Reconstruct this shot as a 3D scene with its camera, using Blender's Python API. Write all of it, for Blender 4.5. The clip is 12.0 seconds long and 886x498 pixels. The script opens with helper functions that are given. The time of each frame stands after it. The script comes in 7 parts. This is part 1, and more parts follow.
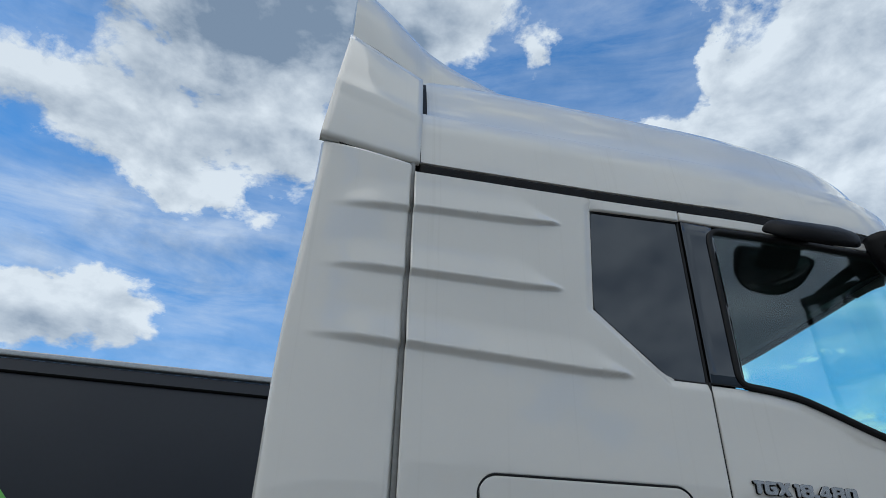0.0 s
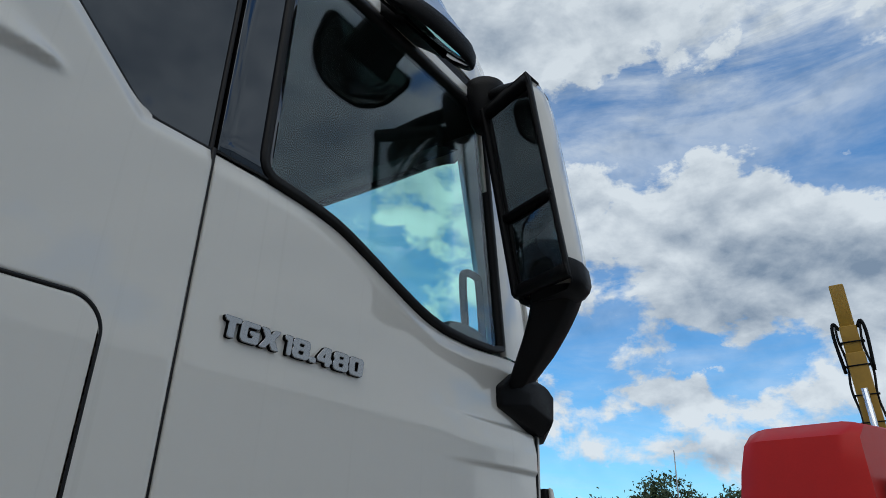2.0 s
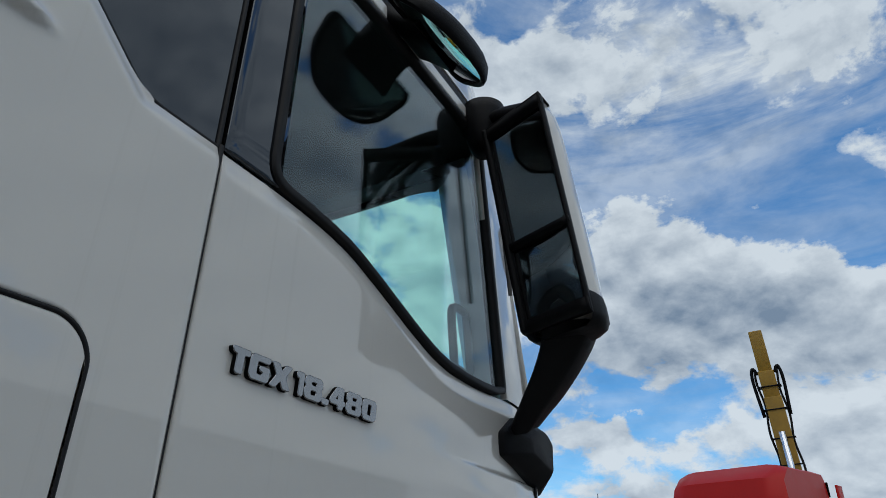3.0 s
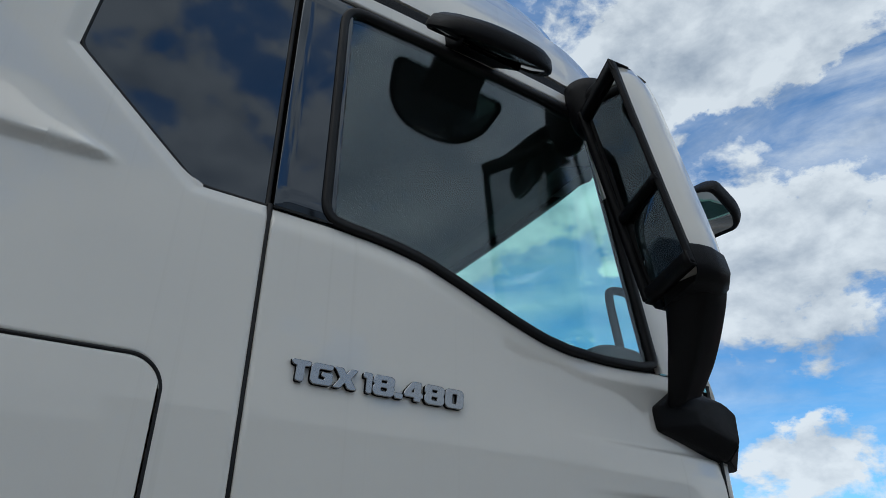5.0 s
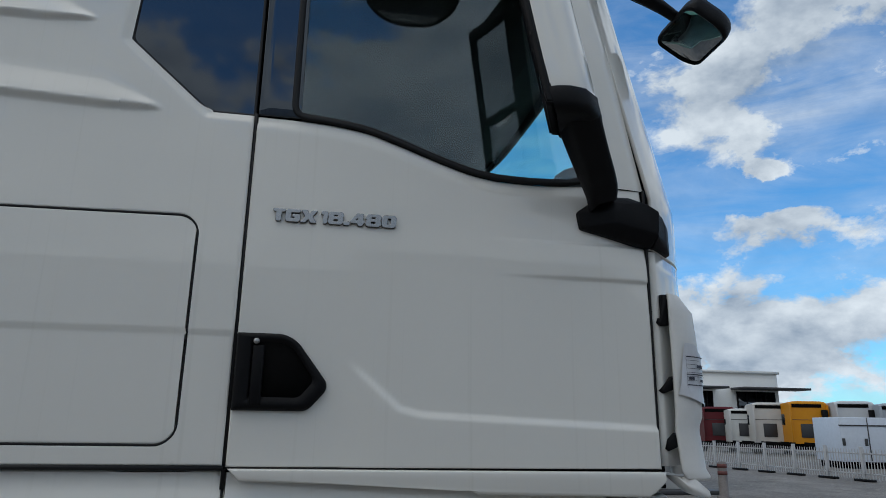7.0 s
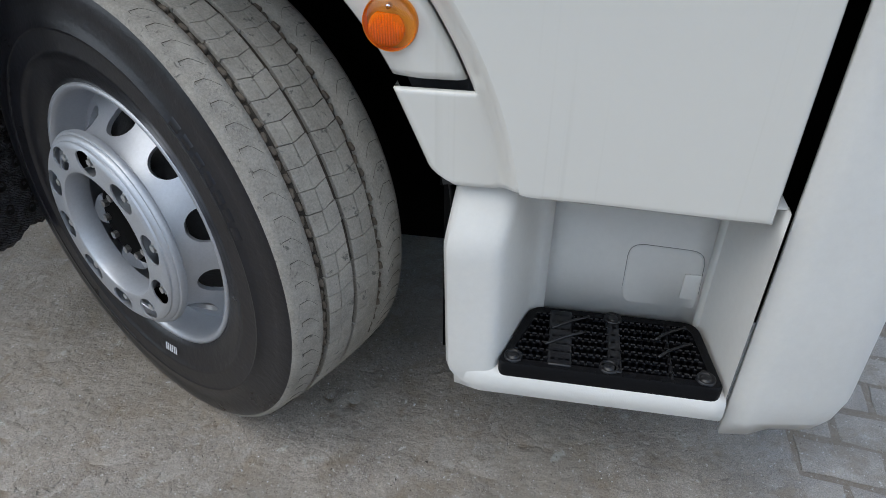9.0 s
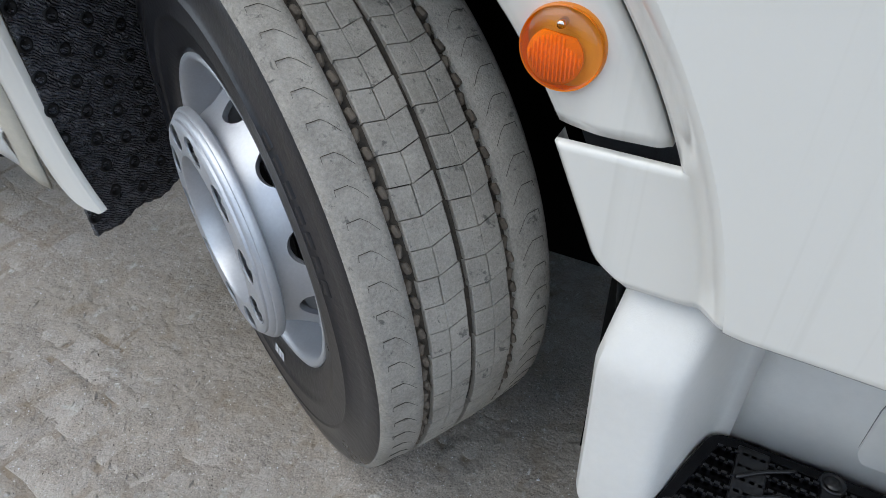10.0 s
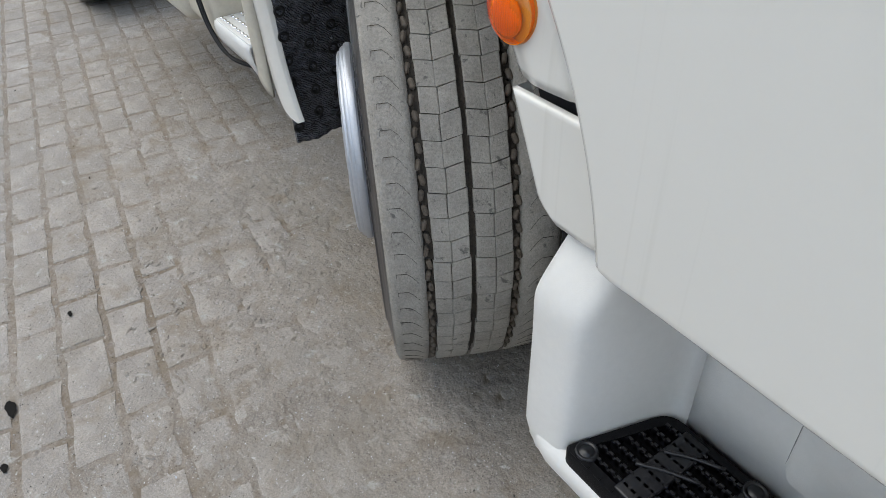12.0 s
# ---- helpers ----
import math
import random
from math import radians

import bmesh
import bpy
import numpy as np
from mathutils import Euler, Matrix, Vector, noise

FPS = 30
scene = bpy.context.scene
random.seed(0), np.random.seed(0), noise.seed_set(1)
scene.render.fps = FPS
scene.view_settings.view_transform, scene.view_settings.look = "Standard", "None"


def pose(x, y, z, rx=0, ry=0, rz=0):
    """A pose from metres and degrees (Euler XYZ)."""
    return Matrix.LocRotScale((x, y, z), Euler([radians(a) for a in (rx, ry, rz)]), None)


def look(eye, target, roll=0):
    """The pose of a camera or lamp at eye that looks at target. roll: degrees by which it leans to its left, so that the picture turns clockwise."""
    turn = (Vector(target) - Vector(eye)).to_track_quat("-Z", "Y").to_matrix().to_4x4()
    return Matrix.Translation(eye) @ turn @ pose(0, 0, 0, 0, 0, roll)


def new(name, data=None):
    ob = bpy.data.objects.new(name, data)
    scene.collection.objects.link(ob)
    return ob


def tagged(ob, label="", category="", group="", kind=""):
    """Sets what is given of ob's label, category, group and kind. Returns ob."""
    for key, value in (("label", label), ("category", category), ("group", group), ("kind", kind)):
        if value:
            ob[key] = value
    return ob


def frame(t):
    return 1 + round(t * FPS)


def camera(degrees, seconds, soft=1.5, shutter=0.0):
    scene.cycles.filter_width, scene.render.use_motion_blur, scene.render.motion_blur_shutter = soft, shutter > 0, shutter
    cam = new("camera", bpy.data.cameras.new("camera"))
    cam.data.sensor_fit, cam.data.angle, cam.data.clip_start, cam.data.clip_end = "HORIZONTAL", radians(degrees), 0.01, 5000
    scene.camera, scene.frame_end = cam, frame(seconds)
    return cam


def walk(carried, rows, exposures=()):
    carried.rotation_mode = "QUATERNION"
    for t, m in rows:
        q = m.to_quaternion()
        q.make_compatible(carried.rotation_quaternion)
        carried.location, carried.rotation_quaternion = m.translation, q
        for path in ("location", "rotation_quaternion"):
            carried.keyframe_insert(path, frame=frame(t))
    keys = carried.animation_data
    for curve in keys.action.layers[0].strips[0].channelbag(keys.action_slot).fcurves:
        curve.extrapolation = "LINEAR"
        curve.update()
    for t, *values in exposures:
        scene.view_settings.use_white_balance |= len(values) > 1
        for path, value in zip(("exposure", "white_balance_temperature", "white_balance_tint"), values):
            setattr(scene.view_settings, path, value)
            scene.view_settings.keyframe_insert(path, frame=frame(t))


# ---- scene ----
cam = camera(67.2, 12.0, soft=0.8)
PATH = [
    (0, (-1.227, -1.661, 1.79), (-0.834, 0.0, 2.833), 1.6),
    (0.5, (-1.148, -1.58, 1.794), (-0.509, 0.039, 2.78), 1.2),
    (1, (-0.909, -1.372, 1.805), (-0.021, 0.172, 2.715), 0.8),
    (1.5, (-0.699, -1.163, 1.841), (0.483, 0.216, 2.679), 1.2),
    (2, (-0.57, -0.892, 1.908), (0.921, 0.176, 2.706), 2.1),
    (2.5, (-0.539, -0.691, 1.945), (1.024, 0.205, 2.814), 1.7),
    (4.3, (-0.49, -0.635, 1.903), (1.033, 0.233, 2.865), -0.9),
    (4.5, (-0.454, -0.735, 1.886), (0.948, 0.325, 2.839), -0.8),
    (5, (-0.292, -1.014, 1.869), (0.665, 0.461, 2.822), 0.2),
    (5.5, (-0.13, -1.279, 1.863), (0.471, 0.31, 2.919), 0.9),
    (6, (0.023, -1.531, 1.816), (0.403, 0.135, 2.856), 1.0),
    (6.5, (0.137, -1.696, 1.743), (0.464, 0.071, 2.621), 1.3),
    (7, (0.221, -1.801, 1.664), (0.562, 0.103, 2.172), 0.9),
    (7.5, (0.343, -1.739, 1.576), (0.648, 0.23, 1.756), 0.9),
    (7.7, (0.409, -1.649, 1.533), (0.694, 0.33, 1.561), 0.9),
    (9.3, (0.645, -0.829, 1.296), (0.2, 0.674, 0.053), -0.6),
    (9.5, (0.637, -0.738, 1.292), (0.078, 0.712, 0.033), -1.0),
    (10, (0.584, -0.567, 1.287), (-0.169, 0.761, -0.005), -1.7),
    (10.5, (0.579, -0.472, 1.275), (-0.39, 0.696, -0.028), -2.3),
    (11, (0.626, -0.402, 1.259), (-0.496, 0.618, -0.046), -3.0),
    (11.5, (0.685, -0.424, 1.26), (-0.512, 0.51, -0.043), -3.1),
    (12, (1.017, -0.51, 1.307), (-0.289, 0.34, 0.053), -3.1),
]
walk(cam, [(t, look(eye, target, roll)) for t, eye, target, roll in PATH],
     exposures=[(0, -0.12, 6450, 8), (0.6, -0.27, 6450, 8), (1.6, -0.33, 6600, 8), (2.0, -0.31, 6600, 8), (2.5, -0.42, 6480, 7.6), (4.5, -0.36, 6520, 7.8), (5.5, -0.16, 6500, 8), (6.4, -0.24, 6460, 8), (7.7, -0.17, 6660, 8.5), (9.3, 1.05, 6580, 9.3), (10.0, 1.13, 6560, 9.3), (10.5, 1.20, 6750, 9.3), (11.2, 1.24, 6800, 9.6), (12, 1.04, 6850, 9.6)])

# ---- world, sun, exposure ----
SUN_EL, SUN_AZ = 62.0, 246.0          # degrees; azimuth from +y towards +x
world = bpy.data.worlds.new("sky")
scene.world = world
world.use_nodes = True


def node(nt, kind, **sets):
    n = nt.nodes.new(kind)
    for key, value in sets.items():
        if key in n.inputs:
            n.inputs[key].default_value = value
    return n


def math_node(nt, op, a, b=None, c=None, clamp=False):
    n = nt.nodes.new("ShaderNodeMath")
    n.operation, n.use_clamp = op, clamp
    for i, v in enumerate((a, b, c)):
        if v is None:
            continue
        if isinstance(v, (int, float)):
            n.inputs[i].default_value = v
        else:
            nt.links.new(v, n.inputs[i])
    return n.outputs[0]


def bank_field(nt, az, el, banks):
    """Sums soft oval patches of the sky: azimuth, elevation, half width, half height (degrees) and weight."""
    total = None
    for a, e, wa, we, weight in banks:
        u = math_node(nt, "MULTIPLY", math_node(nt, "SUBTRACT", az, a), 1.0 / wa)
        v = math_node(nt, "MULTIPLY", math_node(nt, "SUBTRACT", el, e), 1.0 / we)
        r2 = math_node(nt, "MULTIPLY_ADD", u, u, math_node(nt, "MULTIPLY", v, v))
        g = math_node(nt, "POWER", 2.718, math_node(nt, "MULTIPLY", r2, -1.0))
        total = math_node(nt, "MULTIPLY_ADD", g, weight, 0.0 if total is None else total)
    return total


def build_sky():
    nt = world.node_tree
    nt.nodes.clear()
    link = nt.links.new

    def vec(op, a, b):
        n = nt.nodes.new("ShaderNodeVectorMath")
        n.operation = op
        link(a, n.inputs[0])
        if isinstance(b, tuple):
            n.inputs[1].default_value = b
        else:
            link(b, n.inputs[1])
        return n.outputs["Value"] if op == "DOT_PRODUCT" else n.outputs[0]

    def fbm(v, **sets):
        n = node(nt, "ShaderNodeTexNoise", **sets)
        link(v, n.inputs["Vector"])
        return n.outputs[0]

    def sun_way(az, el):
        a, e = radians(az), radians(el)
        return (math.sin(a) * math.cos(e), math.cos(a) * math.cos(e), math.sin(e))

    sky = nt.nodes.new("ShaderNodeTexSky")
    sky.sky_type, sky.sun_disc = "NISHITA", False
    sky.sun_elevation, sky.sun_rotation = radians(SUN_EL), radians(SUN_AZ)
    sky.air_density, sky.dust_density, sky.ozone_density = 1.0, 0.4, 2.2
    co = nt.nodes.new("ShaderNodeTexCoord")
    way = co.outputs["Generated"]
    flat = vec("MULTIPLY", way, (1.0, 1.0, 1.6))
    # billowing: the patches are read from a direction pushed about by noise
    push = node(nt, "ShaderNodeTexNoise", Scale=7.0, Detail=7.0, Roughness=0.60)
    link(flat, push.inputs["Vector"])
    bent = vec("ADD", way, vec("MULTIPLY", vec("SUBTRACT", push.outputs["Color"], (0.5, 0.5, 0.5)), (0.20, 0.20, 0.16)))
    sep = nt.nodes.new("ShaderNodeSeparateXYZ")
    link(bent, sep.inputs[0])
    deg = 180.0 / math.pi
    az = math_node(nt, "MULTIPLY", math_node(nt, "ARCTAN2", sep.outputs[0], sep.outputs[1]), deg)
    flat_len = math_node(nt, "SQRT", math_node(nt, "MULTIPLY_ADD", sep.outputs[0], sep.outputs[0], math_node(nt, "MULTIPLY", sep.outputs[1], sep.outputs[1])))
    el = math_node(nt, "MULTIPLY", math_node(nt, "ARCTAN2", sep.outputs[2], flat_len), deg)
    billow = fbm(flat, Scale=9.0, Detail=12.0, Roughness=0.60, Distortion=0.15)
    lifted = fbm(vec("ADD", flat, (-0.010, -0.006, 0.036)), Scale=9.0, Detail=6.0, Roughness=0.55, Distortion=0.15)
    plain = fbm(flat, Scale=9.0, Detail=6.0, Roughness=0.55, Distortion=0.15)
    wide = fbm(flat, Scale=2.6, Detail=6.0, Roughness=0.55)
    aside = math_node(nt, "MULTIPLY_ADD", vec("DOT_PRODUCT", way, sun_way(35, 28)), -3.0, 1.85, clamp=True)
    total = math_node(nt, "ADD", bank_field(nt, az, el, CUMULUS), math_node(nt, "ADD", bank_field(nt, az, el, LOW_CLOUDS), bank_field(nt, az, el, CLEARINGS)))
    total = math_node(nt, "MULTIPLY_ADD", math_node(nt, "SUBTRACT", billow, 0.5), 0.85, math_node(nt, "ADD", total, -0.085))
    far = math_node(nt, "MULTIPLY_ADD", math_node(nt, "SUBTRACT", wide, 0.5), 1.7, 0.31)
    total = math_node(nt, "MULTIPLY_ADD", far, aside, total)
    ramp = nt.nodes.new("ShaderNodeValToRGB")
    ramp.color_ramp.elements[0].position, ramp.color_ramp.elements[0].color = 0.49, (0, 0, 0, 1)
    ramp.color_ramp.elements[1].position, ramp.color_ramp.elements[1].color = 0.60, (1, 1, 1, 1)
    mid = ramp.color_ramp.elements.new(0.525)
    mid.color = (0.34, 0.34, 0.34, 1)
    link(math_node(nt, "ADD", total, 0.5), ramp.inputs[0])
    # thin drawn-out veil between the banks
    drawn = vec("MULTIPLY", way, (1.0, 1.3, 5.2))
    wisp = fbm(drawn, Scale=3.2, Detail=9.0, Roughness=0.62, Distortion=0.5)
    veil = math_node(nt, "MULTIPLY", math_node(nt, "MULTIPLY_ADD", wisp, 3.0, -1.0, clamp=True), math_node(nt, "ADD", 0.34, bank_field(nt, az, el, VEILS)))
    cover = math_node(nt, "MAXIMUM", ramp.outputs[0], veil)
    # thick hearts and undersides are greyer than the thin sunlit rims
    relief = math_node(nt, "SUBTRACT", lifted, plain)
    thick = math_node(nt, "MAXIMUM", math_node(nt, "SUBTRACT", total, 0.10), 0.0)
    dull = bank_field(nt, az, el, GREY_HEARTS)
    heart = math_node(nt, "MULTIPLY_ADD", relief, 2.3, math_node(nt, "MULTIPLY_ADD", thick, 0.75, dull))
    grey = nt.nodes.new("ShaderNodeValToRGB")
    e0, e1 = grey.color_ramp.elements
    e0.position, e0.color = 0.0, (7.3, 8.1, 9.0, 1)
    e1.position, e1.color = 1.0, (2.1, 2.9, 4.1, 1)
    link(math_node(nt, "ADD", heart, 0.12, clamp=True), grey.inputs[0])
    mix = nt.nodes.new("ShaderNodeMix")
    mix.data_type = "RGBA"
    link(cover, mix.inputs[0])
    deep = nt.nodes.new("ShaderNodeMix")
    deep.data_type, deep.blend_type = "RGBA", "MULTIPLY"
    deep.inputs[0].default_value = 1.0
    link(sky.outputs[0], deep.inputs[6])
    deep.inputs[7].default_value = (0.50, 1.11, 1.50, 1)
    link(deep.outputs[2], mix.inputs[6])
    lit = nt.nodes.new("ShaderNodeVectorMath")
    lit.operation = "SCALE"
    link(grey.outputs[0], lit.inputs[0])
    glow = math_node(nt, "MULTIPLY_ADD", vec("DOT_PRODUCT", way, sun_way(SUN_AZ, SUN_EL)), -0.13, 0.83)
    link(glow, lit.inputs["Scale"])
    link(lit.outputs[0], mix.inputs[7])
    bg = nt.nodes.new("ShaderNodeBackground")
    bg.inputs[1].default_value = SKY_STRENGTH
    link(mix.outputs[2], bg.inputs[0])
    out = nt.nodes.new("ShaderNodeOutputWorld")
    link(bg.outputs[0], out.inputs[0])


SKY_STRENGTH = 0.135
CUMULUS = [
    (-17, 37, 13, 5, 0.36), (-4, 41, 6, 5, 0.28), (-12, 48, 18, 5, 0.34), (-18, 22, 8, 4, 0.34), (8, 51, 16, 4.5, 0.34), (24, 47, 2.4, 1.6, 0.24), 
    (42, 43, 2.4, 1.6, 0.22), (53, 41, 9, 6.5, 0.36), (38, 40, 5, 2.5, 0.22), (45, 33, 8, 5, 0.32), (34, 27, 9, 5, 0.29), (63, 40.5, 11, 5, 0.34),
    (61, 24, 8, 7, 0.34), (80, 24, 9, 6.5, 0.42), (91, 19, 9, 5.5, 0.40), (73, 42, 5, 2.5, 0.22), (82, 37, 3, 2, 0.18), (92, 43, 9, 4, 0.22), (99, 38, 5, 4, 0.22),
]
LOW_CLOUDS = [
    (50, 27, 2.6, 1.5, 0.22), (47, 20, 4, 1.6, 0.10), (39, 15, 8, 1.8, 0.26), (37.4, 21, 1.6, 0.9, 0.32), (36, 7, 14, 3.6, 0.34),
    (61, 10, 5, 2.6, 0.32), (75, 11, 7, 1.8, 0.28), (92, 11, 7, 2.4, 0.30), (84, 6, 14, 2.4, 0.26),
]
CLEARINGS = [
    (-14, 29.5, 12, 3, -0.26), (-5, 23, 4, 4, -0.30), (30, 45, 11, 3.2, -0.18), (20, 34, 14, 8, -0.20), (58, 36, 5, 1.5, -0.26), (70, 33.5, 4, 2.6, -0.30),
    (47, 23.5, 6, 2, -0.22), (38, 18, 9, 1.6, -0.26), (79, 33, 5, 2.2, -0.30), (88, 30, 6, 2.6, -0.30), (97, 25, 5, 2.6, -0.28), (59, 13.6, 5, 1.1, -0.26), (77, 14, 4, 1.2, -0.22),
]
VEILS = [(-14, 28, 14, 4, 0.45), (90, 40, 18, 7, 1.0), (76, 40, 9, 6, 0.3), (36, 27, 10, 5, 0.60), (66, 31, 8, 5, 0.3)]
GREY_HEARTS = [
    (-10, 48.5, 18, 5, 0.95), (62, 17, 7, 3, 0.50), (84, 19, 10, 4, 0.55), (74, 16, 5, 2.5, 0.40), (45, 29, 5, 1.5, 0.15), (36, 5, 12, 2.5, 0.42), (38, 14, 9, 3, 0.30), (34, 26, 9, 5, 0.25), (84, 7, 12, 1.5, 0.25), (-18, 19.5, 8, 1.5, 0.2), (45, 32, 12, 9, 0.16), (36, 9, 13, 5, 0.16), (-17, 34, 14, 6, 0.12),
]
build_sky()
sun = new("sun", bpy.data.lights.new("sun", "SUN"))
sun.data.energy, sun.data.angle, sun.data.color = 0.95, radians(66), (1.0, 0.95, 0.88)
sa, se = radians(SUN_AZ), radians(SUN_EL)
sun.matrix_world = look((math.sin(sa) * math.cos(se) * 50, math.cos(sa) * math.cos(se) * 50, math.sin(se) * 50), (0, 0, 0))


# ---- materials ----
def material(name, color, rough=0.5, metal=0.0, vary=0.1, scale=6.0, fine=60.0, bump=0.0, bump_scale=200.0,
             coat=0.0, tint=None, spread=0.5, spec=0.5, bump_detail=3.0):
    """A surface whose colour drifts at two scales, with fine relief."""
    m = bpy.data.materials.new(name)
    m.use_nodes = True
    nt = m.node_tree
    link = nt.links.new
    b = nt.nodes["Principled BSDF"]
    b.inputs["Metallic"].default_value = metal
    b.inputs["Specular IOR Level"].default_value = spec
    b.inputs["Coat Weight"].default_value = coat
    b.inputs["Coat Roughness"].default_value = 0.015
    co = nt.nodes.new("ShaderNodeTexCoord")
    n1 = node(nt, "ShaderNodeTexNoise", Scale=scale, Detail=5.0, Roughness=0.6)
    n2 = node(nt, "ShaderNodeTexNoise", Scale=fine, Detail=4.0, Roughness=0.7)
    link(co.outputs["Object"], n1.inputs["Vector"])
    link(co.outputs["Object"], n2.inputs["Vector"])
    s = math_node(nt, "ADD", math_node(nt, "MULTIPLY", n1.outputs[0], spread), math_node(nt, "MULTIPLY", n2.outputs[0], 1 - spread))
    ramp = nt.nodes.new("ShaderNodeValToRGB")
    dark = tint or tuple(c * (1 - vary * 2) for c in color)
    light = tuple(min(1.0, c * (1 + vary)) for c in color)
    ramp.color_ramp.elements[0].position, ramp.color_ramp.elements[0].color = 0.30, (*dark, 1)
    ramp.color_ramp.elements[1].position, ramp.color_ramp.elements[1].color = 0.66, (*light, 1)
    link(s, ramp.inputs[0])
    link(ramp.outputs[0], b.inputs["Base Color"])
    link(math_node(nt, "MULTIPLY_ADD", n1.outputs[0], rough * 0.5, rough * 0.75), b.inputs["Roughness"])
    if bump:
        n3 = node(nt, "ShaderNodeTexNoise", Scale=bump_scale, Detail=bump_detail, Roughness=0.65)
        link(co.outputs["Object"], n3.inputs["Vector"])
        bn = node(nt, "ShaderNodeBump", Strength=1.0, Distance=bump)
        link(n3.outputs[0], bn.inputs["Height"])
        link(bn.outputs[0], b.inputs["Normal"])
    return m


PAINT = material("white_paint", (0.71, 0.69, 0.642), rough=0.10, spec=0.25, vary=0.005, scale=2.2, fine=35, coat=1.0)
PAINT_STEP = material("white_plastic", (0.70, 0.688, 0.66), rough=0.5, spec=0.3, vary=0.025, scale=4, fine=60, bump=0.0004, bump_scale=500)
BLACK = material("black_plastic", (0.004, 0.004, 0.005), rough=0.5, spec=0.15, vary=0.2, scale=8, fine=120, bump=0.0006, bump_scale=600)
RUBBER = material("black_rubber", (0.007, 0.007, 0.008), rough=0.55, spec=0.3, vary=0.2, scale=12, fine=150)
GLOSS = material("gloss_black_panel", (0.008, 0.008, 0.009), rough=0.04, vary=0.1, coat=0.0, spec=1.0)
GLOSS.node_tree.nodes["Principled BSDF"].inputs["Specular Tint"].default_value = (0.80, 0.89, 1.0, 1)
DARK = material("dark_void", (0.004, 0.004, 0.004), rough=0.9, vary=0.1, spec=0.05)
CHROME = material("chrome", (0.72, 0.73, 0.75), rough=0.14, metal=1.0, vary=0.03)
ALLOY = material("silver_wheel_paint", (0.50, 0.52, 0.56), rough=0.36, metal=0.55, vary=0.06, scale=9, fine=160, bump=0.0002, bump_scale=700)
STEEL = material("zinc_steel", (0.36, 0.36, 0.36), rough=0.35, metal=0.9, vary=0.15, scale=30, fine=200)
NUT = material("bright_zinc_nut", (0.62, 0.63, 0.64), rough=0.38, metal=0.8, vary=0.12, scale=40, fine=200)
SIDEWALL = material("tyre_sidewall", (0.012, 0.012, 0.015), rough=0.30, vary=0.35, scale=9, fine=110, bump=0.0010, bump_scale=60)
STRIP = material("grey_joint_rubber", (0.23, 0.23, 0.22), rough=0.6, vary=0.15, scale=12)
TREAD = material("dusty_tyre_tread", (0.315, 0.292, 0.258), rough=0.92, vary=0.22, scale=16, fine=220, bump=0.0018, bump_scale=320, spread=0.45)
GROOVE = material("tyre_groove", (0.055, 0.045, 0.035), rough=0.95, vary=0.4, scale=40, fine=200, bump=0.001, bump_scale=200)
GUARD = material("dusty_groove_guard", (0.125, 0.102, 0.080), rough=0.95, vary=0.25, scale=40, fine=200)
LINER = material("black_arch_liner_plastic", (0.030, 0.030, 0.032), rough=0.7, vary=0.35, scale=7, fine=60, bump=0.002, bump_scale=90)
GREY = material("grey_plastic", (0.035, 0.036, 0.04), rough=0.5, vary=0.15, scale=20, fine=120)
PAVER = material("worn_concrete_paver", (0.365, 0.328, 0.290), rough=0.93, vary=0.32, scale=9, fine=300, bump=0.0080, bump_scale=70, bump_detail=9.0, spread=0.34)
SAND = material("dirty_joint_sand", (0.345, 0.305, 0.264), rough=0.97, vary=0.36, scale=8, fine=300, bump=0.014, bump_scale=42, bump_detail=9.0, spread=0.34)
YARD = material("yard_paving", (0.215, 0.198, 0.178), rough=0.95, vary=0.34, scale=0.35, fine=9, bump=0.03, bump_scale=14, bump_detail=8.0)
CREAM = material("cream_skirt_plastic", (0.52, 0.48, 0.40), rough=0.5, vary=0.08)
MIRROR = material("mirror_glass", (0.58, 0.60, 0.60), rough=0.012, metal=1.0, vary=0.0)
OIL = material("black_oil", (0.010, 0.009, 0.008), rough=0.8, spec=0.1, vary=0.3, scale=60, fine=300)
PAPER = material("white_paper", (0.62, 0.63, 0.66), rough=0.5, vary=0.06, scale=14)
INK = material("black_ink", (0.03, 0.03, 0.05), rough=0.7, vary=0.1)


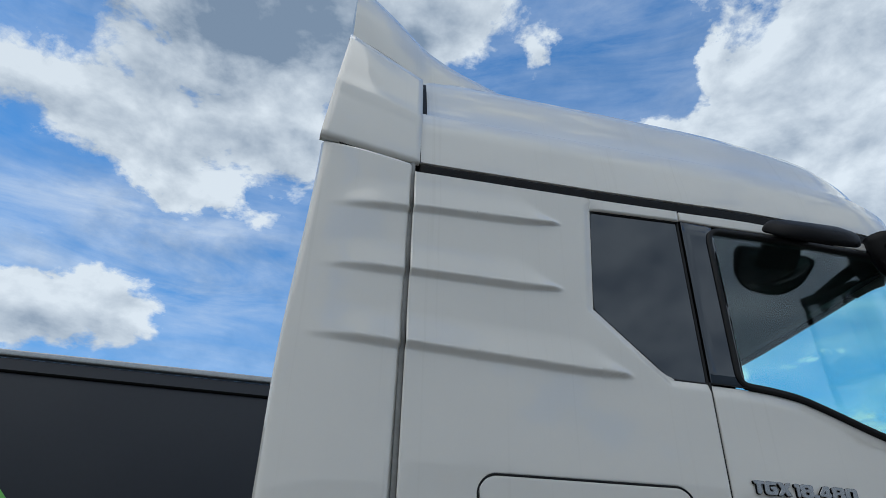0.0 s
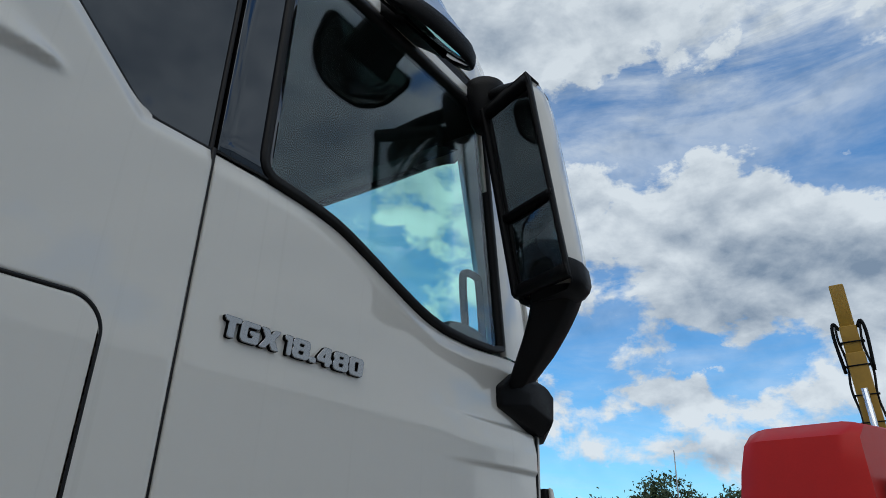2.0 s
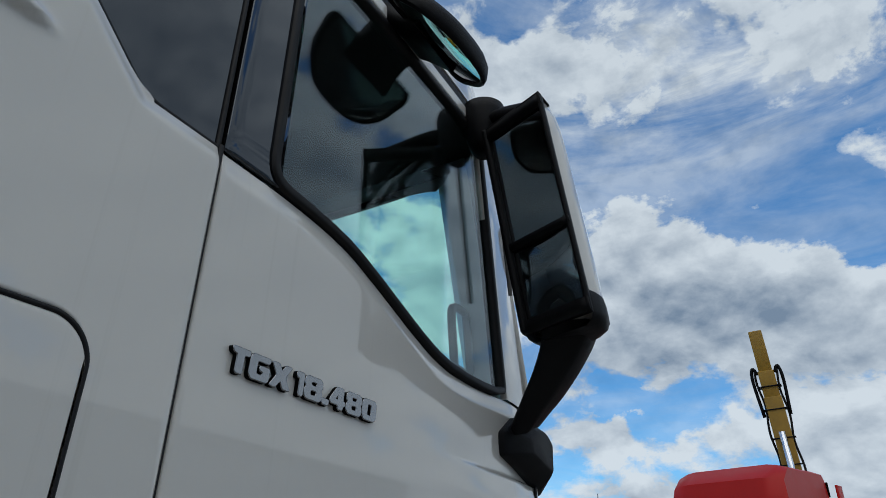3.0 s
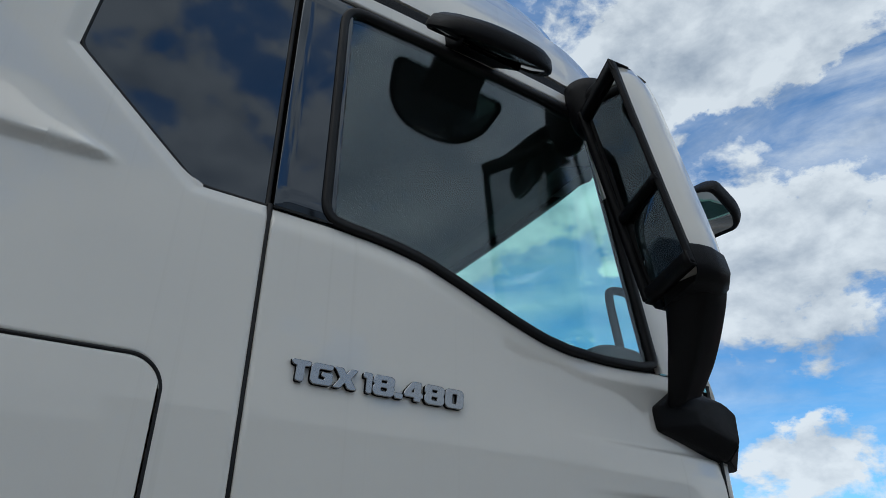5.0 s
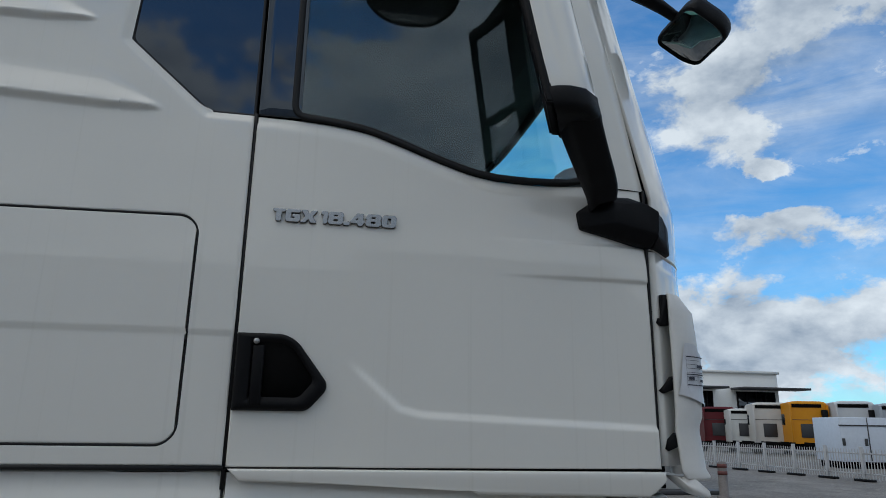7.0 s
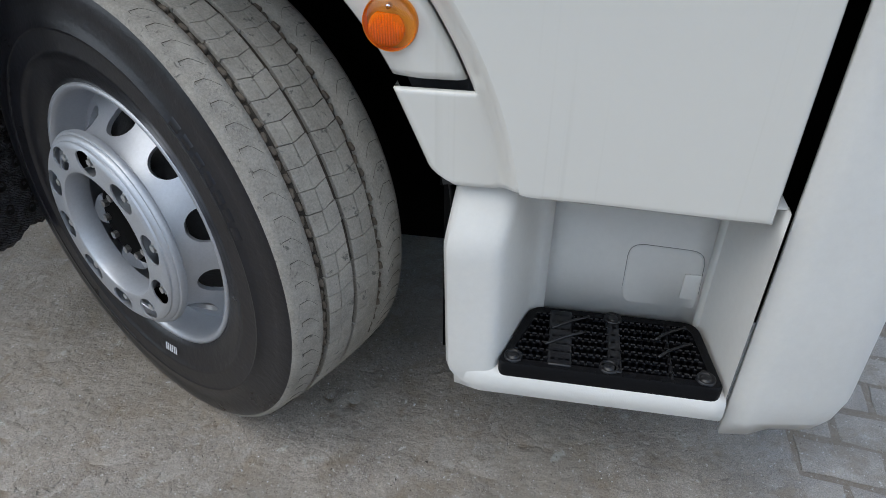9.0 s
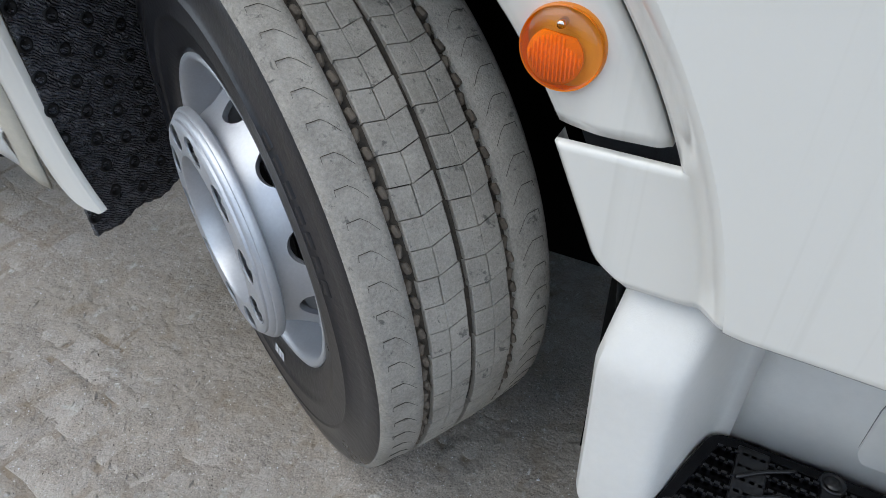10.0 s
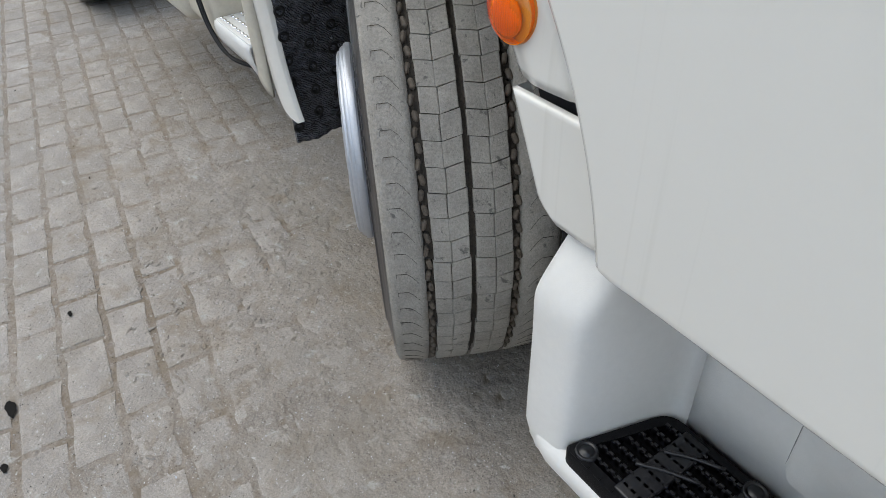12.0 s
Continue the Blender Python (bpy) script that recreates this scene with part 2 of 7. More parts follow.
def rain_streaks(m):
    """Faint vertical run marks left by rain on the paint."""
    nt = m.node_tree
    b = nt.nodes["Principled BSDF"]
    src = b.inputs["Base Color"].links[0].from_socket
    co = nt.nodes.new("ShaderNodeTexCoord")
    mp = nt.nodes.new("ShaderNodeMapping")
    mp.inputs["Scale"].default_value = (44, 3, 0.45)
    nt.links.new(co.outputs["Object"], mp.inputs[0])
    n = node(nt, "ShaderNodeTexNoise", Scale=1.0, Detail=3.0, Roughness=0.6)
    nt.links.new(mp.outputs[0], n.inputs["Vector"])
    ramp = nt.nodes.new("ShaderNodeValToRGB")
    ramp.color_ramp.elements[0].position, ramp.color_ramp.elements[0].color = 0.29, (0.948, 0.946, 0.938, 1)
    ramp.color_ramp.elements[1].position, ramp.color_ramp.elements[1].color = 0.40, (1, 1, 1, 1)
    nt.links.new(n.outputs[0], ramp.inputs[0])
    mix = nt.nodes.new("ShaderNodeMix")
    mix.data_type, mix.blend_type = "RGBA", "MULTIPLY"
    mix.inputs[0].default_value = 1.0
    nt.links.new(src, mix.inputs[6])
    nt.links.new(ramp.outputs[0], mix.inputs[7])
    nt.links.new(mix.outputs[2], b.inputs["Base Color"])


rain_streaks(PAINT)


def paver_variation(m):
    nt = m.node_tree
    b = nt.nodes["Principled BSDF"]
    src = b.inputs["Base Color"].links[0].from_socket
    info = nt.nodes.new("ShaderNodeObjectInfo")
    geo = nt.nodes.new("ShaderNodeNewGeometry")
    hsv = nt.nodes.new("ShaderNodeHueSaturation")
    r = math_node(nt, "FRACT", math_node(nt, "ADD", info.outputs["Random"], geo.outputs["Random Per Island"]))
    nt.links.new(math_node(nt, "MULTIPLY_ADD", r, 0.13, 0.93), hsv.inputs["Value"])
    nt.links.new(src, hsv.inputs["Color"])
    nt.links.new(hsv.outputs[0], b.inputs["Base Color"])


paver_variation(PAVER)


def dirt_film(m, color, low, high, scale):
    """Trodden dirt lying over the paving in patches of its own shape."""
    nt = m.node_tree
    b = nt.nodes["Principled BSDF"]
    src = b.inputs["Base Color"].links[0].from_socket
    geo = nt.nodes.new("ShaderNodeNewGeometry")
    n = node(nt, "ShaderNodeTexNoise", Scale=scale, Detail=9.0, Roughness=0.68, Distortion=0.4)
    nt.links.new(geo.outputs["Position"], n.inputs["Vector"])
    ramp = nt.nodes.new("ShaderNodeValToRGB")
    ramp.color_ramp.elements[0].position, ramp.color_ramp.elements[0].color = low, (0, 0, 0, 1)
    ramp.color_ramp.elements[1].position, ramp.color_ramp.elements[1].color = high, (1, 1, 1, 1)
    nt.links.new(n.outputs[0], ramp.inputs[0])
    mix = nt.nodes.new("ShaderNodeMix")
    mix.data_type = "RGBA"
    nt.links.new(math_node(nt, "MULTIPLY", ramp.outputs[0], 0.85), mix.inputs[0])
    nt.links.new(src, mix.inputs[6])
    mix.inputs[7].default_value = (*color, 1)
    nt.links.new(mix.outputs[2], b.inputs["Base Color"])


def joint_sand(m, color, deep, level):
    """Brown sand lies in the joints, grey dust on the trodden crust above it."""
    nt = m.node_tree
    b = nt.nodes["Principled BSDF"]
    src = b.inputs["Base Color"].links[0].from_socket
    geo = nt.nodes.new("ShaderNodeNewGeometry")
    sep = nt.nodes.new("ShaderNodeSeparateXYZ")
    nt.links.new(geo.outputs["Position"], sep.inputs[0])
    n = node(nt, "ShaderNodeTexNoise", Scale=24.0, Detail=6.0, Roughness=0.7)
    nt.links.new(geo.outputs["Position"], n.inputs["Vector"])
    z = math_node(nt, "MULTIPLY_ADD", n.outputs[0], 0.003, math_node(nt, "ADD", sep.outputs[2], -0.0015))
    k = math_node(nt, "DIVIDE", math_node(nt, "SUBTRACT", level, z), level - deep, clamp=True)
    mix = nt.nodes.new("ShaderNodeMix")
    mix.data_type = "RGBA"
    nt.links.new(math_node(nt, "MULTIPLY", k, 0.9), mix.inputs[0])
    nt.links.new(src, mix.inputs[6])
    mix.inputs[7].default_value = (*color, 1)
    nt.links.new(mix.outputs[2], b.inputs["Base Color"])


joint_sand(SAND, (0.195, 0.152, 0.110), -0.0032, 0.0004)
dirt_film(TREAD, (0.10, 0.095, 0.088), 0.60, 0.66, 48.0)
dirt_film(TREAD, (0.40, 0.375, 0.335), 0.60, 0.72, 9.0)
dirt_film(SIDEWALL, (0.045, 0.044, 0.043), 0.62, 0.80, 26.0)
dirt_film(SIDEWALL, (0.13, 0.11, 0.09), 0.70, 0.74, 110.0)
dirt_film(YARD, (0.13, 0.118, 0.104), 0.50, 0.66, 0.5)
dirt_film(YARD, (0.30, 0.275, 0.245), 0.56, 0.68, 2.2)
for stone in (PAVER, SAND):
    dirt_film(stone, (0.255, 0.224, 0.186), 0.47, 0.70, 2.3)
    dirt_film(stone, (0.42, 0.405, 0.375), 0.60, 0.68, 17.0)
    dirt_film(stone, (0.225, 0.180, 0.130), 0.52, 0.70, 6.5)
    dirt_film(stone, (0.60, 0.58, 0.55), 0.655, 0.70, 34.0)
    dirt_film(stone, (0.55, 0.53, 0.50), 0.605, 0.66, 95.0)
    dirt_film(stone, (0.09, 0.075, 0.06), 0.615, 0.68, 140.0)


def glass_material(name, tint, ior=1.52, boost=1.0):
    m = bpy.data.materials.new(name)
    m.use_nodes = True
    nt = m.node_tree
    nt.nodes.clear()
    link = nt.links.new
    clear = nt.nodes.new("ShaderNodeBsdfTransparent")
    clear.inputs[0].default_value = (*tint, 1)
    gloss = nt.nodes.new("ShaderNodeBsdfGlossy")
    gloss.inputs["Roughness"].default_value = 0.01
    gloss.inputs["Color"].default_value = (0.86, 0.93, 1.0, 1)
    lw = node(nt, "ShaderNodeLayerWeight", Blend=0.5)
    base = ((ior - 1) / (ior + 1)) ** 2
    fr = math_node(nt, "MULTIPLY_ADD", math_node(nt, "POWER", lw.outputs["Facing"], 5.0), 1 - base, base)
    mix = nt.nodes.new("ShaderNodeMixShader")
    link(math_node(nt, "MULTIPLY", fr, boost, clamp=True), mix.inputs[0])
    link(clear.outputs[0], mix.inputs[1])
    link(gloss.outputs[0], mix.inputs[2])
    out = nt.nodes.new("ShaderNodeOutputMaterial")
    link(mix.outputs[0], out.inputs[0])
    return m


GLASS = glass_material("tinted_side_glass", (0.92, 1.0, 1.0), ior=1.6, boost=1.0)
SCREEN = glass_material("green_tinted_windscreen", (0.66, 1.0, 0.88), boost=0.6)
LENS = glass_material("clear_lamp_lens", (0.9, 0.92, 0.95))


def amber_material():
    m = bpy.data.materials.new("amber_lens")
    m.use_nodes = True
    b = m.node_tree.nodes["Principled BSDF"]
    b.inputs["Base Color"].default_value = (1.0, 0.40, 0.02, 1)
    b.inputs["Roughness"].default_value = 0.09
    b.inputs["Coat Weight"].default_value = 0.6
    b.inputs["Transmission Weight"].default_value = 0.0
    return m


AMBER = amber_material()
AMBER_CLEAR = glass_material("clear_amber_dome", (1.0, 0.57, 0.13), boost=1.1)
BADGE = material("dulled_badge_chrome", (0.31, 0.32, 0.335), rough=0.22, metal=1.0, vary=0.05)
AMBER_DEEP = material("amber_reflector", (1.0, 0.40, 0.014), rough=0.25, vary=0.15, coat=0.3)


# ---- mesh helpers ----
def finish(bm, smooth=True):
    bmesh.ops.remove_doubles(bm, verts=bm.verts, dist=0.00005)
    bmesh.ops.recalc_face_normals(bm, faces=bm.faces)
    for f in bm.faces:
        f.smooth = smooth
    return bm


def part(name, bm, mat, parent=None, label="", keep=False, smooth=True, angle=None):
    """Links a bmesh as one mesh object, under a thing or a part."""
    if not keep:
        finish(bm, smooth)
    me = bpy.data.meshes.new(name)
    bm.to_mesh(me)
    bm.free()
    for mm in mat if isinstance(mat, (list, tuple)) else [mat]:
        me.materials.append(mm)
    if angle:
        me.set_sharp_from_angle(angle=radians(angle))
    ob = new(name, me)
    if parent is not None:
        ob.parent = parent
    return tagged(ob, label)


def empty(name, label, category, group="", m=None, kind=""):
    ob = new(name)
    if m is not None:
        ob.matrix_basis = m
    return tagged(ob, label, category, group, kind)


def curve_fn(points):
    """A smooth function through (x, z) points."""
    px = np.array([p[0] for p in points], float)
    pz = np.array([p[1] for p in points], float)
    h = np.diff(px)
    d = np.diff(pz) / h
    m = np.zeros(len(px))
    m[0], m[-1] = d[0], d[-1]
    for i in range(1, len(px) - 1):
        m[i] = 0 if d[i - 1] * d[i] <= 0 else 2 * d[i - 1] * d[i] / (d[i - 1] + d[i])

    def f(x):
        if x <= px[0]:
            return float(pz[0])
        if x >= px[-1]:
            return float(pz[-1])
        i = int(np.searchsorted(px, x) - 1)
        t = (x - px[i]) / h[i]
        return float((2 * t**3 - 3 * t**2 + 1) * pz[i] + (t**3 - 2 * t**2 + t) * h[i] * m[i]
                     + (3 * t**2 - 2 * t**3) * pz[i + 1] + (t**3 - t**2) * h[i] * m[i + 1])
    return f


def steps(a, b, n, *extra):
    return sorted(set([a + (b - a) * i / n for i in range(n + 1)] + list(extra)))


def smooth_step(a, b, x):
    t = min(1.0, max(0.0, (x - a) / (b - a)))
    return t * t * (3 - 2 * t)


def grid_faces(bm, rows):
    """Faces between rows of points of equal length."""
    vs = [[bm.verts.new(p) for p in row] for row in rows]
    for a, b in zip(vs, vs[1:]):
        for i in range(len(a) - 1):
            bm.faces.new((a[i], b[i], b[i + 1], a[i + 1]))
    return vs


def sheet(bm, xs, lo, hi, zs, yf, lips="", lip=0.010, r=0.004):
    """A skin over x stations, from lo(x) to hi(x), lying at y = yf(x, z); lips names the edges (l r b t) that turn inwards."""
    cols = [(x, 0.0) for x in xs]
    if "l" in lips:
        cols = [(xs[0], lip), (xs[0], r * 0.6), (xs[0] + r, 0.0)] + cols[1:]
    if "r" in lips:
        cols = cols[:-1] + [(xs[-1] - r, 0.0), (xs[-1], r * 0.6), (xs[-1], lip)]
    rows = []
    for x, dx in cols:
        a, b = lo(x), hi(x)
        vz = [(a + (b - a) * v, 0.0) for v in zs]
        if "b" in lips:
            vz = [(a, lip), (a, r * 0.6), (a + r, 0.0)] + vz[1:]
        if "t" in lips:
            vz = vz[:-1] + [(b - r, 0.0), (b, r * 0.6), (b, lip)]
        rows.append([(x, yf(x, z) + max(dx, dz), z) for z, dz in vz])
    grid_faces(bm, rows)


def even(n):
    return [i / n for i in range(n + 1)]


def add_box(bm, x0, x1, y0, y1, z0, z1, bevel=0.0, seg=2, m=None):
    made = bmesh.ops.create_cube(bm, size=1.0)["verts"]
    for v in made:
        v.co = Vector((x0 + (x1 - x0) * (v.co.x + 0.5), y0 + (y1 - y0) * (v.co.y + 0.5), z0 + (z1 - z0) * (v.co.z + 0.5)))
    if bevel:
        es = list({e for v in made for e in v.link_edges})
        made = bmesh.ops.bevel(bm, geom=es, offset=bevel, segments=seg, profile=0.5, affect="EDGES")["verts"]
    if m is not None:
        bmesh.ops.transform(bm, matrix=m, verts=made)
    return made


def add_prism(bm, outline, y0, y1, bevel=0.0, seg=2, m=None):
    """An (x, z) outline drawn out from y0 (outside) to y1."""
    a = [bm.verts.new((x, y0, z)) for x, z in outline]
    b = [bm.verts.new((x, y1, z)) for x, z in outline]
    n = len(a)
    f0 = bm.faces.new(a)
    bm.faces.new(b[::-1])
    for i in range(n):
        bm.faces.new((a[i], b[i], b[(i + 1) % n], a[(i + 1) % n]))
    vs = a + b
    if bevel:
        vs = bmesh.ops.bevel(bm, geom=list(f0.edges), offset=bevel, segments=seg, profile=0.5, affect="EDGES")["verts"]
    if m is not None:
        bmesh.ops.transform(bm, matrix=m, verts=[v for v in bm.verts])
    return vs


def rounded(points, r, n=5):
    """An outline with its corners rounded; r is one radius or one for each corner."""
    out = []
    k = len(points)
    rs = r if isinstance(r, (list, tuple)) else [r] * k
    for i in range(k):
        p, a, b = Vector(points[i]), Vector(points[i - 1]), Vector(points[(i + 1) % k])
        u, v = (a - p), (b - p)
        d = min(rs[i], u.length * 0.45, v.length * 0.45)
        s, e = p + u.normalized() * d, p + v.normalized() * d
        for j in range(n + 1):
            t = j / n
            q = s * (1 - t) ** 2 + p * 2 * t * (1 - t) + e * t * t
            out.append((q.x, q.y))
    return out


def add_tube(bm, points, radius, n=10, closed=False, flat=1.0):
    """A tube of round or flattened section along points; radius is one number or one for each point."""
    pts = [Vector(p) for p in points]
    k = len(pts)
    rs = radius if isinstance(radius, (list, tuple)) else [radius] * k
    rows = []
    ref = None
    for i, p in enumerate(pts):
        a = pts[i - 1] if (i > 0 or closed) else p
        b = pts[(i + 1) % k] if (i < k - 1 or closed) else p
        d = (b - a).normalized()
        if ref is None:
            ref = d.orthogonal().normalized()
        ref = (ref - d * ref.dot(d)).normalized()
        side = d.cross(ref)
        rows.append([bm.verts.new(p + ref * math.cos(6.28318 * j / n) * rs[i] + side * math.sin(6.28318 * j / n) * rs[i] * flat) for j in range(n)])
    pairs = list(zip(rows, rows[1:])) + ([(rows[-1], rows[0])] if closed else [])
    for a, b in pairs:
        for j in range(n):
            bm.faces.new((a[j], a[(j + 1) % n], b[(j + 1) % n], b[j]))
    if not closed:
        bm.faces.new(rows[0][::-1])
        bm.faces.new(rows[-1])


def spline(points, n=6):
    """A finer line through points."""
    pts = [Vector(p) for p in points]
    pts = [pts[0] * 2 - pts[1]] + pts + [pts[-1] * 2 - pts[-2]]
    out = []
    for i in range(1, len(pts) - 2):
        p0, p1, p2, p3 = pts[i - 1:i + 3]
        for j in range(n):
            t = j / n
            out.append(0.5 * (2 * p1 + (p2 - p0) * t + (2 * p0 - 5 * p1 + 4 * p2 - p3) * t * t + (3 * p1 - p0 - 3 * p2 + p3) * t ** 3))
    return out + [pts[-2]]


def add_lathe(bm, profile, n=64, arc=(0.0, 6.2831853), m=None):
    """Turns a profile of (along the axis, radius) round the y axis."""
    full = arc[1] - arc[0] > 6.28
    k = n if full else n + 1
    rings = []
    for i in range(k):
        a = arc[0] + (arc[1] - arc[0]) * i / n
        rings.append([bm.verts.new((r * math.cos(a), y, r * math.sin(a))) for y, r in profile])
    made = [v for ring in rings for v in ring]
    for i in range(n if full else n):
        p, q = rings[i], rings[(i + 1) % k]
        for j in range(len(profile) - 1):
            bm.faces.new((p[j], q[j], q[j + 1], p[j + 1]))
    if m is not None:
        bmesh.ops.transform(bm, matrix=m, verts=made)
    return made


def add_blob(bm, centre, size, power=2.6, nu=24, nv=14, m=None):
    """A soft cushion: a superellipsoid."""
    cx, cy, cz = centre
    rows = []

    def sp(v, p):
        return math.copysign(abs(v) ** p, v)
    e = 2.0 / power
    made = []
    for j in range(nv + 1):
        b = -math.pi / 2 + math.pi * j / nv
        row = []
        for i in range(nu):
            a = 2 * math.pi * i / nu
            row.append(bm.verts.new((cx + size[0] / 2 * sp(math.cos(b), e) * sp(math.cos(a), e),
                                     cy + size[1] / 2 * sp(math.cos(b), e) * sp(math.sin(a), e),
                                     cz + size[2] / 2 * sp(math.sin(b), e))))
        rows.append(row)
        made += row
    for p, q in zip(rows, rows[1:]):
        for i in range(nu):
            bm.faces.new((p[i], p[(i + 1) % nu], q[(i + 1) % nu], q[i]))
    if m is not None:
        bmesh.ops.transform(bm, matrix=m, verts=made)
    return made


# ---- the tractor unit: x runs forward, y inwards from the kerb side, z up ----
truck = empty("tractor_truck", "white two-axle tractor truck with sleeper cab parked on paving", "truck")
WIDTH = 2.44
RIBS = [(2.964, 0.042, -0.450), (2.742, 0.006, -0.458), (2.516, -0.034, -0.258)]


def rib(x, z):
    """Pressed ribs: a soft swell above, a sharp ledge below, tapering to a tip."""
    y = 0.0
    for zb, slope, tip in RIBS:
        b = zb + slope * (x + 0.935) + 0.004
        near = 1 - smooth_step(tip - 0.16, tip, x)
        low, h = 0.004 + 0.016 * near, 0.020 + 0.080 * near
        fade = smooth_step(-1.24, -1.02, x) * (1 - smooth_step(tip - 0.035, tip + 0.01, x))
        if fade > 0 and b - low < z < b + h:
            y -= 0.016 * fade * (min(1.0, (z - b + low) / low) if z < b else 1 - smooth_step(b - 0.3 * h, b + h, z) / 1.0)
    return y


def edge_distance(x, z, outline):
    """The distance from a point to a broken line."""
    best = 9.0
    for (ax, az), (bx, bz) in zip(outline, outline[1:]):
        dx, dz = bx - ax, bz - az
        t = max(0.0, min(1.0, ((x - ax) * dx + (z - az) * dz) / (dx * dx + dz * dz)))
        best = min(best, math.hypot(x - ax - dx * t, z - az - dz * t))
    return best


def side_y(x, z):
    y = rib(x, z) - 0.004 * smooth_step(1.880, 1.888, z)
    if x > -0.41 and z > 2.44:
        y += 0.009 * (1 - smooth_step(0.0, 0.030, edge_distance(x, z, QW[2:] + QW[:1])))
    return y


HX0, HX1, HZ0, HZ1, HR = -0.728, -0.122, 1.605, 2.192, 0.052


def corner(x):
    d = max(HX0 + HR - x, x - (HX1 - HR), 0.0)
    return HR - math.sqrt(max(HR * HR - d * d, 0.0))


def hatch_top(x):
    return HZ1 - corner(x) + 0.012 * (x - HX0) - 0.006


def hatch_low(x):
    return HZ0 + corner(x)


BAND = curve_fn([(-0.935, 3.108), (-0.3, 3.122), (0.0, 3.132), (0.3, 3.142), (0.7, 3.140), (1.0, 3.118)])
QW = [(-0.334, 3.072), (-0.006, 3.088), (-0.004, 2.505), (-0.130, 2.505), (-0.358, 2.706)]


def qw_low(x):
    d, r = -0.130 - x, 0.040
    k = max(0.0, d) if abs(d) > r else (d + r) ** 2 / (4 * r)
    return 2.505 + min(0.228, k) / 0.228 * 0.201


def build_side_panel():
    bm = bmesh.new()
    g = 0.0030
    zb = 1.556
    tall = even(330)
    sheet(bm, steps(-0.932, HX0 - g, 30), lambda x: zb, lambda x: BAND(x) - g, tall, side_y, "lbt")
    bow = [1 - math.cos(math.pi * k / 28) for k in range(15)]
    near = [HX0 - g + HR * t for t in bow] + [HX1 + g - HR * t for t in bow]
    xs = steps(HX0 + HR, HX1 - HR, 60, -0.358, -0.13, -0.363, -0.368, -0.375, -0.382, -0.39, *near)
    xs_a = [x for x in xs if x <= -0.358]
    xs_b = [x for x in xs if x >= -0.358]
    gap_hi = lambda x: hatch_top(x) + g
    gap_lo = lambda x: hatch_low(x) - g
    sheet(bm, xs, lambda x: zb, gap_lo, even(8), side_y, "bt")
    sheet(bm, xs_a, gap_hi, lambda x: BAND(x) - g, even(190), side_y, "bt")
    sheet(bm, xs_b, gap_hi, qw_low, even(60), side_y, "bt")
    sheet(bm, steps(HX1 + g, -0.0045, 10), lambda x: zb, lambda x: 2.505, even(120), side_y, "brt")
    slant = lambda x: 2.706 + (x + 0.358) / 0.024 * 0.366
    sheet(bm, steps(-0.358, -0.334, 4), slant, lambda x: BAND(x) - g, even(60), side_y, "t")
    sheet(bm, steps(-0.334, -0.004, 20), lambda x: 3.072 + (x + 0.334) * 0.049, lambda x: BAND(x) - g, even(6), side_y, "brt", r=0.006)
    cab = part("side_panel", bm, PAINT, truck, "white cab side panel with three pressed ribs")
    bm = bmesh.new()
    near = [HX0 + HR * t for t in bow[:-1]] + [HX1 - HR * t for t in bow[:-1]]
    sheet(bm, steps(HX0 + HR, HX1 - HR, 24, *near), hatch_low, hatch_top, even(70), side_y, "lrbt")
    part("locker_hatch", bm, PAINT, truck, "white flush locker hatch with rounded corners")
    bm = bmesh.new()
    add_prism(bm, rounded(QW, [0.02, 0.004, 0.004, 0.03, 0.02]), 0.0105, 0.02, bevel=0.002)
    part("quarter_window", bm, GLOSS, truck, "dark glossy fixed quarter window", smooth=False)
    bm = bmesh.new()
    add_tube(bm, [(x, 0.010, z) for x, z in rounded(QW, [0.02, 0.004, 0.004, 0.03, 0.02])], 0.0045, 8, closed=True)
    part("window_rubber", bm, RUBBER, truck, "thin black rubber round the quarter window")
    # black filler tubes added in the joints to draw the shade of the gaps
    bm = bmesh.new()
    round_trip = sorted({round(x, 6) for x in steps(HX0 + HR, HX1 - HR, 30) + near})
    out = lambda x: x + 0.0015 * (2 * (x - HX0) / (HX1 - HX0) - 1)
    top = [(out(x), hatch_top(x) + 0.0015) for x in round_trip]
    low = [(out(x), hatch_low(x) - 0.0015) for x in round_trip[::-1]]
    sides = [1.95, 1.888, 1.884, 1.880, 1.80]
    ring = top + [(HX1 + 0.0015, z) for z in sides] + low + [(HX0 - 0.0015, z) for z in sides[::-1]]
    ring = [(x, 0.0022 + side_y(x, z), z) for x, z in ring]
    add_tube(bm, ring, 0.0034, 8, closed=True)
    part("hatch_gap_fill", bm, RUBBER, truck, "black filler tube drawing the shaded hatch gap")
    bm = bmesh.new()
    add_tube(bm, [(0.0, 0.0085, 1.50), (0.0, 0.0085, 2.0), (0.0, 0.0085, 2.51)], 0.006, 6)
    part("door_gap_fill", bm, RUBBER, truck, "black filler tube drawing the shaded door gap")
    bm = bmesh.new()
    add_tube(bm, [(-0.93, 0.0035, 1.5505), (-0.4, 0.0035, 1.5505), (0.0, 0.0035, 1.5505)], 0.0062, 8)
    add_tube(bm, [(0.0, 0.004, 1.5515), (0.6, 0.004, 1.5515), (1.162, 0.004, 1.5515)], 0.003, 6)
    part("lower_gap_fill", bm, RUBBER, truck, "black filler tubes drawing the shaded gap along the lower edge")
    # near-black boxes added behind the joints, standing in for the shade inside
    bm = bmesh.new()
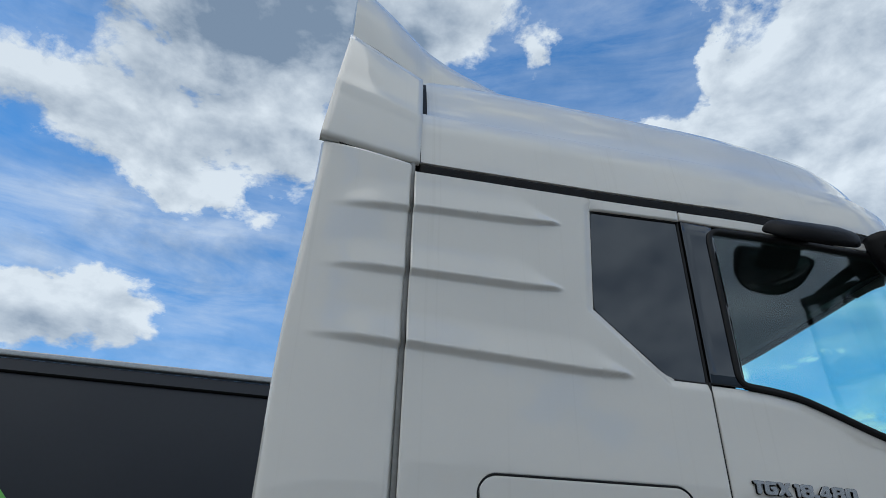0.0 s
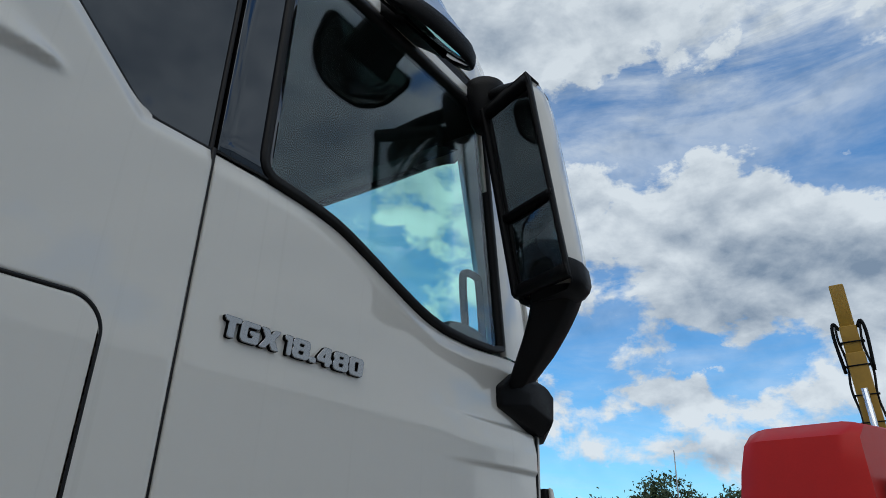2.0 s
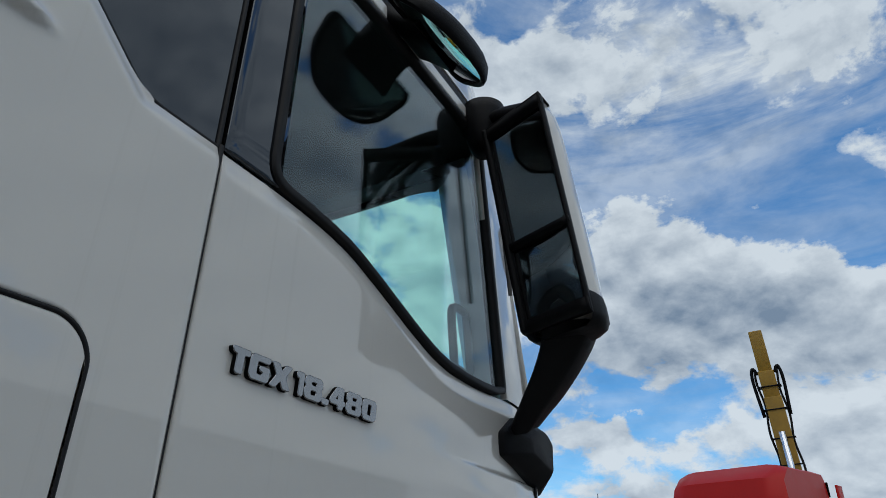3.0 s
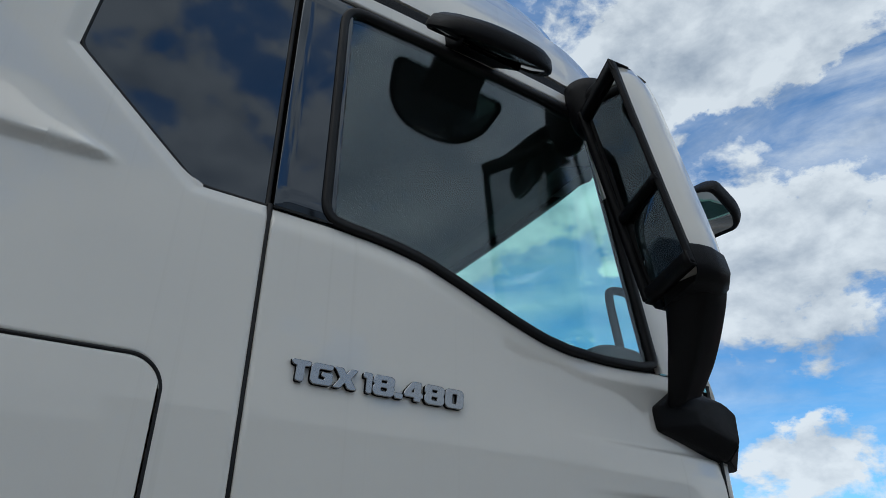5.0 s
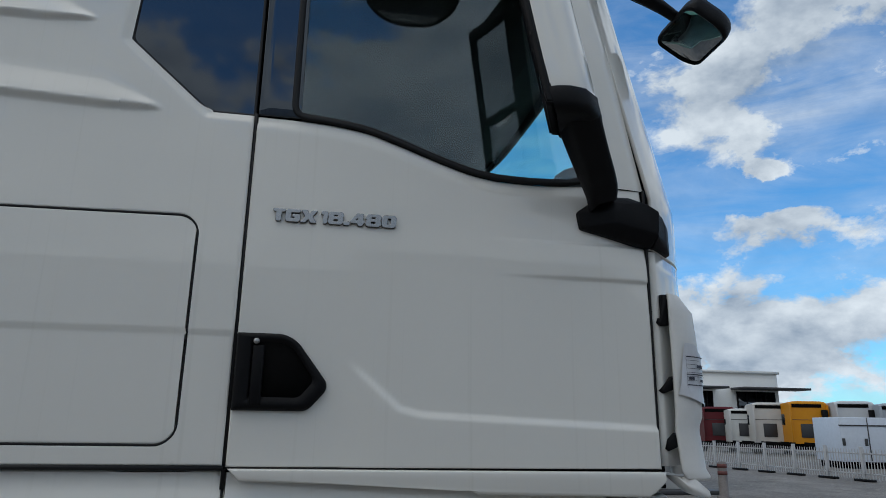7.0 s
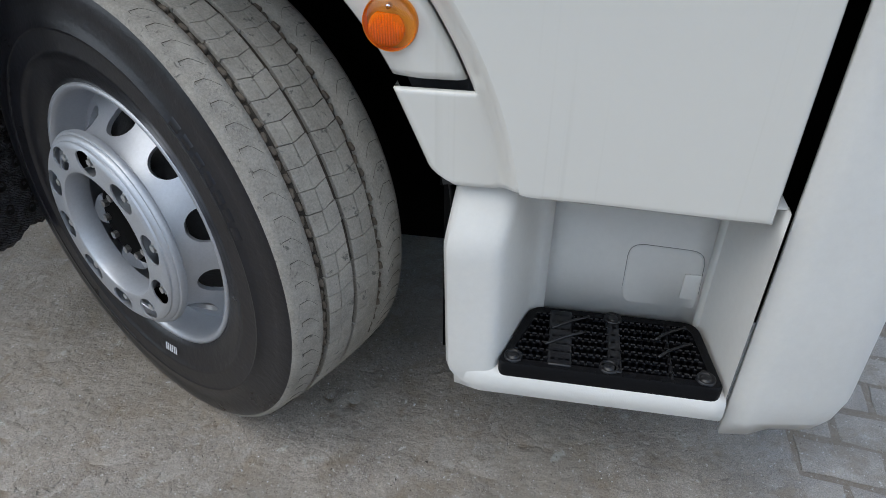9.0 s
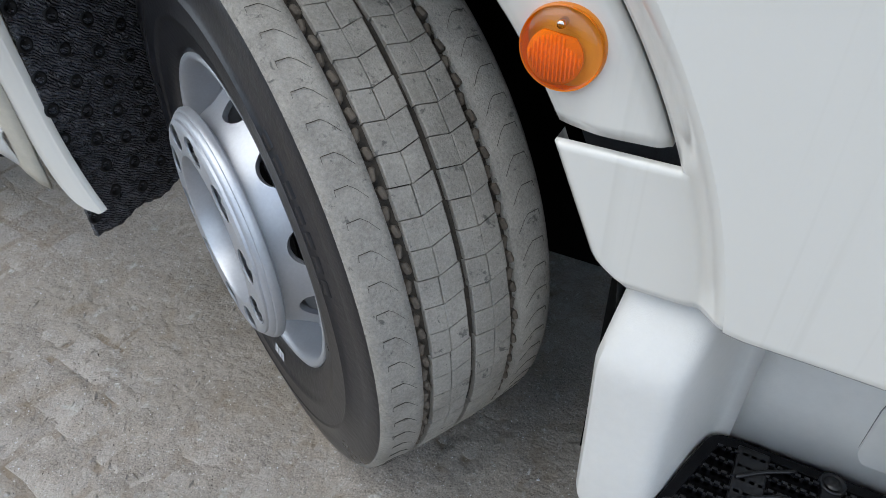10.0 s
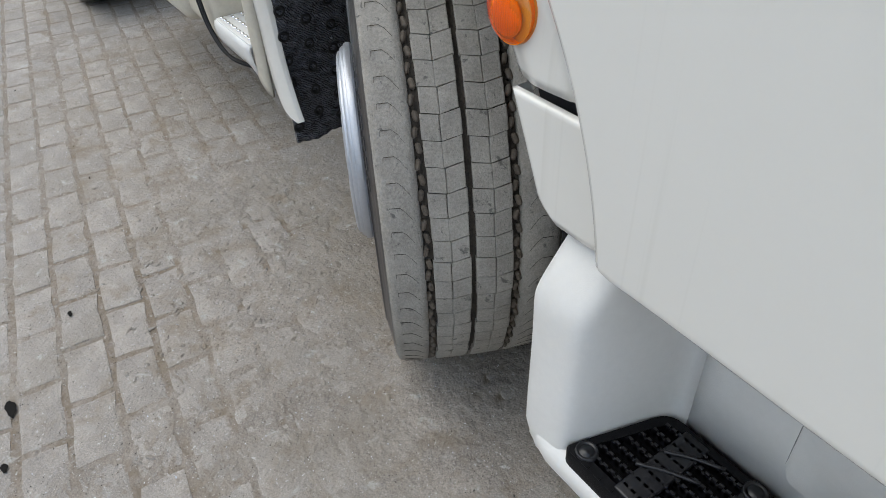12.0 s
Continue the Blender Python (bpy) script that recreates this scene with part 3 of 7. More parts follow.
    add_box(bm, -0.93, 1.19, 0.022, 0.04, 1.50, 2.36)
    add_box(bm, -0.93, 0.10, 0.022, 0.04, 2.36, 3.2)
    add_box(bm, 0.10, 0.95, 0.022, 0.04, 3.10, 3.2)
    part("joint_backing", bm, DARK, truck, "near-black backing boxes that keep the panel joints dark")


build_side_panel()

SILL = curve_fn([(0.0, 2.503), (0.10, 2.502), (0.20, 2.497), (0.303, 2.483), (0.39, 2.457), (0.48, 2.425), (0.56, 2.397),
                 (0.641, 2.374), (0.72, 2.363), (0.81, 2.361), (0.98, 2.370), (1.02, 2.372)])


def door_crease(x):
    if x < 0.435:
        return 1.700 + (0.435 - x) * 0.87
    return 1.700 - 0.030 * smooth_step(0.435, 0.50, x) * 0.35 - (x - 0.435) * 0.040


def door_y(x, z):
    y = 0.0
    c = door_crease(x)
    fade = smooth_step(0.27, 0.40, x)
    y -= 0.012 * fade * (1 - smooth_step(c - 0.010, c + 0.010, z))
    y += 0.008 * (1 - smooth_step(0.0, 0.045, SILL(x) - z)) if z > 2.3 else 0.0
    f = smooth_step(0.64, 1.0, x)
    y += 0.010 * f * smooth_step(2.180, 2.192, z) * (1 - smooth_step(2.25, 2.36, z))
    f2 = smooth_step(0.68, 0.95, x)
    y -= 0.007 * f2 * smooth_step(2.074, 2.084, z) * (1 - smooth_step(2.12, 2.19, z))
    y += 0.012 * smooth_step(1.02, 1.18, x) * smooth_step(1.9, 2.3, z)
    return y


def window_outline(inset):
    """The door window's outline, drawn in by inset."""
    pts = [(0.098, 3.082), (0.40, 3.092), (0.70, 3.092), (0.862, 3.082), (0.985, 2.385)]
    pts += [(x, SILL(x) + 0.004) for x in (0.93, 0.87, 0.81, 0.76, 0.70, 0.641, 0.60, 0.56, 0.52, 0.48, 0.43, 0.39, 0.34, 0.303, 0.26, 0.20)]
    pts += [(0.098, 2.508)]
    pts = rounded(pts, [0.06, 0.01, 0.01, 0.03, 0.02] + [0.004] * 16 + [0.05], 5)
    n = len(pts)
    out = []
    for i in range(n):
        a, b = Vector(pts[i - 1]), Vector(pts[(i + 1) % n])
        d = (b - a).normalized()
        out.append((pts[i][0] + d.y * inset, pts[i][1] - d.x * inset))
    return out


def build_door():
    bm = bmesh.new()
    zlow = 1.553
    sheet(bm, steps(0.0045, 1.164, 110), lambda x: zlow, SILL, even(180), door_y, "lrbt")
    # A-pillar leg and header of the door
    rows = []
    for v in even(24):
        z = 2.372 + v * 0.73
        xi, xo = 0.995 - 0.168 * v, 1.185 - 0.135 * v
        row = [(xi, 0.02, z), (xi, 0.004, z)]
        row += [(xi + (xo - xi) * t, door_y(1.1, 2.31) * 0.3 + 0.02 * t * t + 0.02 * v * t, z) for t in (0.05, 0.2, 0.4, 0.6, 0.8, 0.95)]
        row += [(xo, 0.05 + 0.02 * v, z)]
        rows.append(row)
    grid_faces(bm, [list(r) for r in zip(*rows)])
    sheet(bm, steps(0.004, 0.90, 30), lambda x: 3.094 + 0.006 * smooth_step(0.1, 0.4, x), lambda x: BAND(x) - 0.004, even(6), lambda x, z: 0.0, "lbt")
    door = part("cab_door", bm, PAINT, truck, "closed white cab door with pressed crease lines")
    bm = bmesh.new()
    sheet(bm, steps(0.006, 0.125, 4), lambda x: 2.508, lambda x: 3.090, even(12), lambda x, z: 0.004, "lrbt", r=0.0015)
    part("door_pillar_trim", bm, GLOSS, door, "gloss black pillar trim")
    outer, inner = window_outline(-0.002), window_outline(0.017)
    bm = bmesh.new()
    loops = []
    for pts, y in ((outer, 0.016), (outer, -0.002), (window_outline(0.003), -0.003), (window_outline(0.012), -0.003), (inner, 0.002), (inner, 0.03)):
        loops.append([bm.verts.new((x, y, z)) for x, z in pts])
    n = len(outer)
    for a, b in zip(loops, loops[1:]):
        for i in range(n):
            bm.faces.new((a[i], a[(i + 1) % n], b[(i + 1) % n], b[i]))
    part("window_seal", bm, RUBBER, door, "black rubber window seal")
    bm = bmesh.new()
    add_prism(bm, window_outline(0.014), 0.010, 0.014)
    glass = part("window_pane", bm, GLASS, door, "tinted glass door window, closed", smooth=False)
    glass.visible_shadow = False
    # recessed pull handle
    bm = bmesh.new()
    out = rounded([(0.006, 1.886), (0.125, 1.886), (0.160, 1.868), (0.240, 1.764), (0.240, 1.744), (0.194, 1.690), (0.006, 1.690)],
                  [0.004, 0.02, 0.02, 0.012, 0.012, 0.02, 0.004])
    cx, cz = 0.11, 1.79
    rim = [((x - cx) * 0.93 + cx, (z - cz) * 0.93 + cz) for x, z in out]
    hole = [((x - cx) * 0.72 + cx + 0.006, (z - cz) * 0.80 + cz + 0.004) for x, z in out]
    deep = [((x - cx) * 0.66 + cx + 0.006, (z - cz) * 0.70 + cz + 0.004) for x, z in out]
    loops = [[bm.verts.new((x, y, z)) for x, z in pts] for pts, y in ((out, 0.004), (out, -0.010), (rim, -0.020), (hole, -0.018), (deep, -0.011))]
    n = len(out)
    for a, b in zip(loops, loops[1:]):
        for i in range(n):
            bm.faces.new((a[i], a[(i + 1) % n], b[(i + 1) % n], b[i]))
    part("door_handle", bm, BLACK, door, "black plastic recessed door handle")
    # shallow void-dark plate paints the shade of a deeper grip
    bm = bmesh.new()
    add_prism(bm, deep, -0.0115, -0.004)
    part("handle_recess_plate", bm, DARK, door, "near-black plate standing in for the shaded grip recess")
    bm = bmesh.new()
    add_box(bm, 0.048, 0.078, -0.022, -0.010, 1.70, 1.855, bevel=0.005)
    part("pull_bar", bm, BLACK, door)
    bm = bmesh.new()
    add_lathe(bm, [(-0.026, 0.0), (-0.026, 0.007), (-0.022, 0.008), (0.0, 0.008)], 20, m=pose(0.056, 0, 1.864))
    part("door_lock", bm, STEEL, door, "round steel lock barrel")


build_door()


def glyph(ch):
    """The outlines of one wide square badge character in a unit box; later ones are holes."""
    oct_ = [(0.13, 1), (0.87, 1), (1, 0.86), (1, 0.14), (0.87, 0), (0.13, 0), (0, 0.14), (0, 0.86)]
    waist = [(0.13, 1), (0.87, 1), (1, 0.88), (1, 0.61), (0.92, 0.51), (1, 0.42), (1, 0.13), (0.87, 0), (0.13, 0), (0, 0.13), (0, 0.42), (0.08, 0.51), (0, 0.61), (0, 0.88)]
    return {
        "T": [[(0, 1), (1, 1), (0.97, 0.77), (0.68, 0.77), (0.68, 0), (0.31, 0), (0.31, 0.77), (0.10, 0.77)]],
        "G": [[(0.12, 1), (1, 1), (0.96, 0.77), (0.34, 0.77), (0.34, 0.23), (0.67, 0.23), (0.67, 0.40), (0.50, 0.40), (0.50, 0.60), (1, 0.60), (1, 0.10), (0.90, 0), (0.12, 0), (0, 0.14), (0, 0.86)]],
        "X": [[(0, 1), (0.36, 1), (0.52, 0.69), (0.70, 1), (1, 1), (0.71, 0.52), (1, 0), (0.64, 0), (0.48, 0.32), (0.30, 0), (0, 0), (0.29, 0.49)]],
        "1": [[(0, 1), (0.96, 1), (0.96, 0), (0.40, 0), (0.40, 0.75), (0, 0.75)]],
        "8": [waist, [(0.34, 0.62), (0.66, 0.62), (0.66, 0.80), (0.34, 0.80)], [(0.33, 0.20), (0.67, 0.20), (0.67, 0.42), (0.33, 0.42)]],
        ".": [[(0, 0), (1, 0), (1, 0.26), (0, 0.26)]],
        "4": [[(0.42, 1), (0.88, 1), (0.88, 0.42), (1, 0.42), (1, 0.20), (0.88, 0.20), (0.88, 0), (0.54, 0), (0.54, 0.20), (0, 0.20), (0, 0.42)], [(0.30, 0.42), (0.54, 0.42), (0.54, 0.74)]],
        "0": [oct_, [(0.35, 0.22), (0.65, 0.22), (0.65, 0.78), (0.35, 0.78)]],
    }[ch]


def build_pillar_gap():
    bm = bmesh.new()
    # black tube and ribbon added to paint the gap's shade over the lit lips
    add_tube(bm, [(1.1685, 0.006, z) for z in steps(1.555, 2.37, 6)], 0.0042, 6)
    zs = steps(1.56, 3.16, 16)
    edge = lambda z: 1.19 - 0.215 * max(0.0, z - 2.35)
    lean = lambda z: 0.05 * max(0.0, z - 2.35)
    grid_faces(bm, [[(edge(z) + dx, y + lean(z), z) for z in zs] for dx, y in ((-0.055, 0.046), (-0.012, 0.040), (0.004, 0.044), (0.045, 0.062))])
    part("pillar_gap_fill", bm, RUBBER, truck, "black filler drawing the shaded gap between door and corner panel")


build_pillar_gap()


def build_badge():
    """Raised chrome model letters, each a mesh of its own."""
    for ch, x0, x1 in (("T", 0, 36), ("G", 38, 79), ("X", 82, 128), ("1", 141, 159), ("8", 162, 206), (".", 208, 225), ("4", 229, 269), ("8", 274, 318), ("0", 322, 364)):
        cu = bpy.data.curves.new("letter", "CURVE")
        cu.dimensions, cu.fill_mode, cu.extrude, cu.bevel_depth, cu.bevel_resolution = "2D", "BOTH", 0.0035, 0.0013, 1
        w, h = (x1 - x0) * 0.000930, 0.0345
        for outline in glyph(ch):
            sp = cu.splines.new("POLY")
            pts = rounded([(u * w, v * h) for u, v in outline], 0.003, 2)
            sp.points.add(len(pts) - 1)
            for p, (u, v) in zip(sp.points, pts):
                p.co = (u, v, 0, 1)
            sp.use_cyclic_u = True
        tmp = new("letter_curve", cu)
        me = bpy.data.meshes.new_from_object(tmp.evaluated_get(bpy.context.evaluated_depsgraph_get()))
        bpy.data.objects.remove(tmp)
        for v in me.vertices:
            v.co = Vector((0.067 + x0 * 0.000930 + v.co.x + v.co.y * 0.06, -0.0045 - v.co.z, 2.1945 + v.co.y))
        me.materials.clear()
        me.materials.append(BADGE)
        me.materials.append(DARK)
        # side faces are painted near black, as shaded edges round each chrome letter
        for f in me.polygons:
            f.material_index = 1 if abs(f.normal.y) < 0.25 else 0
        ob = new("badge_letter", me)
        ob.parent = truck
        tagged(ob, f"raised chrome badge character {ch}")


build_badge()


# ---- roof, roof fairing, side fairing ----
ROOF_TOP = curve_fn([(-1.0, 3.742), (-0.3, 3.742), (0.25, 3.735), (0.5, 3.716), (0.62, 3.700), (0.765, 3.668), (0.9, 3.606),
                     (1.0, 3.532), (1.084, 3.425), (1.144, 3.325), (1.195, 3.205)])
ROOF_IN = curve_fn([(-1.0, 0.0), (0.80, 0.0), (0.95, 0.018), (1.05, 0.055), (1.13, 0.12), (1.195, 0.22)])


def roof_section(x):
    zb, zt, i = BAND(x) + 0.044, ROOF_TOP(x), ROOF_IN(x)
    h = zt - zb
    c = 0.42 * h
    up = 0.13 * smooth_step(0.95, 1.19, x)
    half = [(0.030, 0.0), (0.012, 0.004), (0.016, 0.10 * h), (0.030, 0.25 * h), (0.040, c - 0.008), (0.048, c), (0.064, c + 0.010), (0.082, c + 0.034),
            (0.112, 0.66 * h), (0.135, 0.80 * h), (0.165, 0.91 * h), (0.205, 0.975 * h), (0.26, h), (0.40, h + 0.02 + up * 0.5), (0.75, h + 0.035 + up), (1.22, h + 0.04 + up)]
    return [(i + y if y < 1.2 else y, zb + z) for y, z in half]


def build_roof():
    bm = bmesh.new()
    rows = []
    for x in steps(-0.914, 1.195, 76):
        s = roof_section(x)
        full = s + [(WIDTH - y, z) for y, z in s[-2::-1]]
        rows.append([(x, y, z) for y, z in full])
    vs = grid_faces(bm, rows)
    bm.faces.new(vs[0])
    part("roof", bm, PAINT, truck, "white high sleeper roof with rounded front", angle=50)
    bm = bmesh.new()
    sheet(bm, steps(-0.915, 1.06, 40), BAND, lambda x: BAND(x) + 0.042, even(4), lambda x, z: 0.012 + 0.04 * smooth_step(0.9, 1.06, x), "lrbt", r=0.006)
    part("roof_joint_strip", bm, BLACK, truck, "black strip along the roof joint")
    # air deflector rising at the back of the roof
    bm = bmesh.new()
    rows = []
    crest = curve_fn([(-1.20, 4.212), (-1.162, 4.176), (-1.03, 4.042), (-0.905, 3.944), (-0.758, 3.842), (-0.62, 3.778), (-0.55, 3.745), (-0.47, 3.70), (-0.38, 3.62)])
    foot = curve_fn([(-1.20, 3.786), (-1.057, 3.712), (-0.930, 3.645), (-0.900, 3.570), (-0.85, 3.50), (-0.60, 3.48), (-0.38, 3.46)])
    for t in even(40):
        x = -0.40 - 0.78 * t
        top, low = crest(x), foot(x)
        side = 0.138 - 0.036 * smooth_step(0.60, 0.85, t)
        high = top - low
        half = [(side + 0.03, low - 0.02), (side, low), (side + 0.006, low + 0.22 * high), (side + 0.020, low + 0.48 * high), (side + 0.042, low + 0.74 * high), (side + 0.066, low + 0.91 * high), (side + 0.10, top), (side + 0.16, top + 0.012), (0.6, top + 0.02), (1.22, top + 0.025)]
        full = half + [(WIDTH - y, z) for y, z in half[-2::-1]]
        rows.append([(x, y, z) for y, z in full])
    vs = grid_faces(bm, rows)
    bm.faces.new(vs[0])
    bm.faces.new(vs[-1][::-1])
    part("roof_air_deflector", bm, PAINT, truck, "white roof air deflector rising to the rear", angle=50)
    # corner piece over the side fairing
    bm = bmesh.new()
    rows = []
    for t in even(14):
        x = -0.918 - 0.325 * t
        low, top = 3.147 + 0.056 * t, 3.606 + 0.175 * t
        rows.append([])
        for dy, z in [(0.03, low), (0.0, low)] + [(0.0, low + (top - low) * v) for v in even(20)[1:]] + [(0.03, top)]:
            v = (z - low) / (top - low)
            y = 0.006 + 0.085 * v ** 1.6 - 0.006 * smooth_step(0.40, 0.44, v) * (1 - smooth_step(0.44, 0.62, v)) + dy + 0.01 * t
            lean = -0.05 * (-v) * t
            rows[-1].append((x + lean * 0.9 + 0.012 * max(v, 0.0), y, z))
    grid_faces(bm, rows)
    ob = part("roof_corner_fairing", bm, PAINT, truck, "white corner fairing above the side fairing")
    ob.modifiers.new("thick", "SOLIDIFY").thickness = 0.012
    # black strips added behind the fairing joints so the open gaps read as shade
    bm = bmesh.new()
    rows = []
    for v in even(14):
        z, y = 3.13 + 0.47 * v, 0.030 + 0.085 * v ** 1.6
        rows.append([(-0.965, y, z), (-0.93, y, z), (-0.89, y, z)])
    grid_faces(bm, rows)
    grid_faces(bm, [[(x, 0.024, 3.10 - 0.17 * (x + 0.92)), (x, 0.024, 3.19 - 0.17 * (x + 0.92))] for x in steps(-1.18, -0.90, 6)])
    ob = part("fairing_gap_backing", bm, RUBBER, truck, "black backing strips that darken the fairing joints")
    ob.modifiers.new("thick", "SOLIDIFY").thickness = -0.006
    # tall side fairing behind the cab
    bm = bmesh.new()
    rows = []
    for t in even(30):
        x = -0.944 - 0.325 * t
        rows.append([])
        for v in even(340):
            z = 1.22 + v * (3.135 + 0.056 * t - 1.22)
            edge = min(t * 0.325, (1 - t) * 0.325)
            y = rib(x, z) + 0.004 + 0.03 * t ** 3 + 0.010 * (1 - smooth_step(0.0, 0.012, edge))
            rows[-1].append((x + 0.035 * t * smooth_step(2.35, 3.2, z) + 0.006 * (z - 2.5) / 0.6 * (1 - t), y, z))
    grid_faces(bm, rows)
    ob = part("side_fairing", bm, PAINT, truck, "white side fairing behind the cab with fading ribs")
    ob.modifiers.new("thick", "SOLIDIFY").thickness = 0.02
    bm = bmesh.new()
    add_box(bm, -0.946, -0.930, 0.010, 0.03, 1.3, 3.15, bevel=0.003)
    part("hinge_strip", bm, STRIP, truck, "grey rubber strip in the fairing joint")


build_roof()


# ---- front: corner panels, windscreen, mask, far side, cabin ----
def front_x(y, z):
    """The nose in plan, leaning back above the window line."""
    d = min(y, WIDTH - y)
    x = 1.19 + 0.25 * (1 - math.exp(-max(d, 0.0) / 0.16)) + 0.02 * min(1.0, d / 1.2)
    return x - 0.215 * max(0.0, z - 2.35)


def build_front():
    bm = bmesh.new()
    ys = [0.02 + 0.10 * t for t in even(8)]
    wide = [0.02 + 0.27 * t * t for t in even(16)]
    for z0, z1, drop in ((1.56, 2.184, 0.0), (2.188, 2.30, 1.0)):
        edge = [(1.185, 0.036), (1.185, 0.026), (1.186, 0.0205)]
        rows = [[(x, y, z) for z in steps(z0, z1, 10)] for x, y in edge] + [[(front_x(y - 0.02, z), y, z) for z in steps(z0, z1, 10)] for y in wide]
        for row in rows:
            for i, (x, y, z) in enumerate(row):
                row[i] = (x, y, z - 0.30 * min(0.08, x - 1.17) * smooth_step(2.05, 2.184, z) * (1 - smooth_step(2.188, 2.30, z)))
        grid_faces(bm, rows)
    rows = [[(front_x(y - 0.02, z), y + 0.05 * max(0.0, z - 2.35), z) for z in steps(2.30, 3.24, 20)] for y in wide]
    grid_faces(bm, rows)
    ob = part("corner_panel", bm, PAINT, truck, "white front corner panel beside the windscreen")
    ob.modifiers.new("thick", "SOLIDIFY").thickness = -0.012
    bm = bmesh.new()
    rows = [[(front_x(WIDTH - y + 0.02, z), WIDTH - y, z) for z in steps(1.50, 3.14, 10)] for y in ys]
    grid_faces(bm, rows)
    ob = part("corner_panel", bm, PAINT, truck)
    ob.modifiers.new("thick", "SOLIDIFY").thickness = 0.012
    bm = bmesh.new()
    rows = [[(front_x(y, z) + 0.004, y, z) for z in steps(2.28, 3.25, 12)] for y in steps(0.285, WIDTH - 0.17, 30)]
    grid_faces(bm, rows)
    pane = part("windscreen", bm, SCREEN, truck, "green tinted windscreen")
    pane.visible_shadow = False
    bm = bmesh.new()
    rows = [[(front_x(y, z), y, z) for z in steps(3.24, 3.36, 4)] for y in steps(0.30, WIDTH - 0.30, 30)]
    grid_faces(bm, rows)
    ob = part("windscreen_header", bm, BLACK, truck, "black header above the windscreen")
    ob.modifiers.new("thick", "SOLIDIFY").thickness = 0.03
    bm = bmesh.new()
    rows = [[(front_x(y - 0.02, z), y, z) for z in steps(1.52, 2.29, 14)] for y in steps(0.294, WIDTH - 0.125, 40)]
    grid_faces(bm, rows)
    ob = part("front_mask", bm, PAINT, truck, "white front mask below the windscreen")
    ob.modifiers.new("thick", "SOLIDIFY").thickness = 0.03
    bm = bmesh.new()
    grid_faces(bm, [[(front_x(y - 0.02, z) - 0.022, y + 0.028 + 0.05 * max(0.0, z - 2.35), z) for z in steps(2.30, 3.2, 12)] for y in wide[1:9]])
    part("pillar_lining", bm, material("grey_pillar_lining", (0.030, 0.034, 0.040), rough=0.7, vary=0.1), truck, "dark grey lining inside the pillar")
    # far side and back of the cab
    bm = bmesh.new()
    add_box(bm, -0.93, 1.17, WIDTH - 0.04, WIDTH, 1.1, 3.17, bevel=0.01)
    part("far_side_panel", bm, PAINT, truck, "white far cab side")
    bm = bmesh.new()
    add_box(bm, -0.93, -0.90, 0.06, WIDTH - 0.06, 1.3, 3.4)
    part("cab_back_wall", bm, DARK, truck, "dark cab back wall")
    bm = bmesh.new()
    add_box(bm, -0.5, 0.9, WIDTH + 0.001, WIDTH + 0.006, 2.45, 3.05)
    part("far_window", bm, GLOSS, truck, "dark far side window")
    # cabin lining
    bm = bmesh.new()
    add_box(bm, -0.90, 1.0, 0.05, WIDTH - 0.05, 3.145, 3.16)
    grid_faces(bm, [[(x, y, z) for x, z in ((0.99, 3.15), (1.10, 3.20), (1.215, 3.245), (1.215, 3.30))] for y in steps(0.30, WIDTH - 0.10, 6)])
    add_box(bm, -0.89, -0.87, 0.05, WIDTH - 0.05, 1.6, 3.14)
    add_box(bm, -0.86, 1.15, WIDTH - 0.09, WIDTH - 0.05, 1.6, 3.14)
    add_box(bm, -0.86, 1.25, 0.06, WIDTH - 0.1, 1.58, 1.60)
    part("cabin_lining", bm, material("cabin_lining_cloth", (0.011, 0.011, 0.012), rough=0.9, vary=0.1), truck, "dark grey cabin lining")
    bm = bmesh.new()
    rows = []
    for y in steps(0.10, WIDTH - 0.10, 20):
        rows.append([(0.93, y, 1.7), (0.92, y, 2.26), (0.96, y, 2.33), (1.10, y, 2.345), (front_x(y, 2.3) - 0.02, y, 2.29), (front_x(y, 2.3) - 0.02, y, 1.7)])
    grid_faces(bm, rows)
    part("dashboard", bm, GREY, truck, "dark grey dashboard")
    bm = bmesh.new()
    line = spline([(1.10, 0.20, 2.40), (1.086, 0.20, 2.52), (1.068, 0.20, 2.655), (1.082, 0.20, 2.688), (1.14, 0.20, 2.695), (1.163, 0.20, 2.67), (1.190, 0.20, 2.50), (1.205, 0.20, 2.40)], 5)
    add_tube(bm, line, 0.0125, 10)
    soft_grey = material("grey_cabin_plastic", (0.09, 0.10, 0.11), rough=0.6, vary=0.08)
    part("grab_handle", bm, soft_grey, truck, "grey grab handle on the pillar")
    bm = bmesh.new()
    add_blob(bm, (1.09, 0.22, 2.40), (0.30, 0.14, 0.24), 2.6)
    part("dashboard_end", bm, soft_grey, truck, "rounded grey dashboard end")


build_front()


# ---- lower body: sill trim, fender, arch, step, bumper ----
AX, AZ = -0.172, 0.645              # centre of the wheel arch
R_IN, R_GAP, R_BODY = 0.628, 0.742, 0.785


def polar(r, deg):
    return AX + r * math.cos(radians(deg)), AZ + r * math.sin(radians(deg))


def shoulder(z):
    """How far the fender's top draws in under the door."""
    return 0.034 * smooth_step(1.395, 1.53, z) - 0.004 * smooth_step(1.33, 1.40, z)


def body_y(x, z):
    r = math.hypot(x - AX, z - AZ)
    y = -0.016 + 0.034 * (1 - smooth_step(R_GAP + 0.004, R_BODY, r))
    f = smooth_step(0.72, 0.95, x)
    y += 0.006 * f * smooth_step(1.316, 1.326, z)
    return y + shoulder(z)


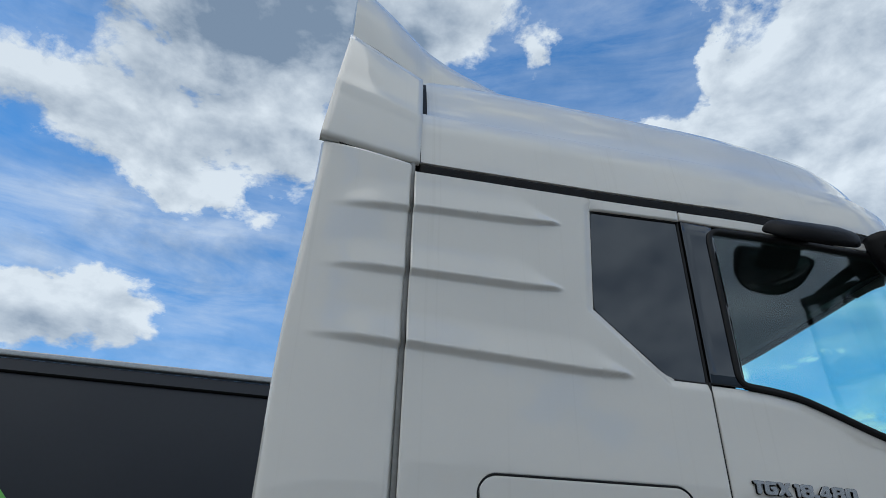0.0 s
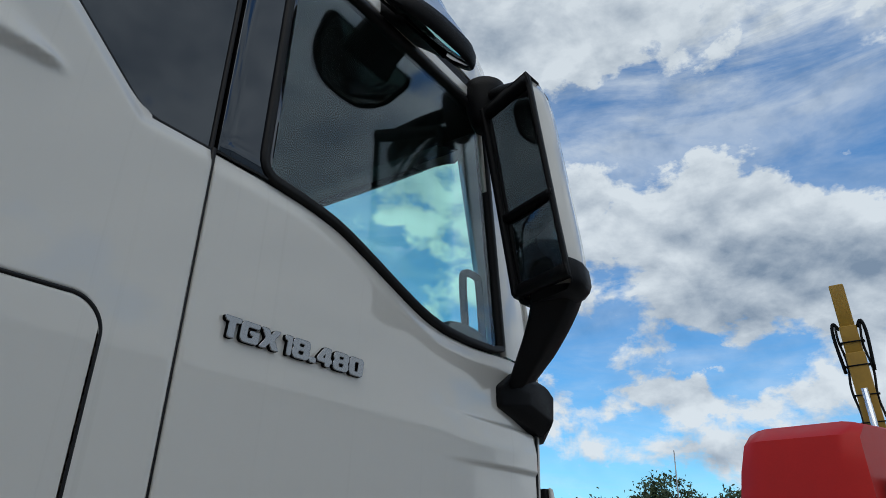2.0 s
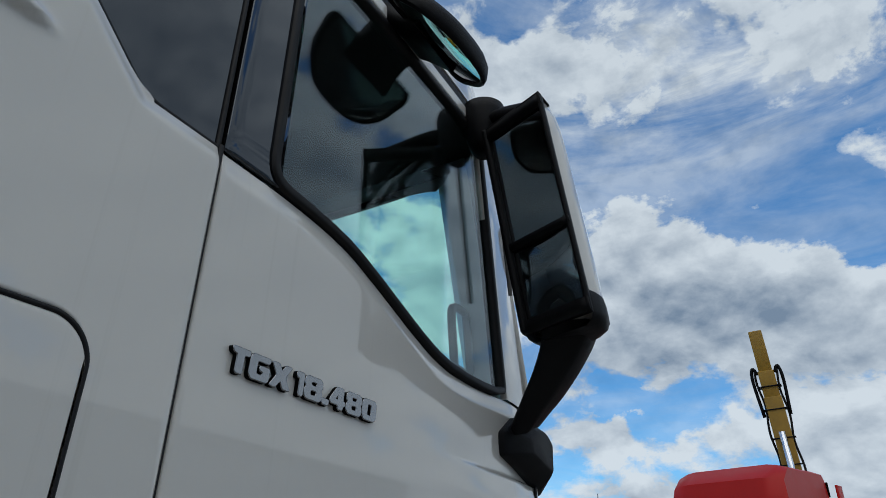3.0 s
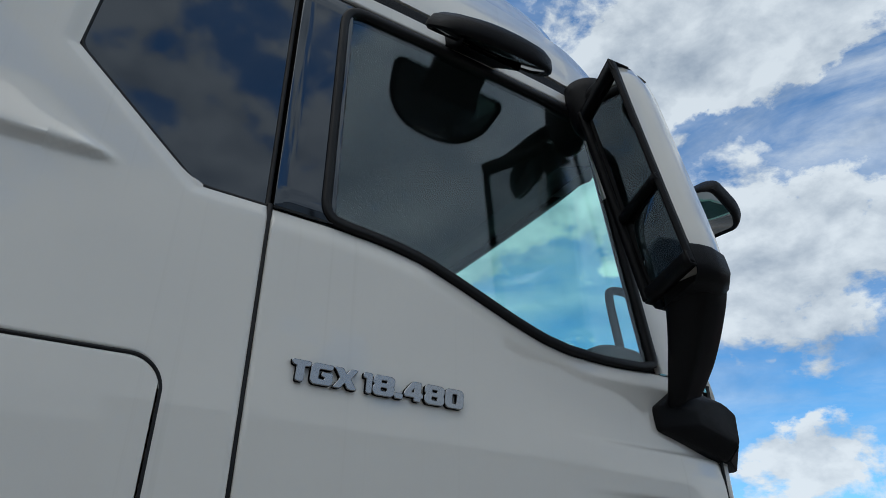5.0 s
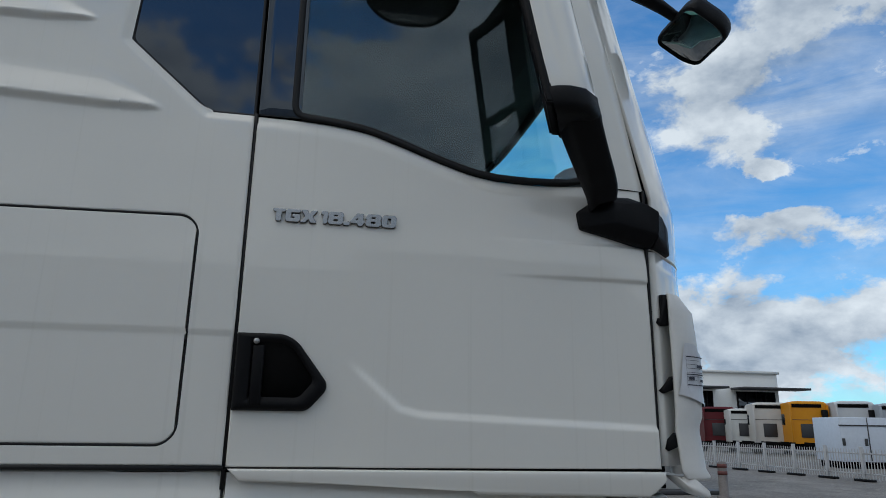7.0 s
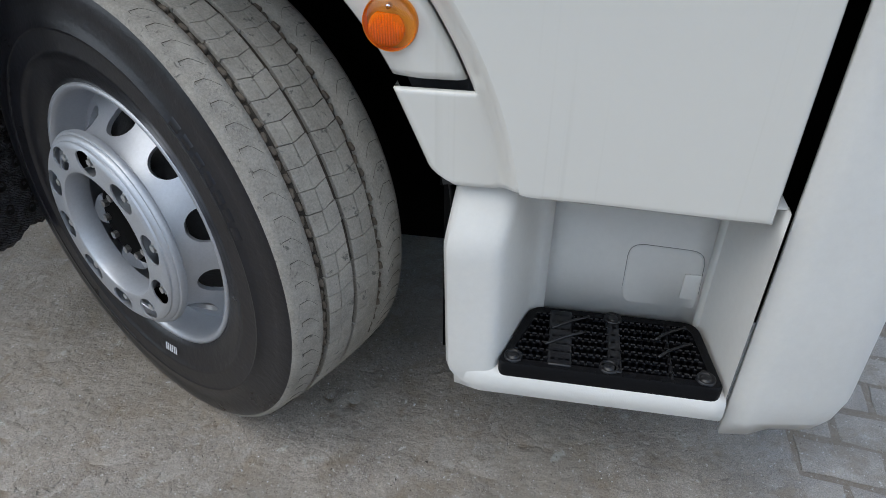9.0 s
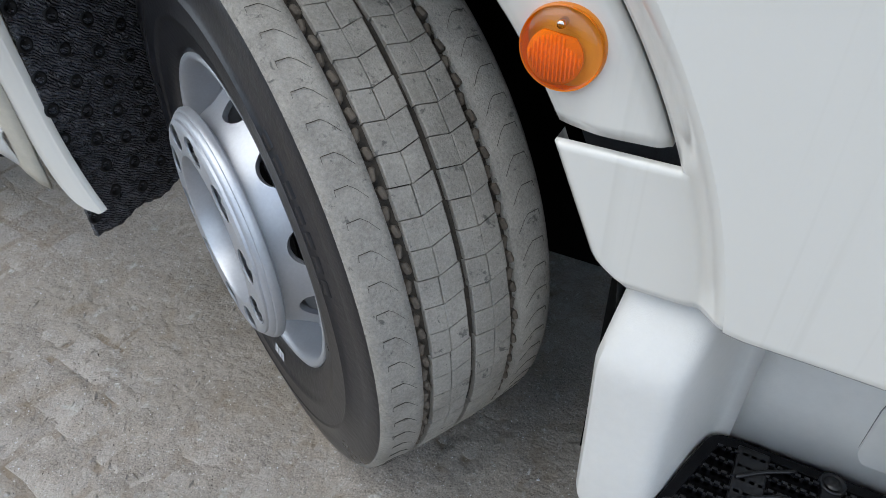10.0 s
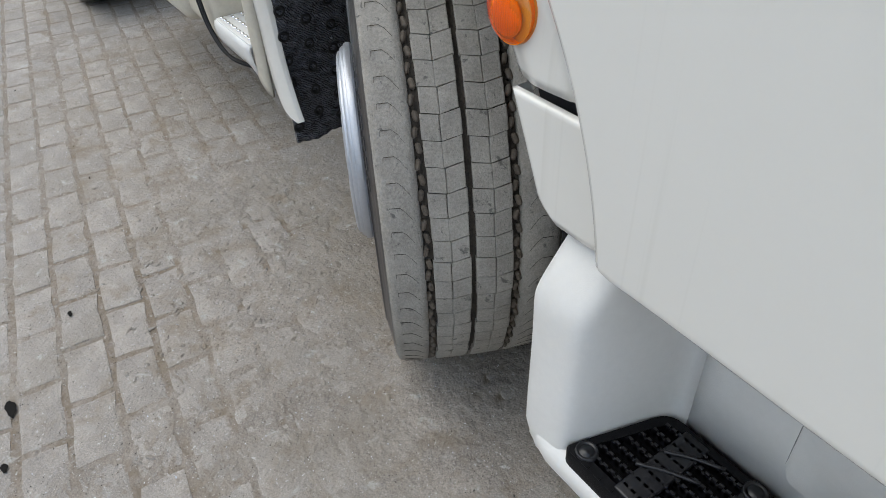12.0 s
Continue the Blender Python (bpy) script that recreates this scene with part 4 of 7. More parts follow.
def band_y(r, deg):
    v = (r - R_IN) / (R_GAP - R_IN)
    return 0.030 - 0.012 * smooth_step(0.0, 0.45, v) * (1 - 0.5 * smooth_step(0.5, 1.0, v)) + 0.004 * (1 - smooth_step(0, 0.15, v)) + 0.012 * smooth_step(0.80, 1.0, v) ** 2


def build_fender():
    bm = bmesh.new()
    add_prism(bm, [(0.011, 1.550), (0.040, 1.522), (0.30, 1.514), (0.596, 1.507), (0.616, 1.500), (0.640, 1.489), (1.116, 1.481), (1.138, 1.492), (1.173, 1.522), (1.170, 1.546)],
              -0.026, 0.02, bevel=0.008, seg=3)
    part("sill_moulding", bm, PAINT, truck, "white moulding along the door sill", angle=40)
    # body outside the arch, ahead of the seam
    bm = bmesh.new()
    ring = [R_GAP + 0.004 + (R_BODY - R_GAP - 0.004) * v for v in even(7)]
    rows = []
    for d in steps(75.9, 21.25, 52):
        rows.append([(polar(r, d)[0], body_y(*polar(r, d)) + e, polar(r, d)[1]) for r, e in [(ring[0], 0.014), (ring[0], 0.003)] + [(r, 0.0) for r in ring[1:]]])
    grid_faces(bm, rows)
    x_end = polar(R_BODY, 8.9)[0]
    arc = lambda x: AZ + math.sqrt(max(R_BODY ** 2 - (x - AX) ** 2, 0.0)) if x < x_end - 1e-6 else 0.767
    xs = [polar(R_BODY, d)[0] for d in steps(75.9, 8.9, 64)]
    sheet(bm, sorted(xs), arc, lambda x: 1.54, even(40), body_y, "")
    x0 = polar(R_BODY, 75.9)[0]
    sheet(bm, steps(0.0045, x0, 6), lambda x: AZ + math.sqrt(max((R_GAP + 0.006) ** 2 - (x - AX) ** 2, 0)), lambda x: 1.54, even(12), body_y, "l")
    # lower corner piece in front of the wheel
    def left(z):
        c = max(0.0, 0.785 - z) / 0.034
        return 0.389 + (0.918 - z) * 0.43 + 0.030 * c * c
    rows = []
    us = even(20)
    for k, u in enumerate([0.0] + us + [1.0]):
        z0 = 0.752 + 0.166 * u
        a = left(z0)
        row = []
        for i, t in enumerate([0.0, 0.0] + even(28)[1:]):
            z = z0 + (1 - u) * 0.015 * smooth_step(0.55, 1.0, t) + u * 0.0138 * max(0.0, min(1.0, (a + (0.559 - a) * t - 0.5220) / 0.037))
            x = a + (AX + math.sqrt(R_BODY ** 2 - (z - AZ) ** 2) - a) * t
            r = math.hypot(x - AX, z - AZ)
            y = body_y(x, z) if r > R_GAP + 0.006 else 0.018
            lip = 0.035 if i == 0 else 0.004 if i == 1 else 0.0
            if k in (0, len(us) + 1) and (k == 0 or x < 0.526):
                lip = 0.012
            row.append((x, y + lip, z))
        rows.append(row)
    grid_faces(bm, [list(r) for r in zip(*rows)])
    bottom = lambda x: 0.767 - 0.010 * smooth_step(0.57, 0.63, x) - 0.008 * smooth_step(0.65, 1.0, x)
    sheet(bm, steps(x_end, 1.004, 36), bottom, lambda x: 1.53 - 0.03 * smooth_step(0.97, 1.0, x), even(70), body_y, "rb")
    part("front_fender", bm, PAINT, truck, "white front fender and entry panel")
    # arch lip ahead of the seam
    bm = bmesh.new()
    rows = []
    for i, d in enumerate([75.75] + steps(75.75, 27.6, 44)[::-1] + [27.6]):
        e = 0.010 if i in (0, 46) else 0.0
        skew = -4.6 * (1 - smooth_step(27.6, 40, d))
        row = []
        for r, dy in [(R_IN, 0.05), (R_IN, 0.004)] + [(R_IN + (R_GAP - 0.004 - R_IN) * v, 0.0) for v in even(28)[1:]] + [(R_GAP - 0.004, 0.003), (R_GAP - 0.004, 0.012)]:
            v = (r - R_IN) / (R_GAP - R_IN)
            x, z = polar(r, d + skew * v)
            row.append((x, band_y(r, d) + max(dy, e), z))
        rows.append(row)
    grid_faces(bm, rows)
    part("wheel_arch_lip", bm, PAINT, truck, "white wheel arch lip carrying an amber lamp")
    # fender behind the seam
    bm = bmesh.new()
    rows = []
    for d in steps(76.15, 207, 70):
        inset = 0.105 * smooth_step(105, 185, d)
        row = [(polar(R_IN, d)[0], 0.05 + inset, polar(R_IN, d)[1])]
        r_out = R_BODY - 0.085 * smooth_step(135, 170, d) - 0.062 * max(0.0, (d - 193) / 14) ** 3
        for r in [R_IN + (r_out - R_IN) * v for v in even(18)]:
            x, z = polar(r, d)
            y = band_y(min(r, R_GAP), d) if r < 0.728 else band_y(0.728, d) - 0.016 * smooth_step(0.728, 0.770, r)
            row.append((x, y + inset + shoulder(z) * 0.8, z))
        rows.append(row)
    grid_faces(bm, rows)
    xa, xb = polar(R_BODY, 76.15)[0], polar(R_BODY, 190)[0]
    y2 = lambda x, z: -0.008 + shoulder(z) * 0.8 + 0.105 * smooth_step(105, 185, math.degrees(math.atan2(z - AZ, x - AX)))
    sheet(bm, steps(-0.012, -0.001, 2), lambda x: AZ + math.sqrt(max(R_BODY ** 2 - (x - AX) ** 2, 0)), lambda x: 1.544, even(20), y2, "rt")
    sheet(bm, [polar(R_BODY, d)[0] for d in steps(140, 78.0, 40)], lambda x: AZ + math.sqrt(max(R_BODY ** 2 - (x - AX) ** 2, 0)), lambda x: 1.544, even(30), y2, "t")
    part("rear_fender", bm, PAINT, truck, "white fender half behind the wheel arch seam")
    bm = bmesh.new()
    add_tube(bm, [(0.0015, 0.022, 1.545), (0.0015, 0.010, 1.47), (0.0015, 0.000, 1.395)], 0.0045, 6)
    part("fender_joint", bm, RUBBER, truck, "black rubber in the fender joint")
    bm = bmesh.new()
    add_tube(bm, [(0.0015, 0.006, 1.395), (*polar(R_GAP, 75.95)[:1], 0.040, polar(R_GAP, 75.95)[1]), (polar(R_IN, 75.95)[0], 0.046, polar(R_IN, 75.95)[1])], 0.0055, 6)
    part("fender_seam_rubber", bm, STRIP, truck, "grey rubber strip in the fender seam")
    # black arch liner
    bm = bmesh.new()
    add_lathe(bm, [(0.046, 0.80), (0.046, 0.645), (0.060, 0.655), (0.85, 0.655), (0.85, 0.3)], 36, arc=(radians(8), radians(118)), m=pose(AX, 0, AZ))
    add_lathe(bm, [(0.16, 0.634), (0.18, 0.655), (0.85, 0.655), (0.85, 0.3)], 24, arc=(radians(118), radians(172)), m=pose(AX, 0, AZ))
    add_lathe(bm, [(0.045, 0.655), (0.85, 0.655), (0.85, 0.3)], 12, arc=(radians(-13), radians(8)), m=pose(AX, 0, AZ))
    part("arch_liner", bm, LINER, truck, "black wheel arch liner")
    bm = bmesh.new()
    add_box(bm, -2.9, 1.1, 0.80, 0.88, 0.55, 0.85, bevel=0.01)
    add_box(bm, -2.9, 1.1, 1.56, 1.64, 0.55, 0.85, bevel=0.01)
    add_box(bm, -0.24, -0.10, 0.45, 2.0, 0.40, 0.54, bevel=0.02)
    add_box(bm, -0.85, 1.15, 0.70, 1.74, 0.46, 1.20, bevel=0.05)
    # added near-black plate that blocks the lit ground behind the wheel
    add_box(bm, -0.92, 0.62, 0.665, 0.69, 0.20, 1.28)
    part("chassis_frame", bm, DARK, truck, "black chassis rails, front axle and a backing plate behind the wheel")
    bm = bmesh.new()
    # near-black boxes close off the space behind the step
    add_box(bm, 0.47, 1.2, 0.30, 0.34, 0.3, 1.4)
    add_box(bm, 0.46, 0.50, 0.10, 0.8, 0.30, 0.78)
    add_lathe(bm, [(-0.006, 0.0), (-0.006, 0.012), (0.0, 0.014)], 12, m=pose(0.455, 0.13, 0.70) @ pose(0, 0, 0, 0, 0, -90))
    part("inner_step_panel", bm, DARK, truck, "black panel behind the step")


build_fender()


def build_bumper():
    plan = [(1.036, -0.014), (1.09, -0.016), (1.14, -0.014), (1.195, -0.006), (1.230, 0.002), (1.252, 0.018), (1.270, 0.046), (1.288, 0.12), (1.305, 0.26), (1.33, 0.5), (1.36, 0.85), (1.37, 1.22)]
    full = plan + [(x, WIDTH - y) for x, y in plan[-2::-1]]
    prof = [(1.485, -0.085), (1.478, -0.062), (1.455, -0.045), (1.42, -0.022), (1.388, 0.000), (1.374, 0.006), (1.324, 0.006), (1.315, 0.002), (1.303, -0.016),
            (1.25, -0.017), (1.214, -0.016), (1.204, -0.003), (1.172, -0.004), (1.160, -0.014), (0.95, -0.014), (0.90, -0.006), (0.60, -0.004), (0.36, 0.002), (0.30, -0.01), (0.26, -0.03)]
    bm = bmesh.new()
    n = len(full)
    rows = []
    for z, o in prof:
        row = []
        for i, (x, y) in enumerate(full):
            a, b = Vector(full[max(i - 1, 0)]), Vector(full[min(i + 1, n - 1)])
            d = (b - a).normalized()
            wide = 1.0 if z > 1.33 else smooth_step(1.06, 1.14, x)
            row.append((x + d.y * o * wide, y - d.x * o * (wide if z < 1.33 else 1.0), z))
        rows.append(row)
    grid_faces(bm, rows)
    ob = part("front_bumper", bm, PAINT_STEP, truck, "white front bumper with stepped corner", angle=24)
    ob.modifiers.new("thick", "SOLIDIFY").thickness = 0.012
    # corner headlamp set into the bumper
    lamp = bmesh.new()
    add_prism(lamp, rounded([(1.142, 1.150), (1.222, 1.150), (1.222, 1.03), (1.212, 0.968), (1.180, 0.975), (1.160, 1.05)], 0.012), -0.030, 0.08, bevel=0.004)
    hl = part("headlamp", lamp, LENS, truck, "clear corner headlamp lens")
    bm = bmesh.new()
    add_prism(bm, rounded([(1.150, 1.142), (1.214, 1.142), (1.214, 1.03), (1.206, 0.976), (1.184, 0.983), (1.166, 1.05)], 0.01), -0.022, 0.06)
    part("lamp_housing", bm, GREY, hl, "dark grey lamp housing")
    bm = bmesh.new()
    add_tube(bm, spline([(1.164, -0.026, 1.12), (1.172, -0.026, 1.05), (1.192, -0.026, 0.99)], 5), 0.007, 8)
    part("light_guide", bm, CHROME, hl)


build_bumper()


def build_corner_deflector():
    """The bulged air deflector on the cab's front corner, on black brackets."""
    bm = bmesh.new()
    rows = []
    for t in even(18):
        row = []
        for z, o, c in [(2.050, -0.012, 0.0), (2.046, 0.0, 0.0), (2.0, 0.004, 0.0), (1.9, 0.006, 0.0), (1.75, 0.006, 0.0), (1.695, 0.004, 0.0), (1.672, -0.006, 0.0), (1.655, -0.008, 0.0), (1.55, -0.006, 0.01), (1.530, -0.004, 0.02), (1.522, -0.016, 0.03)]:
            # plan: starts beside the gap and wraps round to the nose
            a = t * 1.35
            x = 1.218 + c + (0.142 - 0.055 * smooth_step(1.985, 2.05, z)) * math.sin(a) + o * math.sin(a)
            y = -0.012 + 0.16 * (1 - math.cos(a)) - o * math.cos(a) * 0.5
            row.append((x, y, z))
        rows.append(row)
    grid_faces(bm, rows)
    ob = part("corner_air_deflector", bm, PAINT_STEP, truck, "white bulged corner air deflector", angle=60)
    ob.modifiers.new("thick", "SOLIDIFY").thickness = 0.008
    for shape in ([(1.186, 1.962), (1.194, 1.952), (1.226, 1.956), (1.226, 2.048), (1.203, 2.046), (1.201, 1.975), (1.190, 1.975)],
                  [(1.180, 1.766), (1.192, 1.758), (1.226, 1.770), (1.226, 1.808), (1.196, 1.782)],
                  [(1.188, 1.606), (1.196, 1.600), (1.226, 1.612), (1.226, 1.650), (1.196, 1.632)]):
        bm = bmesh.new()
        add_prism(bm, shape, -0.002, 0.05, bevel=0.005)
        part("deflector_bracket", bm, BLACK, truck, "black deflector bracket")
    bm = bmesh.new()
    add_prism(bm, rounded([(1.205, 1.535), (1.262, 1.53), (1.312, 1.49), (1.306, 1.474), (1.262, 1.488), (1.235, 1.512)], 0.008), -0.006, 0.06, bevel=0.006)
    part("deflector_foot", bm, PAINT_STEP, truck)
    # delivery note taped to the deflector
    bm = bmesh.new()
    rows = []
    for u in even(10):
        row = []
        for v in even(8):
            a = (0.02 + 0.24 * v) * (1 - u) + 1.02 * u
            z = 1.756 + 0.155 * v - 0.032 * u - 0.02 * (abs(u - 0.35)) * v
            row.append((1.222 + 0.149 * math.sin(a) + 0.002 * math.sin(9 * u + 5 * v), -0.020 + 0.16 * (1 - math.cos(a)) - 0.003 * math.sin(7 * v + 4 * u), z))
        rows.append(row)
    grid_faces(bm, rows)
    note = part("paper_note", bm, PAPER, None, smooth=True)
    tagged(note, "creased white paper note taped on the white deflector", "paper")
    def bar(u0, u1, z0, z1):
        b = bmesh.new()
        rr = []
        for u in steps(u0, u1, 6):
            a = 0.14 * (1 - u) + 1.02 * u
            rr.append([(1.2235 + 0.1505 * math.sin(a), -0.0235 + 0.16 * (1 - math.cos(a)), z) for z in (z0, z1)])
        grid_faces(b, rr)
        part("ink_line", b, INK, note)
    for u0, u1, z in ((0.10, 0.80, 1.866), (0.08, 0.82, 1.815), (0.08, 0.82, 1.785)):
        bar(u0, u1, z - 0.0015 - 0.02 * u0, z + 0.0015 - 0.02 * u0)
    for k in range(7):
        bar(0.09, 0.5 + 0.045 * (k * 3 % 7), 1.7755 + 0.0115 * k + 0.02, 1.7766 + 0.0115 * k + 0.02)
    bar(0.09, 0.095, 1.775, 1.868)
    bar(0.83, 0.836, 1.772, 1.850)
    for u0, u1, z in ((0.45, 0.76, 1.838), (0.14, 0.32, 1.803), (0.55, 0.72, 1.798)):
        bar(u0, u1, z - 0.005, z + 0.003)


build_corner_deflector()


def build_step():
    """The recessed entry step: column, recess, front lip, tread grate, service flap."""
    bm = bmesh.new()
    # column ahead of the wheel: plan points from the wheel side round to the recess wall
    rows = []
    for z in steps(0.315, 0.756, 44):
        t = max(0.0, (z - 0.632) / 0.124)
        xl = 0.478 + 0.020 * t + 0.010 * (0.645 - z if z < 0.645 else 0) / 0.33 + 0.020 * (1 - smooth_step(0.315, 0.355, z))
        yf = -0.008 - 0.010 * (1 - smooth_step(0.33, 0.60, z)) + 0.52 * 0.012 * math.log(1 + math.exp((z - 0.645) / 0.012))
        plan = [(xl + 0.006, 0.30), (xl + 0.004, 0.10), (xl, yf + 0.02), (xl + 0.006, yf + 0.006), (xl + 0.018, yf), (0.562 + 0.02 * t, yf), (0.574 + 0.02 * t, yf + 0.002), (0.582 + 0.02 * t, yf + 0.009), (0.586 + 0.02 * t, yf + 0.018),
                (0.592 + 0.015 * t, yf + 0.030), (0.618 + 0.004 * t, 0.11), (0.632, 0.150), (0.640, 0.165), (0.652, 0.176), (0.67, 0.180)]
        rows.append([(x, y, z) for x, y in plan])
    grid_faces(bm, [list(r) for r in zip(*rows)])
    # recess back wall, roof, floor and far wall
    back = [[(x, 0.180 + 0.004 * v, z) for v, z in ((0, 0.36), (0.3, 0.5), (1, 0.775))] for x in steps(0.67, 0.985, 8)]
    grid_faces(bm, back)
    wall = [[(0.985, 0.180, z), (0.998, 0.172, z), (1.006, 0.150, z), (1.020, 0.02, z), (1.024, -0.022, z), (1.026, 0.0, z)] for z in steps(0.30, 0.775, 8)]
    grid_faces(bm, wall)
    # front lip under the grate
    lip = []
    for x in steps(0.502, 1.026, 20):
        k = 0.016 * (1 - smooth_step(0.49, 0.56, x))
        lip.append([(x, 0.19, 0.362), (x, 0.0, 0.366), (x, -0.018 + k, 0.362), (x, -0.029 + k, 0.350), (x, -0.031 + k, 0.325), (x, -0.024 + k, 0.305), (x, 0.0, 0.300), (x, 0.2, 0.302)])
    grid_faces(bm, lip)
    grid_faces(bm, [[(x, 0.20, 0.776), (x, -0.004, 0.776)] for x in steps(0.60, 1.024, 4)])
    ob = part("entry_step", bm, PAINT_STEP, truck, "white moulded entry step recess", angle=38)
    ob.modifiers.new("thick", "SOLIDIFY").thickness = 0.004
    # service flap in the back wall
    bm = bmesh.new()
    out = rounded([(0.826, 0.566), (0.976, 0.560), (0.984, 0.400), (0.828, 0.412)], 0.032)
    line = [(x, 0.1775, z) for x, z in out]
    add_tube(bm, line, 0.0008, 6, closed=True)
    part("flap_outline", bm, STRIP, truck, "thin joint round the service flap")
    bm = bmesh.new()
    add_prism(bm, [((x - 0.904) * 0.975 + 0.904, (z - 0.485) * 0.975 + 0.485) for x, z in out], 0.1765, 0.181, bevel=0.002)
    part("service_flap", bm, PAINT_STEP, truck, "white rounded service flap")
    bm = bmesh.new()
    add_box(bm, 0.945, 0.979, 0.1735, 0.1775, 0.441, 0.504, bevel=0.003)
    part("flap_latch", bm, PAINT_STEP, truck)
    # grate
    ribbed = material("black_grate_plastic", (0.010, 0.010, 0.012), rough=0.32, vary=0.2, scale=30, fine=150)
    frame_z = 0.388
    fl, bl, br, fr = (0.586, -0.024), (0.644, 0.166), (0.992, 0.166), (1.018, -0.024)

    def at(u, v):
        a = Vector(fl).lerp(Vector(fr), u)
        b = Vector(bl).lerp(Vector(br), u)
        p = a.lerp(b, v)
        return p.x, p.y
    outline = rounded([fl, fr, br, bl], [0.02, 0.02, 0.03, 0.03])
    c = (0.805, 0.07)
    inner = [((x - c[0]) * 0.90 + c[0], (y - c[1]) * 0.80 + c[1]) for x, y in outline]
    bm = bmesh.new()
    loops = [[bm.verts.new((x, y, z)) for x, y in pts] for pts, z in ((outline, 0.352), (outline, frame_z - 0.004), ([((x - c[0]) * 0.985 + c[0], (y - c[1]) * 0.97 + c[1]) for x, y in outline], frame_z), (inner, frame_z), (inner, frame_z - 0.022))]
    n = len(outline)
    for a, b in zip(loops, loops[1:]):
        for i in range(n):
            bm.faces.new((a[i], a[(i + 1) % n], b[(i + 1) % n], b[i]))
    grate = part("step_grate", bm, BLACK, truck, "black plastic step grate with toothed bars", angle=40)
    # near-black sheet stands in for the dark depth below the bars
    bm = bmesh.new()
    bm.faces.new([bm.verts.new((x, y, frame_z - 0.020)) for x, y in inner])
    part("grate_backing", bm, DARK, grate)
    for k in range(7):
        v = 0.15 + k * 0.118
        bm = bmesh.new()
        teeth = 26
        for i in range(teeth):
            u0, u1 = 0.06 + 0.88 * i / teeth, 0.06 + 0.88 * (i + 0.62) / teeth
            x0, y0 = at(u0, v)
            x1, _ = at(u1, v)
            add_box(bm, x0, x1, y0 - 0.0024, y0 + 0.0024, frame_z - 0.012, frame_z + 0.0030)
        xa, ya = at(0.04, v)
        xb, _ = at(0.96, v)
        add_box(bm, xa, xb, ya - 0.0024, ya + 0.0024, frame_z - 0.02, frame_z - 0.003)
        part("grate_bar", bm, ribbed, grate, smooth=False)
    for u in (0.235, 0.51, 0.785):
        bm = bmesh.new()
        xa, ya = at(u - 0.030, 0.06)
        xb, yb = at(u + 0.030, 0.94)
        add_box(bm, xa + 0.008, xb - 0.002, ya, yb, frame_z - 0.014, frame_z + 0.003, bevel=0.004)
        part("grate_strap", bm, ribbed, grate)
        for s in (1,) if u != 0.51 else ():
            for v0, v1 in ((0.35, 0.62), (0.62, 0.88)):
                bm = bmesh.new()
                p, q, r = at(u - 0.055 * s, v0), at(u + 0.02 * s, (v0 + v1) / 2), at(u + 0.13 * s, v1)
                add_tube(bm, spline([(*p, frame_z + 0.003), (*q, frame_z + 0.004), (*r, frame_z + 0.003)], 4), 0.0035, 6)
                part("grate_rib", bm, ribbed, grate)
    for u, v in ((0.06, 0.12), (0.93, 0.12), (0.5, 0.90), (0.5, 0.12)):
        bm = bmesh.new()
        x, y = at(u, v)
        add_lathe(bm, [(-0.005, 0.0), (-0.005, 0.010), (-0.002, 0.011), (-0.002, 0.014), (-0.005, 0.0155), (-0.004, 0.018), (0.004, 0.019)], 20, m=pose(x, y, frame_z + 0.001, -90))
        part("grate_boss", bm, ribbed, grate)
    for k in range(16):
        bm = bmesh.new()
        x, y = at(0.05 + 0.058 * k, 0.03)
        add_box(bm, x - 0.006, x + 0.006, y - 0.004, y + 0.003, frame_z, frame_z + 0.002)
        part("grate_cleat", bm, BLACK, grate, smooth=False)


build_step()


def build_marker_lamp():
    x, z, r = 0.389, 1.021, 0.0440
    m = pose(x, 0.0, z)
    bm = bmesh.new()
    add_lathe(bm, [(0.045, r), (0.026, r), (0.018, r * 0.985), (0.011, r * 0.92), (0.006, r * 0.80), (0.0035, r * 0.60), (0.002, r * 0.3), (0.0018, 0.0)], 48, m=m)
    lamp = part("side_marker_lamp", bm, AMBER_CLEAR, truck, "round amber side marker lamp")
    lamp.visible_shadow = False
    bm = bmesh.new()
    add_lathe(bm, [(0.012, r * 0.955), (0.016, r * 0.93), (0.030, r * 0.86), (0.034, r * 0.6), (0.034, 0.0)], 40, m=m)
    part("lamp_bowl", bm, AMBER, lamp, "orange reflector bowl")
    # fluted lens over the bulb, set low in the dome
    cx, cz, rr = x - r * 0.10, z - r * 0.16, r * 0.64
    bm = bmesh.new()
    disc = [(cx + rr * math.cos(t), cz + rr * math.sin(t)) for t in steps(radians(118), radians(408), 34)]
    add_prism(bm, disc, 0.0100, 0.0140, bevel=0.0012)
    part("lamp_window", bm, AMBER_DEEP, lamp)
    for i in range(13):
        px = -rr * 0.90 + i * rr * 0.15
        h = math.sqrt(max((rr * 0.93) ** 2 - px * px, 0.0))
        bm = bmesh.new()
        add_box(bm, cx + px - 0.0013, cx + px + 0.0013, 0.0082, 0.012, cz - h * 0.97, cz + h * (0.85 if px < rr * 0.4 else 0.5), bevel=0.0010, seg=1)
        part("lens_flute", bm, AMBER, lamp)
    bm = bmesh.new()
    add_lathe(bm, [(0.004, 0.0), (0.004, 0.0035), (0.007, 0.0045), (0.016, 0.0045)], 14, m=pose(x + 0.001, 0.0, z + 0.027))
    part("lamp_screw", bm, CHROME, lamp)


build_marker_lamp()


